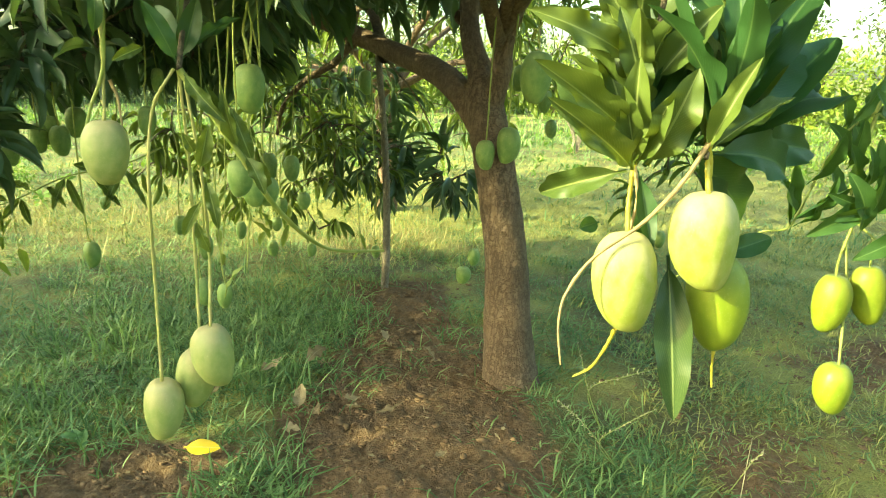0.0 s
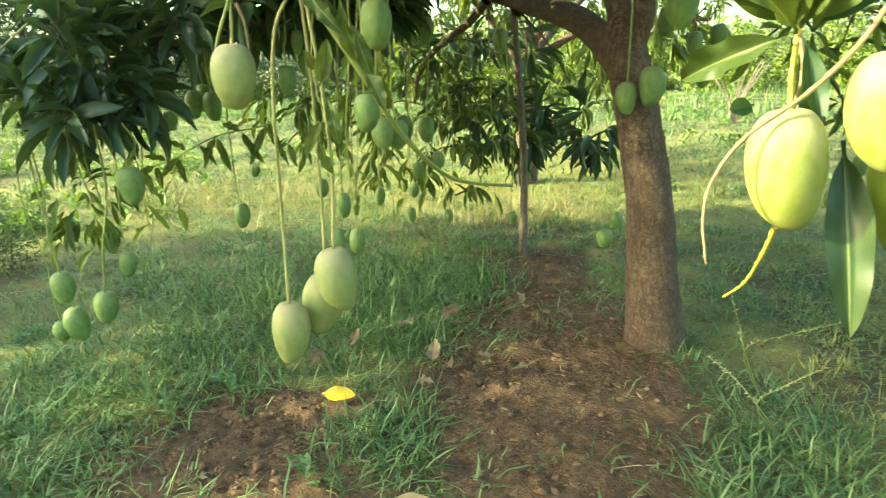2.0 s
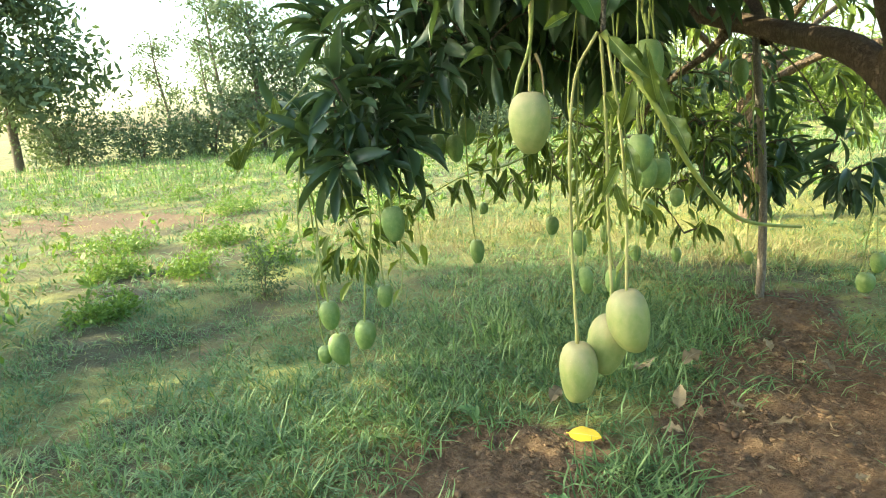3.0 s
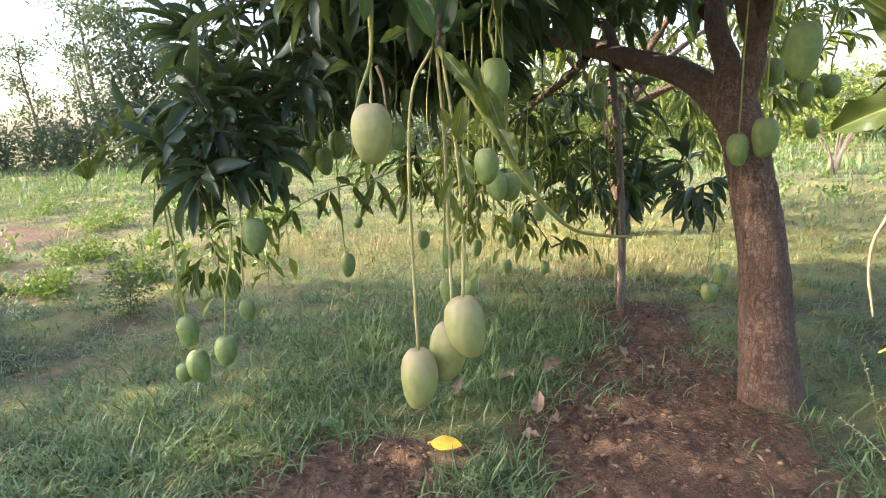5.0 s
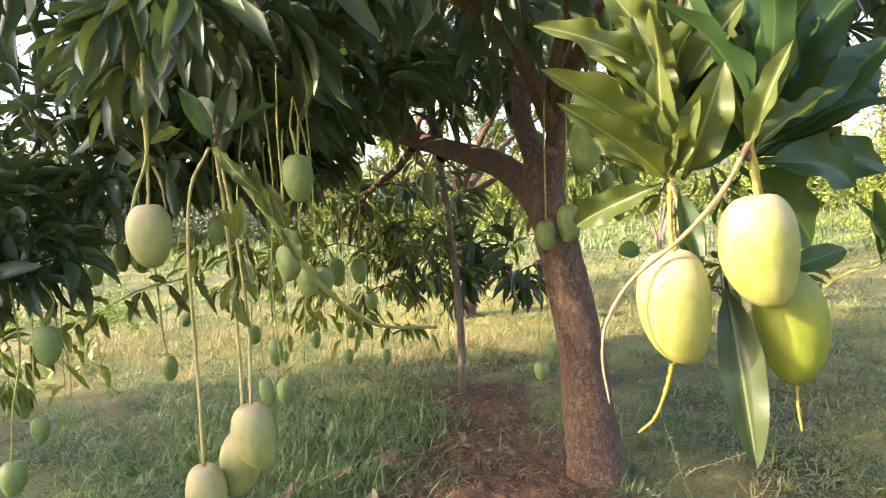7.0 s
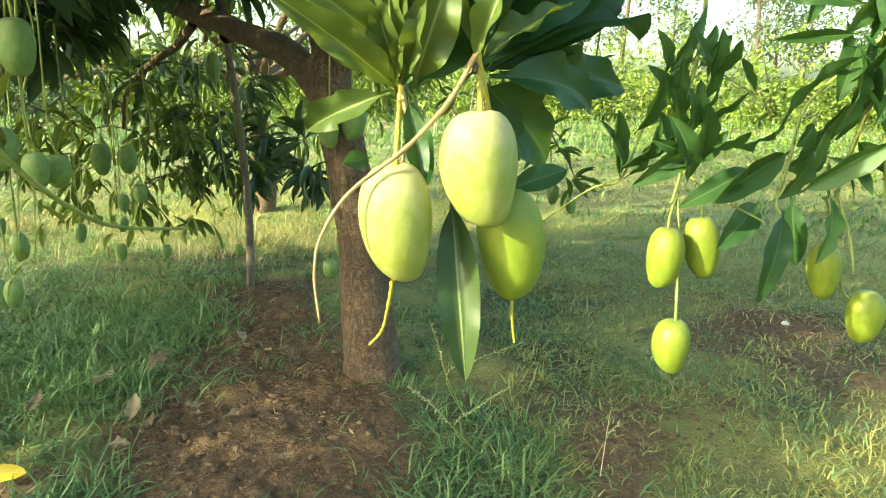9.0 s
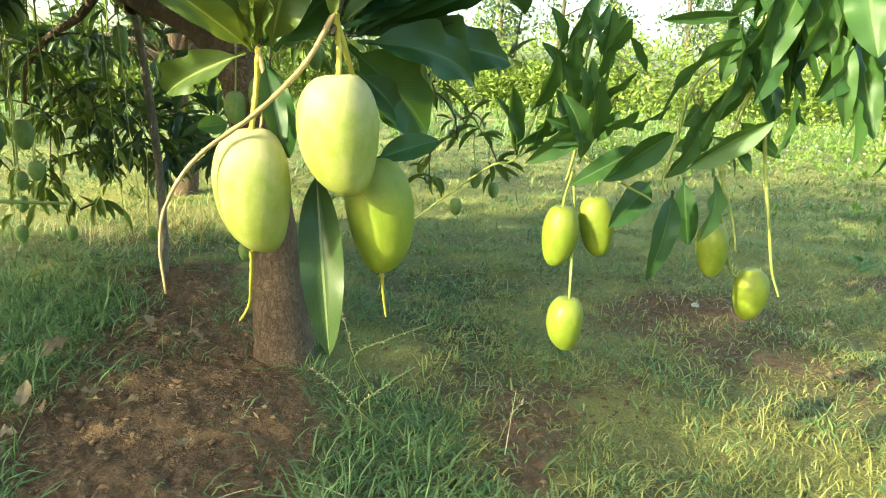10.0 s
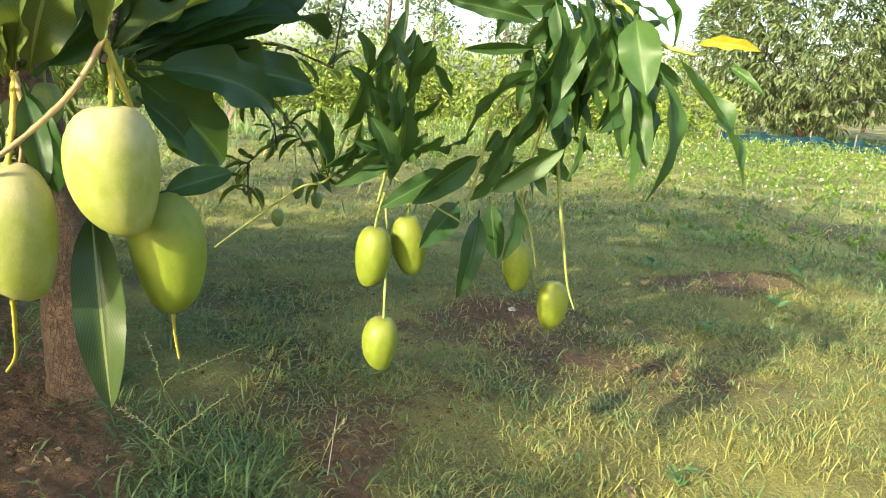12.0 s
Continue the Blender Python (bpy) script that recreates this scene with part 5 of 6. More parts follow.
shoot([(-1.788, 1.101, 0.687), (-1.741, 1.144, 0.771), (-1.711, 1.188, 0.848), (-1.613, 1.303, 0.928), (-1.468, 1.398, 1.017)], 0.0014, 0.004)
shoot([(-1.091, 1.885, 0.769), (-1.161, 1.780, 0.723), (-1.261, 1.666, 0.700), (-1.364, 1.600, 0.643), (-1.420, 1.565, 0.619)], 0.003, 0.0015)
leaf_part(stalk_shoot, (-1.144, 1.756, 0.726), (-1.061, 1.748, 0.599), 0.022, (0.52, -0.74, 0.43), 1, leaf_fresh)
leaf_part(stalk_shoot, (-1.144, 1.756, 0.726), (-1.167, 1.694, 0.605), 0.022, (0.54, -0.73, 0.43), 1, leaf_fresh)
leaf_part(stalk_shoot, (-1.209, 1.719, 0.712), (-1.127, 1.716, 0.611), 0.022, (0.54, -0.72, 0.43), 1, leaf_fresh)
leaf_part(stalk_shoot, (-1.209, 1.719, 0.712), (-1.246, 1.681, 0.735), 0.022, (0.57, -0.71, 0.41), 1, leaf_fresh)
leaf_part(stalk_shoot, (-1.274, 1.682, 0.698), (-1.289, 1.630, 0.603), 0.024, (0.58, -0.69, 0.43), 1, leaf_fresh)
leaf_part(stalk_shoot, (-1.274, 1.682, 0.698), (-1.215, 1.665, 0.590), 0.022, (0.57, -0.70, 0.43), 1, leaf_fresh)
leaf_part(stalk_shoot, (-1.322, 1.651, 0.673), (-1.257, 1.648, 0.610), 0.020, (0.59, -0.68, 0.43), 1, leaf_fresh)
leaf_part(stalk_shoot, (-1.354, 1.631, 0.657), (-1.391, 1.596, 0.689), 0.022, (0.61, -0.67, 0.42), 1, leaf_fresh)
leaf_part(stalk_shoot, (-1.378, 1.615, 0.640), (-1.402, 1.566, 0.583), 0.020, (0.62, -0.65, 0.44), 1, leaf_fresh)
leaf_part(stalk_shoot, (-1.378, 1.615, 0.640), (-1.336, 1.596, 0.561), 0.020, (0.60, -0.66, 0.45), 1, leaf_fresh)
leaf_part(stalk_shoot, (-1.402, 1.600, 0.629), (-1.454, 1.554, 0.648), 0.020, (0.63, -0.64, 0.43), 1, leaf_fresh)
leaf_part(stalk_shoot, (-1.435, 1.580, 0.617), (-1.476, 1.529, 0.587), 0.020, (0.64, -0.63, 0.45), 1, leaf_fresh)
leaf_part(stalk_shoot, (-1.435, 1.580, 0.617), (-1.401, 1.559, 0.547), 0.020, (0.62, -0.64, 0.45), 1, leaf_fresh)
leaf_part(stalk_shoot, (-1.737, 1.148, 0.779), (-1.746, 1.135, 0.845), 0.023, (0.79, -0.49, 0.37), 1, leaf_fresh)
leaf_part(stalk_shoot, (-1.737, 1.148, 0.779), (-1.697, 1.163, 0.858), 0.023, (0.78, -0.50, 0.37), 1, leaf_fresh)
leaf_part(stalk_shoot, (-1.728, 1.156, 0.795), (-1.734, 1.151, 0.892), 0.021, (0.79, -0.50, 0.36), 1, leaf_fresh)
leaf_part(stalk_shoot, (-1.715, 1.170, 0.826), (-1.677, 1.180, 0.888), 0.023, (0.78, -0.51, 0.36), 1, leaf_fresh)
leaf_part(stalk_shoot, (-1.708, 1.176, 0.841), (-1.647, 1.190, 0.863), 0.019, (0.77, -0.52, 0.36), 1, leaf_fresh)
leaf_part(stalk_shoot, (-1.732, 1.152, 0.787), (-1.759, 1.121, 0.815), 0.016, (0.79, -0.49, 0.38), 1, leaf_fresh)
leaf_part(stalk_shoot, (-1.682, 1.201, 0.887), (-1.700, 1.179, 0.937), 0.023, (0.78, -0.52, 0.34), 1, leaf_fresh)
leaf_part(stalk_shoot, (-1.670, 1.208, 0.896), (-1.637, 1.216, 0.957), 0.023, (0.77, -0.54, 0.33), 1, leaf_fresh)
leaf_part(stalk_shoot, (-1.663, 1.213, 0.899), (-1.669, 1.201, 0.963), 0.019, (0.78, -0.54, 0.33), 1, leaf_fresh)
leaf_part(stalk_shoot, (-1.640, 1.229, 0.916), (-1.580, 1.245, 0.954), 0.026, (0.76, -0.56, 0.33), 1, leaf_fresh)
leaf_part(stalk_shoot, (-1.626, 1.240, 0.932), (-1.624, 1.231, 0.995), 0.026, (0.77, -0.55, 0.32), 1, leaf_fresh)
leaf_part(stalk_shoot, (-1.722, 1.163, 0.813), (-1.668, 1.175, 0.841), 0.019, (0.78, -0.51, 0.37), 1, leaf_fresh)


# drooping fruit panicles with young leaves under the limb
def drooping_spray(x, y, top, low, seed, leaves):
    r = random.Random(seed)
    sway = r.uniform(-0.05, 0.05)
    pts = [(x, y, top), (x + 0.4 * sway, y - 0.01, top - 0.35 * (top - low)), (x + sway, y + r.uniform(-0.03, 0.03), top - 0.7 * (top - low)), (x + 1.2 * sway, y, low)]
    tube("shoot", pts, 0.0028, 0.0012, stalk_green, tree, 5, 4, 0.06)
    line = spline(pts, 8)
    for k in range(leaves):
        p = line[int((0.3 + 0.68 * k / max(1, leaves - 1)) * (len(line) - 1))]
        a, reach = r.uniform(0, 6.28), r.uniform(0.06, 0.12)
        tip = (p[0] + 0.55 * reach * math.cos(a), p[1] + 0.55 * reach * math.sin(a), p[2] - reach * r.uniform(0.5, 0.95))
        leaf_part(tree, tuple(p), tip, reach * r.uniform(0.19, 0.26), (math.cos(a), math.sin(a), 0.7), 1, leaf_young)


for k, (x, y, top, low, leaves) in enumerate([
        (-1.25, 2.35, 1.05, 0.50, 5), (-1.08, 2.2, 1.10, 0.42, 6), (-1.36, 2.55, 1.0, 0.36, 5), (-0.95, 2.65, 1.10, 0.34, 6), (-0.82, 2.45, 1.08, 0.46, 5),
        (-0.72, 2.7, 1.05, 0.22, 6), (-1.12, 2.8, 0.95, 0.26, 6), (-0.60, 2.55, 1.02, 0.44, 4), (-0.90, 2.1, 1.08, 0.52, 5), (-1.45, 2.2, 0.98, 0.55, 4),
        (-1.55, 1.75, 0.98, 0.42, 4), (-1.42, 1.5, 0.85, 0.33, 4), (-1.52, 1.38, 0.8, 0.38, 4), (-1.32, 1.45, 0.82, 0.45, 4), (-0.66, 1.55, 1.12, 0.52, 4), (-0.50, 1.35, 1.12, 0.56, 4)]):
    drooping_spray(x, y, top, low, 900 + k, leaves)

# ---- crown ----
rng = np.random.default_rng(11)


def in_ball(count, center, radii, shell=0.0):
    d = rng.standard_normal((count, 3))
    d /= np.linalg.norm(d, axis=1)[:, None]
    r = rng.uniform(shell ** 3, 1, count) ** (1 / 3)
    return np.array(center) + d * r[:, None] * np.array(radii), d


def crown(name, parent, spots, mat, length, per=(7, 11), droop=0.5, keep=None, shape=LOW_LEAF, twigs=None, label=""):
    cs, ax = [], []
    for count, center, radii, shell in spots:
        c, d = in_ball(count, center, radii, shell)
        cs.append(c)
        ax.append(d)
    c, d = np.concatenate(cs), np.concatenate(ax)
    if keep is not None:
        ok = keep(c[:, 0], c[:, 1], c[:, 2])
        c, d = c[ok], d[ok]
    me = leaf_cloud(name, *whorls(c, d, per, length, rng, droop), shape)
    ob = tagged(part(name, me, mat, parent, label), kind="stuff")
    if twigs is not None:
        anchors = np.concatenate([spline(p, 4) for p, _, _ in twigs])
        vs, fs, base = [], [], 0
        near = np.array([np.min(np.sum((anchors - q) ** 2, 1)) for q in c])
        grown = [a_ for a_ in anchors]
        for q in c[np.argsort(near)]:
            known = np.array(grown)
            k = known[np.argmin(np.sum((known - q) ** 2, 1))]
            mid = (k + q) / 2 + np.array([0, 0, 0.1 * np.linalg.norm(k - q)])
            grown += [mid, q]
            v, f = tube_arrays([k, mid, q], 0.005, 0.0028, 4, 3)
            vs.append(v)
            fs.append(f + base)
            base += len(v)
        tagged(part("brushwood", raw_mesh("brushwood", np.concatenate(vs), np.concatenate(fs)), bark_young, parent), kind="stuff")
    return ob


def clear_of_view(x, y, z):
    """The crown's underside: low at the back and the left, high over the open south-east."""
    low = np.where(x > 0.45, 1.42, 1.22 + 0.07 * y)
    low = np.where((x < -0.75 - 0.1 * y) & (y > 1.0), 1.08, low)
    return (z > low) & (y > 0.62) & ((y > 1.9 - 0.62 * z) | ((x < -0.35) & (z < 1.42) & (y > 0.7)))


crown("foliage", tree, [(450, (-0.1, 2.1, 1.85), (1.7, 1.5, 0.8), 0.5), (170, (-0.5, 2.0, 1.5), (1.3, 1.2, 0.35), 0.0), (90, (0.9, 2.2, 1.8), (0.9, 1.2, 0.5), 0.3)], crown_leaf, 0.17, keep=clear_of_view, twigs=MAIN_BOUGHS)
crown("foliage", tree, [(26, (-1.46, 1.44, 0.92), (0.24, 0.22, 0.22), 0.0), (34, (-1.42, 1.68, 1.16), (0.46, 0.32, 0.2), 0.0), (9, (-1.47, 1.36, 0.80), (0.14, 0.12, 0.1), 0.0)], crown_leaf, 0.15, droop=0.15, twigs=MAIN_BOUGHS[5:6])
crown("foliage", tree, [(54, (-0.9, 1.9, 1.30), (0.5, 0.55, 0.12), 0.0), (26, (-0.75, 2.95, 1.40), (0.5, 0.4, 0.14), 0.0), (14, (-0.65, 1.2, 1.32), (0.35, 0.3, 0.1), 0.0), (44, (-1.3, 2.3, 1.12), (0.42, 0.5, 0.13), 0.0)], crown_leaf, 0.17, droop=0.35, twigs=MAIN_BOUGHS[4:7])
crown("foliage", tree, [(26, (-0.8, 3.2, 0.55), (0.3, 0.22, 0.22), 0.0), (24, (-1.0, 3.2, 0.9), (0.5, 0.3, 0.2), 0.0), (9, (-0.31, 2.75, 0.62), (0.1, 0.1, 0.16), 0.0)], crown_leaf, 0.12, droop=0.7, twigs=[MAIN_BOUGHS[6], MAIN_BOUGHS[10]])
crown("foliage", tree, [(70, (-1.15, 3.0, 0.62), (0.55, 0.35, 0.4), 0.0), (16, (-1.5, 2.6, 0.75), (0.3, 0.3, 0.25), 0.0)], back_leaf_lit, 0.10, (5, 8), 0.9, twigs=[MAIN_BOUGHS[6], MAIN_BOUGHS[10]])
crown("foliage", tree, [(11, (0.60, 3.08, 0.58), (0.26, 0.2, 0.2), 0.0), (12, (0.5, 2.85, 0.92), (0.4, 0.25, 0.2), 0.0)], back_leaf_lit, 0.115, (3, 5), droop=0.25, twigs=MAIN_BOUGHS[8:9])

# unseen leaf clusters added above the view to keep sun off the side fruits
crown("foliage", tree, [(30, (-0.25, 0.86, 1.42), (0.36, 0.14, 0.1), 0.0), (14, (-0.38, 0.87, 1.27), (0.22, 0.10, 0.06), 0.0)], crown_leaf, 0.12, droop=0.0)
# small cluster added out of sight behind the left foliage, to cast shade
crown("foliage", tree, [(9, (-1.7, 2.08, 1.0), (0.16, 0.12, 0.1), 0.0)], crown_leaf, 0.13, droop=0.3, twigs=MAIN_BOUGHS[5:6])
crown("foliage", tree, [(16, (-1.45, 1.33, 0.56), (0.17, 0.12, 0.15), 0.0)], back_leaf_lit, 0.075, (3, 5), 1.0)

# ---- prop under the limb ----
stake = thing("wooden_prop", (-0.655, 2.935, 0), "slim peeled wooden pole propping up the mango limb", "pole")
tube("pole", [(-0.655, 2.935, -0.05), (-0.65, 2.96, 0.3), (-0.655, 2.93, 0.7), (-0.67, 2.86, 1.14)], 0.019, 0.015, stake_wood, stake, 10, 6, 0.05)


# ---- other trees and shrubs ----
def bush_leaves(count, size, length, shape, seed):
    r = np.random.default_rng(seed)
    k = 26
    cc = r.standard_normal((k, 3)) * 0.38
    cc[:, 2] = np.abs(cc[:, 2]) * 0.9 + 0.12
    rad = r.uniform(0.2, 0.42, k)
    idx = r.integers(0, k, count)
    d = r.standard_normal((count, 3))
    d /= np.linalg.norm(d, axis=1)[:, None]
    p = (cc[idx] + d * (rad[idx] * r.uniform(0.6, 1.0, count) ** 0.5)[:, None]) * np.array(size)
    p[:, 2] = np.maximum(p[:, 2], 0.02)
    L = length * r.uniform(0.6, 1.4, count)
    return p, d + 0.7 * r.standard_normal((count, 3)), d + 0.6 * r.standard_normal((count, 3)), L, L * 0.42


def shrub(place, size, mat, count, length, seed, label, name="shrub", category="bush", group="", stems=5):
    ob = thing(name, place, label, category, group)
    r = random.Random(seed)
    for s in range(stems):
        a = r.uniform(0, 6.28)
        e = (place[0] + math.cos(a) * size[0] * 0.4, place[1] + math.sin(a) * size[1] * 0.4, size[2] * r.uniform(0.6, 0.95))
        m = (place[0] + math.cos(a) * size[0] * 0.12, place[1] + math.sin(a) * size[1] * 0.12, size[2] * 0.4)
        tube("stem", [(place[0], place[1], -0.05), m, e], 0.012 * size[2] + (0.008 if size[2] > 0.5 else 0.0), 0.006 if size[2] > 0.5 else 0.0015, bark_young, ob, 5, 4, 0.05)
    me = leaf_cloud("foliage", *bush_leaves(count, size, length, TINY_LEAF, seed), TINY_LEAF)
    f = tagged(part("foliage", me, mat, ob), kind="stuff")
    f.matrix_parent_inverse = Matrix()
    return ob


def tall_tree(place, high, spread, mat, count, seed, label, trunk_r=0.12, bare=0.35, leaf=0.16, group="distant trees"):
    ob = thing("tree", place, label, "tree", group)
    r = np.random.default_rng(seed)
    P0 = np.array([place[0], place[1], 0.0])
    lean = r.normal(0, 0.05, 2)
    trunk = [P0 + (0, 0, -0.1), P0 + (lean[0] * high * 0.3, lean[1] * high * 0.3, high * 0.3), P0 + (lean[0] * high * 0.7, lean[1] * high, high * 0.62), P0 + (lean[0] * high, lean[1] * high * 1.2, high * 0.95)]
    tube("trunk", trunk, trunk_r, trunk_r * 0.2, bark_young, ob, 8, 5, 0.04)
    line = spline(trunk, 8)
    ends = []
    for s in range(12):
        b0 = line[int((bare + (0.95 - bare) * s / 12) * (len(line) - 1))]
        a = r.uniform(0, 6.28)
        reach = spread * r.uniform(0.5, 1.0) * (1.1 - 0.5 * s / 12)
        e = b0 + np.array([math.cos(a) * reach, math.sin(a) * reach, reach * r.uniform(0.2, 0.8)])
        mid = (b0 + e) / 2 + np.array([0, 0, 0.08 * reach])
        tube("limb", [b0, mid, e], trunk_r * 0.32, trunk_r * 0.06, bark_young, ob, 5, 3, 0.05)
        ends += [e, mid, (mid + e) / 2]
    ends = np.array(ends + [trunk[-1]])
    idx = r.integers(0, len(ends), count)
    p = ends[idx] + r.standard_normal((count, 3)) * spread * np.array([0.2, 0.2, 0.16])
    d = r.standard_normal((count, 3)) + np.array([0, 0, -0.4])
    L = leaf * r.uniform(0.6, 1.4, count)
    tagged(part("foliage", leaf_cloud("foliage", p, d, r.standard_normal((count, 3)) + np.array([0, 0, 0.8]), L, L * 0.45, TINY_LEAF), mat, ob), kind="stuff")
    return ob


def orchard_tree(place, radius, low, high, count, mat, seed, label, length=0.16, trunk_r=0.07):
    """A low, broad mango tree: short trunk, spreading limbs, leaves in rosettes."""
    global rng
    ob = thing("mango_tree", place, label, "tree", "orchard trees")
    r = np.random.default_rng(seed)
    x, y = place[0], place[1]
    tube("trunk", [(x, y, -0.06), (x + 0.02, y, 0.3), (x - 0.03, y + 0.03, 0.8), (x, y, 1.1)], trunk_r * 1.2, trunk_r * 0.8, bark, ob, 10, 5, 0.04)
    limbs = []
    for s in range(7):
        a = 6.28 * s / 7 + r.uniform(-0.3, 0.3)
        e = (x + math.cos(a) * radius * 0.8, y + math.sin(a) * radius * 0.8, r.uniform(low + 0.3, high * 0.85))
        m = (x + math.cos(a) * radius * 0.35, y + math.sin(a) * radius * 0.35, 1.05 + 0.35 * (e[2] - 1))
        limbs.append(([(x, y, 0.85), m, e], 0.035, 0.01))
        tube("limb", *limbs[-1], bark, ob, 7, 5, 0.04)
    rng = r
    zc = (low + high) / 2
    crown("foliage", ob, [(count, (x, y, zc), (radius, radius, (high - low) / 2), 0.6)], mat, length, (6, 9), 0.6, shape=LOW_LEAF, twigs=limbs)
    return ob


# next row: its sunlit look comes from the leaf colour
orchard_tree((-1.16, 4.75, 0), 1.55, 0.42, 2.6, 520, back_leaf_lit, 3, "mango tree of the next row, leaves coloured a sunlit yellow-green", 0.125)
orchard_tree((-5.0, -1.0, 0), 1.85, 0.3, 3.4, 1500, crown_leaf, 4, "dense neighbouring mango tree casting a broad shadow")
# three unseen trees added behind the camera; they darken the sides facing it
for k, (x, y) in enumerate([(-1.4, -3.9), (2.6, -3.6), (6.3, -1.7)]):
    orchard_tree((x, y, 0), 1.8, 0.35, 3.3, 600, crown_leaf, 40 + k, "unseen dense mango tree added behind the camera to block low sky light")
orchard_tree((15.2, 15.8, 0), 3.1, 0.15, 5.8, 2500, grey_leaf, 8, "old mango tree with dusty grey-green leaves", 0.24, 0.14)
orchard_tree((20.8, 14.8, 0), 3.1, 0.25, 5.8, 2200, grey_leaf, 9, "old mango tree with dusty grey-green leaves", 0.25, 0.14)

r0 = random.Random(21)
LONG_HEDGE = "yellow-green shrub of the hedge along the field edge"
for k in range(22):
    u = k / 21
    x, y = -21 + 36 * u, 9.5 + 8.5 * math.sin(u * 2.4) - 3.0 * u
    y = 8.0 + 9.0 * (1 - ((x + 2) / 20) ** 2) if x < 4 else 15.5 - 0.25 * (x - 4)
    s, tall = r0.uniform(1.0, 1.6), r0.uniform(1.3, 2.0)
    if x > 11.2:
        continue
    shrub((x, y, 0), (1.6 * s, 1.2 * s, tall), far_leaf if x < -8 else shrub_leaf, 4600, 0.11, 100 + k, LONG_HEDGE if x >= -8 else "grey-green thicket along the far field edge", group="hedge shrubs")
for k in range(15):
    x = -34 + 3.3 * k + r0.uniform(-1, 1)
    y = 20 + r0.uniform(-3, 4)
    h = r0.uniform(3.5, 7.5)
    tall_tree((x, y, 0), h, h * 0.22, far_leaf, 1300, 300 + k, "slender hazy tree with thin foliage beyond the field", 0.05 + 0.008 * h)
for k in range(8):
    x = 7 + 3.2 * k + r0.uniform(-1, 1)
    tall_tree((x, 25 + r0.uniform(-2, 4), 0), r0.uniform(3.5, 5.5), 1.3, far_leaf, 1200, 400 + k, "thinly leaved tree on the skyline behind the hedge", 0.08)
tall_tree((-21.0, 7.6, 0), 6.4, 2.3, far_leaf, 7000, 501, "full round-crowned tree at the field's edge", 0.14, 0.2, 0.26)
tall_tree((-16.5, 12.5, 0), 4.4, 1.6, far_leaf, 4500, 502, "full round-crowned tree at the field's edge", 0.12, 0.2)


# ---- grass and weeds ----
def blades(name, pts, count_lo, count_hi, length, width, spread, mat, seed, label, flop=0.8, fine=True):
    """Tufts of narrow blades that rise, bend over and lie down."""
    r = np.random.default_rng(seed)
    k = r.integers(count_lo, count_hi + 1, len(pts))
    idx = np.repeat(np.arange(len(pts)), k)
    m = len(idx)
    a = r.uniform(0, 2 * math.pi, m)
    size = r.uniform(0.55, 1.45, len(pts))[idx]
    rad = spread * np.sqrt(r.uniform(0, 1, m)) * size
    bx, by = pts[idx, 0] + np.cos(a) * rad, pts[idx, 1] + np.sin(a) * rad
    at = np.stack([bx, by, height(bx, by) - 0.004], -1)
    floor_z = at[:, 2:3] + 0.006 + 0.012 * r.uniform(0, 1, (m, 1))
    a2 = a + r.normal(0, 1.1, m)
    L = length * r.uniform(0.4, 1.4, m) * size
    tilt = np.clip(r.normal(0.62 * flop, 0.35, m), 0.05, 1.4)
    bend = np.clip(r.normal(0.27 * flop, 0.22, m), 0.0, 0.9)
    wide = (width * r.uniform(0.6, 1.3, m) * 0.5)[:, None]
    steps = 3 if fine else 2
    rows = []
    for s in range(steps + 1):
        a3 = a2 + s * r.normal(0, 0.18, m)
        side = np.stack([-np.sin(a3), np.cos(a3), 0.25 * np.sin(a2 * 3)], -1) * wide
        if s == steps:
            rows.append(at[:, None])
        else:
            rows.append(np.stack([at - side * (0.7, 1.0, 0.8)[s], at + side * (0.7, 1.0, 0.8)[s]], 1))
        lean = np.minimum(tilt + bend * s, 2.0)
        out = np.stack([np.cos(a3) * np.sin(lean), np.sin(a3) * np.sin(lean), np.cos(lean)], -1)
        at = at + out * (L / steps)[:, None]
        at[:, 2:3] = np.maximum(at[:, 2:3], floor_z)
    v = np.concatenate(rows, 1)
    per = v.shape[1]
    tri = []
    for s in range(steps - 1):
        tri += [[2 * s, 2 * s + 1, 2 * s + 3], [2 * s, 2 * s + 3, 2 * s + 2]]
    tri += [[per - 3, per - 2, per - 1]]
    f = ((np.arange(m) * per)[:, None, None] + np.array(tri)[None]).reshape(-1, 3)
    return tagged(part(name, raw_mesh(name, v.reshape(-1, 3), f), mat), label, "grass", kind="stuff")


rg = np.random.default_rng(77)


def scatter(count, x0, x1, y0, y1, chance):
    x, y = rg.uniform(x0, x1, count), rg.uniform(y0, y1, count)
    ok = rg.uniform(0, 1, count) < chance(x, y)
    return np.stack([x[ok], y[ok]], -1)


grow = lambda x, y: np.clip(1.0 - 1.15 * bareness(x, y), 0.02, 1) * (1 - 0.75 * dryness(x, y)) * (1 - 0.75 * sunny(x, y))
lush = lambda x, y: np.clip(0.9 * blob(x, y, -1.2, 2.2, 0.7, 0.7) + 1.0 * blob(x, y, -1.4, 0.9, 0.6, 0.5) + 0.9 * blob(x, y, 0.42, 1.42, 0.2, 0.3) + 0.5 * blob(x, y, -0.45, 1.2, 0.14, 0.2) + 0.7 * blob(x, y, -0.7, 2.2, 0.5, 0.4) + 0.8 * blob(x, y, -0.48, 1.28, 0.14, 0.16) + 0.5 * blob(x, y, 0.12, 1.95, 0.1, 0.14), 0, 1) * np.clip(1.1 - bareness(x, y), 0, 1)
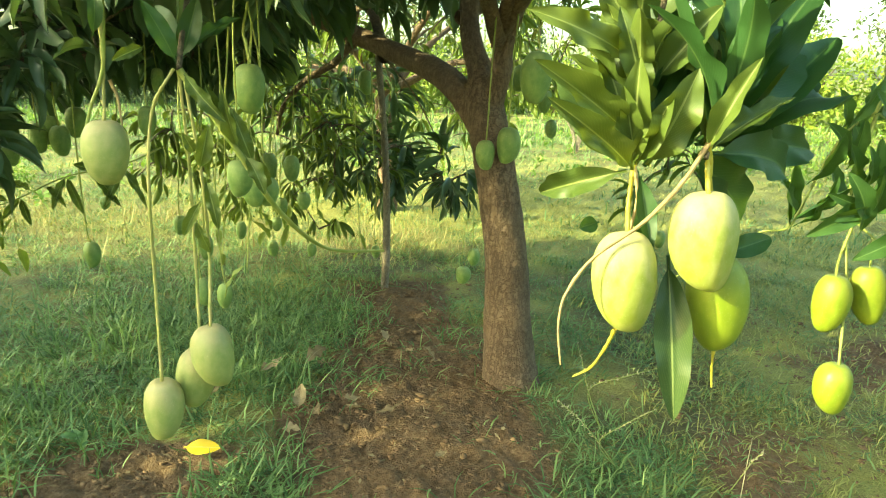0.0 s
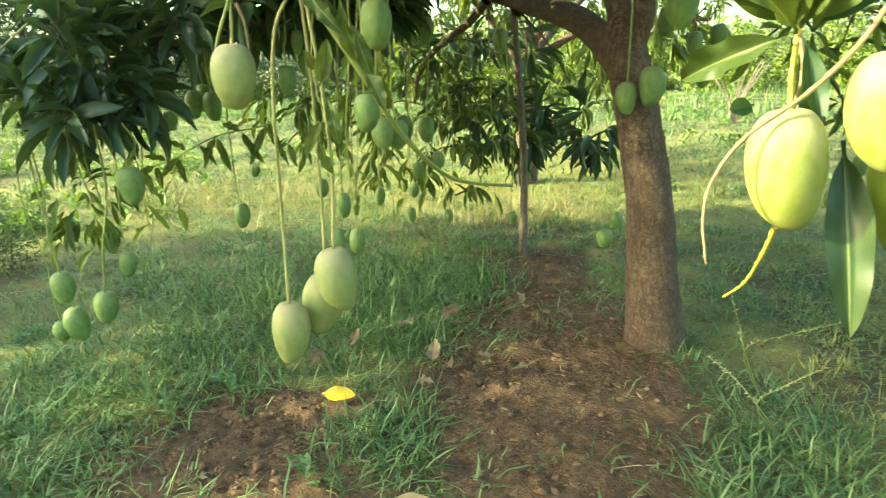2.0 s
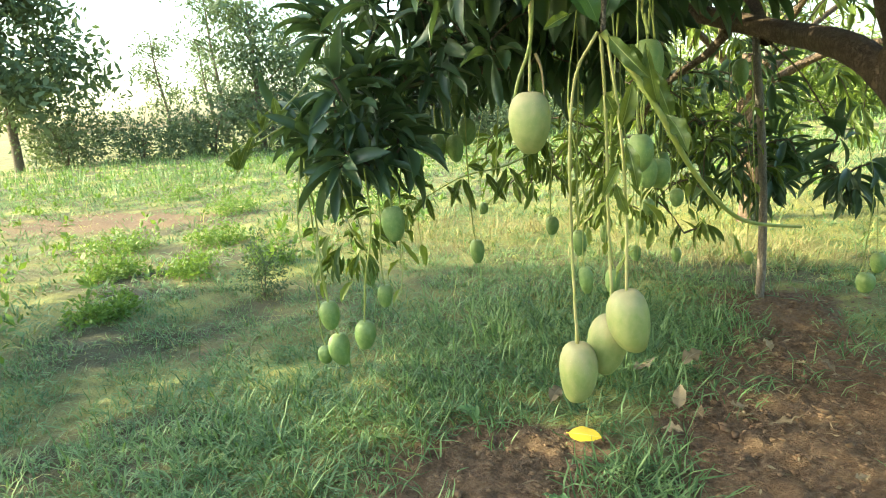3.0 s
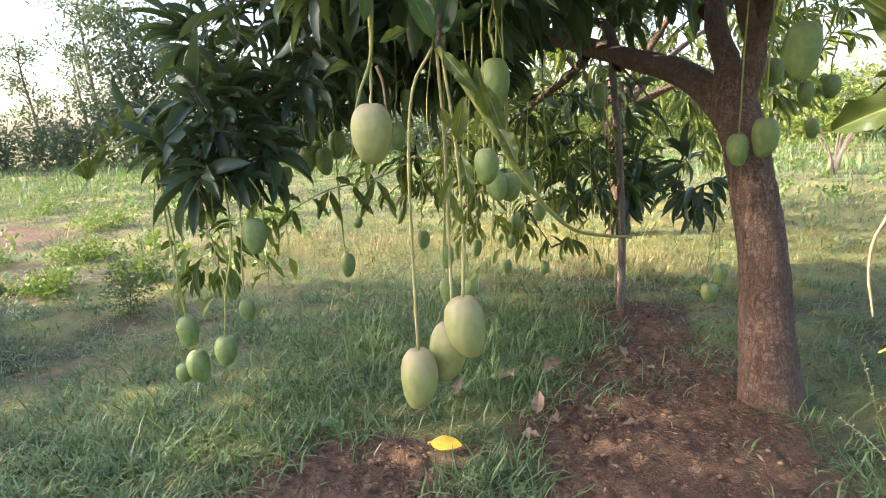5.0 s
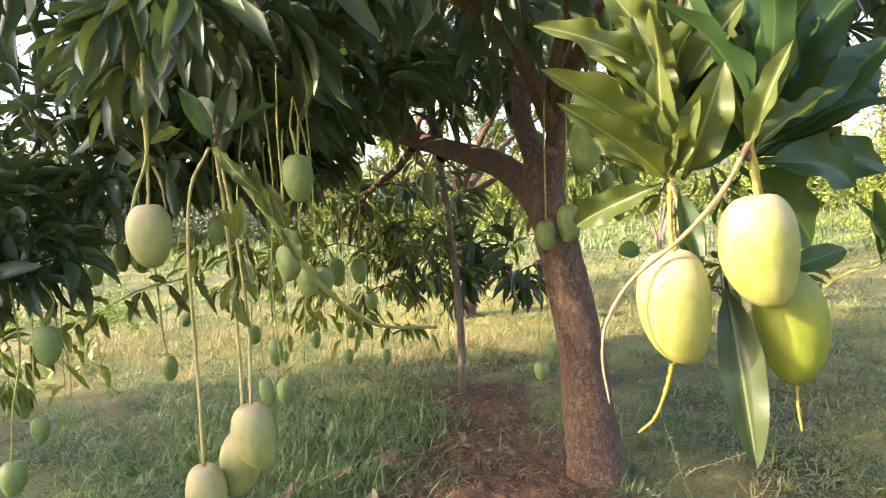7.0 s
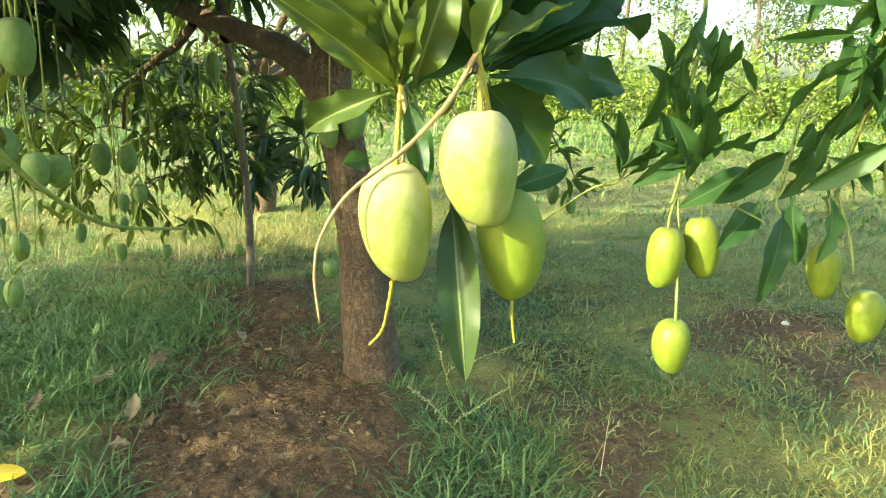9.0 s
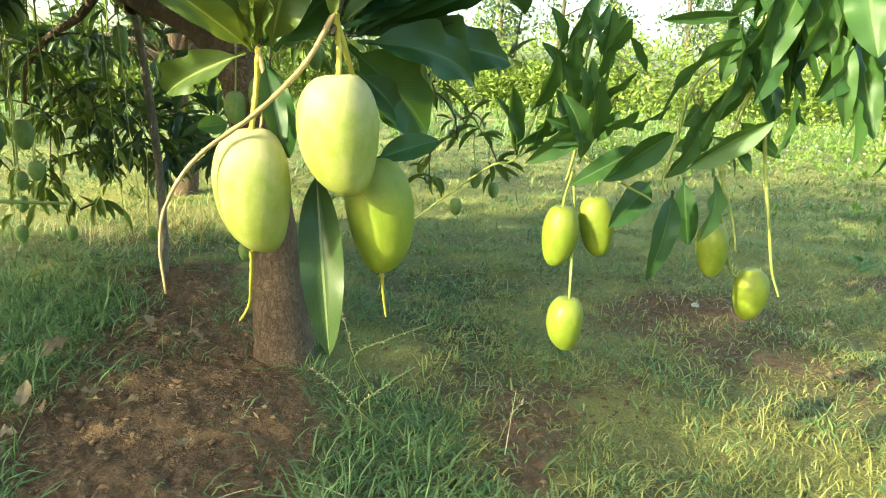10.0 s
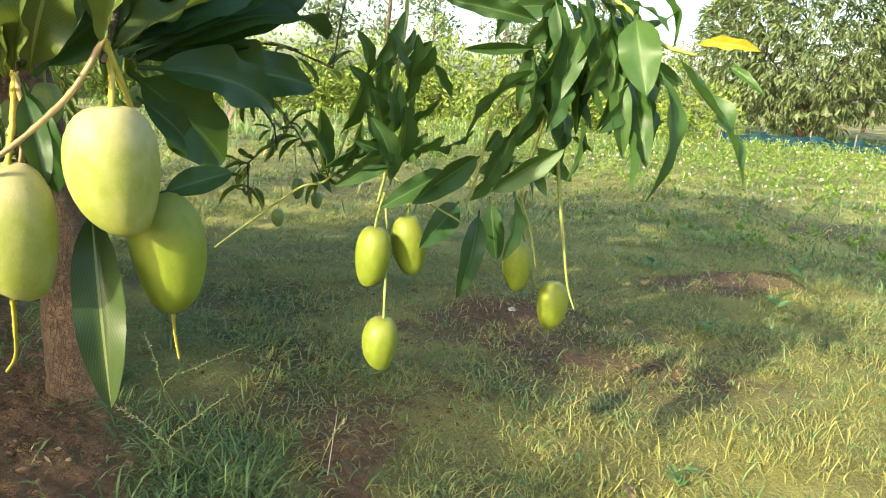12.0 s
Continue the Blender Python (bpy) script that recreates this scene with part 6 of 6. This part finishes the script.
clump = lambda x, y: np.clip(0.42 + 0.8 * waves(x, y, 6.0) + 0.5 * waves(y, x, 17.0), 0.03, 1)
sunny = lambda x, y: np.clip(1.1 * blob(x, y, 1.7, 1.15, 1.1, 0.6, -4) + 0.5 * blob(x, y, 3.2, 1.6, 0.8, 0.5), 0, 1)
blades("grass", scatter(26000, -3.6, 4.0, 0.4, 4.9, lambda x, y: grow(x, y) * clump(x, y)), 6, 12, 0.056, 0.0042, 0.07, grass_green, 1, "short patchy green orchard grass", 1.5)
blades("grass", scatter(11000, -2.6, 2.6, 0.4, 3.2, lush), 7, 12, 0.085, 0.0047, 0.055, grass_green, 2, "lush longer green grass under the crown", 1.35)
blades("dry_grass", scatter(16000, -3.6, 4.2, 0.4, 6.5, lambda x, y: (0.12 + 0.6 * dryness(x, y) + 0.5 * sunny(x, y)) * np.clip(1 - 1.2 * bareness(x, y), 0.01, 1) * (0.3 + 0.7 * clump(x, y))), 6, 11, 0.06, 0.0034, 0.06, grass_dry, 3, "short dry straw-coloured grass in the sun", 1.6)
blades("grass", scatter(9000, 0.4, 3.6, 1.3, 3.6, lambda x, y: 0.75 * np.clip(0.5 + 0.9 * waves(x, y, 9.0), 0.06, 1) * np.clip(1.05 - bareness(x, y), 0.05, 1) * (1 - 0.6 * sunny(x, y))), 5, 10, 0.05, 0.0034, 0.05, grass_pale, 13, "thin flat tufts of creeping grass on the bare soil", 1.7)
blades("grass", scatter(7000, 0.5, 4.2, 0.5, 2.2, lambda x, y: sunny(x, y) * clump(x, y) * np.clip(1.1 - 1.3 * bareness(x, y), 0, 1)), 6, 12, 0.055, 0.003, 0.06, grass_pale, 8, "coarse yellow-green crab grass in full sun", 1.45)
blades("grass", scatter(7000, 0.7, 4.4, 1.9, 5.0, lambda x, y: (1 - bareness(x, y)) * clump(x, y)), 5, 9, 0.042, 0.0034, 0.08, grass_pale, 10, "thin pale grass in the shade of the crown", 1.7)
blades("grass", scatter(7000, -3.6, 5.0, 3.3, 8.0, lambda x, y: 0.8 * (1 - 0.8 * bareness(x, y)) * clump(x, y)), 6, 11, 0.05, 0.0065, 0.09, grass_pale, 11, "low pale yellow-green grass of the open field", 1.9, False)
blades("grass", scatter(15000, -14, 9, 0.2, 12, lambda x, y: (0.25 + 0.75 * grow(x, y)) * ((np.abs(x) > 3.4) | (y > 4.4))), 7, 12, 0.075, 0.010, 0.11, grass_green, 4, "rough green field grass", 1.7, False)
blades("dry_grass", scatter(8000, -14, 9, 0.2, 13, lambda x, y: (0.15 + 0.6 * dryness(x, y)) * ((np.abs(x) > 3.4) | (y > 4.4))), 6, 10, 0.08, 0.009, 0.12, grass_dry, 5, "yellowed dry field grass", 1.7, False)
blades("grass", scatter(8000, -22, 20, 4, 24, lambda x, y: 0.6 * ((np.abs(x) > 9) | (y > 9))), 6, 9, 0.16, 0.02, 0.2, grass_green, 6, "tall rough grass at the field edge", 0.7, False)
blades("grass", scatter(6500, -5.5, 6.5, -6.0, 0.45, lambda x, y: clump(x, y)), 6, 10, 0.06, 0.007, 0.11, grass_green, 12, "rough orchard grass on the near side of the tree", 1.3, False)
wp = scatter(7500, -16, 12, 0.8, 15, lambda x, y: np.clip(0.25 + 0.6 * waves(x, y, 0.9), 0, 1) * (1 - bareness(x, y)) * ((x < -2.9) | (x > 3.2) | (y > 6.5)))
c3 = np.column_stack([wp, height(wp[:, 0], wp[:, 1]) + rg.uniform(0.03, 0.14, len(wp))])
me = leaf_cloud("weeds", *whorls(c3, np.tile([0, 0, 0.7], (len(c3), 1)), (7, 12), 0.065, rg, 0.1, 0.45), TINY_LEAF)
tagged(part("weeds", me, weed_leaf), "low broad-leaved weeds in the open field", "weeds", kind="stuff")
wp = scatter(9500, 2.2, 13, 4.6, 13, lambda x, y: np.clip(0.35 + 0.9 * waves(x, y, 2.4), 0.04, 1) * np.clip((y - 4.6 + 0.8 * waves(x, y, 0.9)) / 3.0, 0, 0.8))
c3 = np.column_stack([wp, height(wp[:, 0], wp[:, 1]) + rg.uniform(0.03, 0.2, len(wp)) * np.clip((wp[:, 1] - 3.5) / 4, 0.3, 1)])
me = leaf_cloud("weeds", *whorls(c3, np.tile([0, 0, 0.7], (len(c3), 1)), (5, 9), 0.05, rg, 0.1, 0.42), TINY_LEAF)
tagged(part("weeds", me, shrub_leaf), "taller yellow-green flowering weeds before the hedge", "weeds", kind="stuff")

# ---- soil crumbs ----
cp = scatter(60000, -1.6, 2.2, 0.7, 3.2, lambda x, y: np.clip(bareness(x, y), 0.0, 1) ** 1.3)
ico = bmesh.new()
bmesh.ops.create_icosphere(ico, subdivisions=1, radius=1.0)
iv = np.array([v.co[:] for v in ico.verts])
jf = np.array([[v.index for v in f.verts] for f in ico.faces])
ico.free()
sz = np.minimum(0.0017 * np.exp(rg.normal(0, 0.75, len(cp))), 0.011)
jit = 1 + 0.4 * rg.standard_normal((len(cp), len(iv), 1))
cz = height(cp[:, 0], cp[:, 1])
v = iv[None] * jit * (sz[:, None] * np.array([1.3, 1.0, 0.6]))[:, None, :] + np.column_stack([cp, cz + sz * 0.12])[:, None, :]
me = raw_mesh("soil_clods", v.reshape(-1, 3), (jf[None] + (np.arange(len(cp)) * len(iv))[:, None, None]).reshape(-1, 3), None, False)
tagged(part("soil_clods", me, clod_mat), "loose crumbs and clods of reddish soil", "soil", kind="stuff")


# larger clods, each a piece of its own
clod_shapes = []
for k in range(5):
    lump = iv * (1 + 0.28 * np.random.default_rng(200 + k).standard_normal((len(iv), 1))) * np.array([1.25, 1.0, 0.7])
    clod_shapes.append(raw_mesh("clod", lump, jf, None, False))
    clod_shapes[-1].materials.append(clod_mat)
for k, (x, y) in enumerate(scatter(900, -1.15, 0.35, 0.95, 2.3, lambda x, y: np.clip(bareness(x, y) - 0.35, 0, 1) * 0.4)[:90]):
    size = 0.0045 + 0.008 * float(rg.uniform(0, 1)) ** 3
    clod = new("clod", clod_shapes[k % 5])
    clod.parent = ground
    clod.matrix_basis = Matrix.Translation((x, y, float(height(np.array(x), np.array(y))) + size * 0.35)) @ pose(0, 0, 0, 0, 0, k * 67 % 360) @ Matrix.Diagonal((size, size, size, 1))

lp = scatter(2200, -1.6, 2.4, 0.7, 3.4, lambda x, y: 0.12 + 0.55 * np.clip(bareness(x, y), 0.0, 1))
nl = len(lp)
ang = rg.uniform(0, 6.28, nl)
ld = np.stack([np.cos(ang), np.sin(ang), 0.15 * rg.standard_normal(nl)], -1)
me = leaf_cloud("leaf_litter", np.column_stack([lp, height(lp[:, 0], lp[:, 1]) + 0.006]), ld, np.array([0, 0, 1.0]) + 0.35 * rg.standard_normal((nl, 3)), rg.uniform(0.012, 0.04, nl), rg.uniform(0.003, 0.011, nl), TINY_LEAF)
tagged(part("leaf_litter", me, litter_mat), "crumbled dry leaf litter and bits of straw on the soil", "litter", kind="stuff")


# ---- fallen leaves and straws ----
FALLEN = [leaf_shape(6, 12, 0.05, 0.12, 0.12, 0.2), leaf_shape(6, 14, -0.10, 0.6, 0.5, 0.9), leaf_shape(6, 14, 0.14, 0.3, 0.6, -0.7)]
FALLEN_MESH = {}


def fallen(x, y, length, turn, mat, name="dry_leaf", label="curled dry brown mango leaf lying on the soil", tilt=8, kind=1, lift=0.014, roll=3):
    if (kind, mat.name) not in FALLEN_MESH:
        FALLEN_MESH[kind, mat.name] = raw_mesh("fallen_leaf", *FALLEN[kind])
        FALLEN_MESH[kind, mat.name].materials.append(mat)
    ob = tagged(new(name, FALLEN_MESH[kind, mat.name]), label, "leaf", "fallen leaves")
    ob.matrix_basis = Matrix.Translation((x, y, float(height(np.array(x), np.array(y))) + lift)) @ pose(0, 0, 0, tilt, roll, turn) @ Matrix.Diagonal((length * 0.44, length, length, 1))


fallen(-0.778, 1.408, 0.105, -84, fallen_yellow, "yellow_leaf", "bright yellow fallen mango leaf lying on the grass", 6, 0, 0.04, 34)
for k, (x, y, s, a) in enumerate([
        (-0.78, 1.87, 0.098, 344), (-0.65, 1.95, 0.092, 341), (-0.56, 1.67, 0.086, 20), (-0.45, 2.25, 0.069, 30), (-0.32, 1.70, 0.069, 300),
        (-0.58, 1.59, 0.057, 264), (-0.44, 1.76, 0.063, 241), (-0.19, 2.08, 0.057, 110), (-0.37, 2.23, 0.057, 218), (-0.53, 1.70, 0.081, 218),
        (-0.46, 2.27, 0.069, 209), (-0.24, 2.13, 0.069, 57), (-0.08, 1.53, 0.046, 155), (-0.10, 2.21, 0.057, 141), (-0.66, 2.04, 0.069, 260),
        (1.35, 1.30, 0.057, 358), (1.73, 1.97, 0.046, 341), (1.99, 2.47, 0.057, 195), (-0.41, 1.81, 0.069, 160), (-0.08, 1.97, 0.057, 96),
        (-0.85, 1.68, 0.081, 12), (-0.90, 1.54, 0.081, 9)]):
    fallen(x, y, s * 1.15, a, fallen_brown, tilt=6 + (k * 7) % 16, kind=1 + k % 2, lift=0.045 if k < 3 or k > 19 else 0.016, roll=8)
fallen(-0.377, 1.024, 0.11, -84, fallen_brown, tilt=5, kind=0, lift=0.035, roll=20)


def straw(x, y, z, length, turn, rise, label="pale dry grass stalk leaning over the soil"):
    a = radians(turn)
    e = (x + math.cos(a) * length * math.cos(radians(rise)), y + math.sin(a) * length * math.cos(radians(rise)), z + length * math.sin(radians(rise)))
    m = ((x + e[0]) / 2, (y + e[1]) / 2, (z + e[2]) / 2 + length * 0.04)
    ob = tagged(tube("straw", [(x, y, z), m, e], 0.0016, 0.0009, straw_mat, None, 5, 4, 0.05), label, "straw", "dry stalks")
    return ob


straw(0.66, 1.52, 0.02, 0.16, 70, 55)
straw(0.02, 1.33, 0.02, 0.10, 20, 6)
straw(0.30, 1.35, 0.02, 0.12, 160, 5)
straw(-0.2, 1.62, 0.02, 0.08, 40, 5)


def seed_stalk(pts):
    ob = thing("seed_stalk", pts[0], "thin grass stalk with a pale seed head", "grass", "grass seed stalks")
    tube("stem", pts, 0.0015, 0.0011, stalk_green, ob, 5, 5)
    line = spline(pts, 8)[-18:]
    v, f, q = TINY_LEAF
    b = np.repeat(line, 2, 0)
    d = np.gradient(line, axis=0)
    d = np.repeat(d / np.linalg.norm(d, axis=1)[:, None], 2, 0) + 0.5 * rg.standard_normal((len(b), 3))
    tagged(part("seed_head", leaf_cloud("seed_head", b, d, rg.standard_normal((len(b), 3)), np.full(len(b), 0.0095), np.full(len(b), 0.0036), TINY_LEAF), straw_mat, ob), kind="stuff")


seed_stalk([(0.338, 1.807, 0.000), (0.282, 1.719, 0.176), (0.262, 1.724, 0.250), (0.242, 1.729, 0.309)])
seed_stalk([(0.338, 1.807, 0.000), (0.282, 1.719, 0.176), (0.381, 1.715, 0.235), (0.480, 1.712, 0.278)])
seed_stalk([(0.374, 1.628, 0.000), (0.310, 1.523, 0.132), (0.258, 1.526, 0.189), (0.205, 1.529, 0.229)])
seed_stalk([(0.374, 1.628, 0.000), (0.310, 1.523, 0.132), (0.371, 1.522, 0.194), (0.432, 1.521, 0.240)])
seed_stalk([(0.645, 1.578, 0.000), (0.657, 1.520, 0.095), (0.675, 1.517, 0.138), (0.693, 1.514, 0.165)])
def leafy_weed(x, y, size, seed):
    r = random.Random(seed)
    z0 = float(height(np.array(x), np.array(y)))
    ob = thing("broadleaf_weed", (x, y, z0), "low broad-leaved green weed growing in the grass", "weed", "broad-leaved weeds")
    for k in range(7):
        a, reach, lift = 0.9 * k + r.uniform(-0.3, 0.3), size * r.uniform(0.5, 1.1), r.uniform(0.2, 0.7)
        root = (x, y, z0 + 0.01 * k * size / 0.06)
        tip = (x + math.cos(a) * reach, y + math.sin(a) * reach, root[2] + reach * lift)
        leaf_part(ob, root, tip, reach * 0.5, (0.2 * math.cos(a), 0.2 * math.sin(a), 1.0), 1, weed_big)


for k, (x, y, size) in enumerate([(-0.60, 1.06, 0.05), (-0.63, 1.10, 0.045), (0.33, 1.10, 0.055), (0.36, 1.06, 0.045), (-1.05, 1.35, 0.05), (1.5, 1.35, 0.05), (2.3, 2.3, 0.06), (2.9, 2.6, 0.07), (2.6, 3.2, 0.08), (3.3, 2.9, 0.08)]):
    leafy_weed(x, y, size, 60 + k)
# ---- weeds beside the path, dry clumps and a bare bush ----
for k, (x, y, w, h) in enumerate([(-3.0, 2.1, 0.17, 0.3), (-3.6, 2.6, 0.2, 0.16), (-4.3, 1.9, 0.2, 0.14), (-3.4, 1.4, 0.2, 0.13), (-5.2, 2.4, 0.3, 0.16), (-6.0, 4.0, 0.35, 0.2), (-4.4, 4.6, 0.35, 0.2), (-8.0, 4.6, 0.4, 0.25), (-3.9, 2.2, 0.22, 0.12), (-4.6, 2.9, 0.26, 0.14)]):
    shrub((x, y, 0), (w, w, h), weed_leaf if k else far_leaf, 1300, 0.028 if k else 0.02, 700 + k, "feathery green weed clump beside the path", "weed_clump", "weed", "weed clumps", 2)
spots = np.concatenate([np.array([cx, cy]) + 1.5 * r_ * np.random.default_rng(k).standard_normal((70, 2)) for k, (cx, cy, r_) in enumerate([(-3.0, 3.6, 0.3), (-2.4, 3.9, 0.25), (-3.6, 3.9, 0.3), (-1.1, 3.65, 0.16), (-0.8, 3.8, 0.14)])])
blades("dry_grass", spots, 4, 8, 0.10, 0.005, 0.09, dry_brown, 9, "tuft of tall brown dried grass in the sun", 1.0)
fp = scatter(900, 3.5, 12, 4.5, 12, lambda x, y: np.clip(0.4 + 0.6 * waves(x, y, 1.2), 0, 1))
me = leaf_cloud("white_flowers", np.column_stack([fp, rg.uniform(0.1, 0.3, len(fp))]), rg.standard_normal((len(fp), 3)), np.tile([0, -0.5, 1.0], (len(fp), 1)), np.full(len(fp), 0.03), np.full(len(fp), 0.03), TINY_LEAF)
tagged(part("white_flowers", me, white_shell), "tiny white flowers of the field weeds", "flowers", kind="stuff")
bush = thing("bare_bush", (0.2, 9.3, 0), "leafless pale-barked bush in the open field", "bush")
rb = random.Random(8)
for k in range(9):
    a, l = rb.uniform(0, 6.28), rb.uniform(0.5, 0.9)
    tube("branch", [(0.2, 9.3, -0.05), (0.2 + 0.1 * math.cos(a), 9.3 + 0.1 * math.sin(a), 0.3), (0.2 + l * 0.6 * math.cos(a), 9.3 + l * 0.6 * math.sin(a), 0.3 + l * 0.7)], 0.02, 0.005, stake_wood, bush, 5, 4, 0.06)
# ---- the shell on the soil and the blue net behind the old trees ----
shell = thing("snail_shell", (1.546, 2.6, 0.02), "small empty whitish snail shell on the soil", "shell")
tube("whorl", [(1.546 + 0.012 * math.cos(t) * (1 - t / 16), 2.6 + 0.012 * math.sin(t) * (1 - t / 16), 0.03 + 0.001 * t) for t in np.linspace(0, 11, 14)], 0.007, 0.003, white_shell, shell, 8, 3)
fence = thing("net_fence", (13.0, 12.4, 0), "low blue shade-net fence in front of the old mango trees", "fence")


def fence_at(u):
    return 10.6 + 6.6 * u, 13.2 - 2.2 * u


for k in range(8):
    x, y = fence_at(k / 7)
    tube("post", [(x, y, -0.1), (x, y, 0.2), (x, y, 0.4)], 0.022, 0.02, stake_wood, fence, 6, 2)
for k in range(7):
    bm = bmesh.new()
    cols = []
    for s in range(9):
        u = s / 8
        px, py = fence_at((k + u) / 7)
        sag = 0.08 * math.sin(math.pi * u) + 0.03 * math.sin(k * 2 + u * 5)
        cols.append([bm.verts.new((px, py - 0.03 + 0.03 * math.sin(u * 12 + k), z)) for z in (0.02, 0.15, 0.3 - sag)])
    for s in range(8):
        for q in range(2):
            bm.faces.new((cols[s][q], cols[s + 1][q], cols[s + 1][q + 1], cols[s][q + 1]))
    bmesh.ops.solidify(bm, geom=bm.faces[:], thickness=0.004)
    part("net_panel", bm, net_blue, fence)
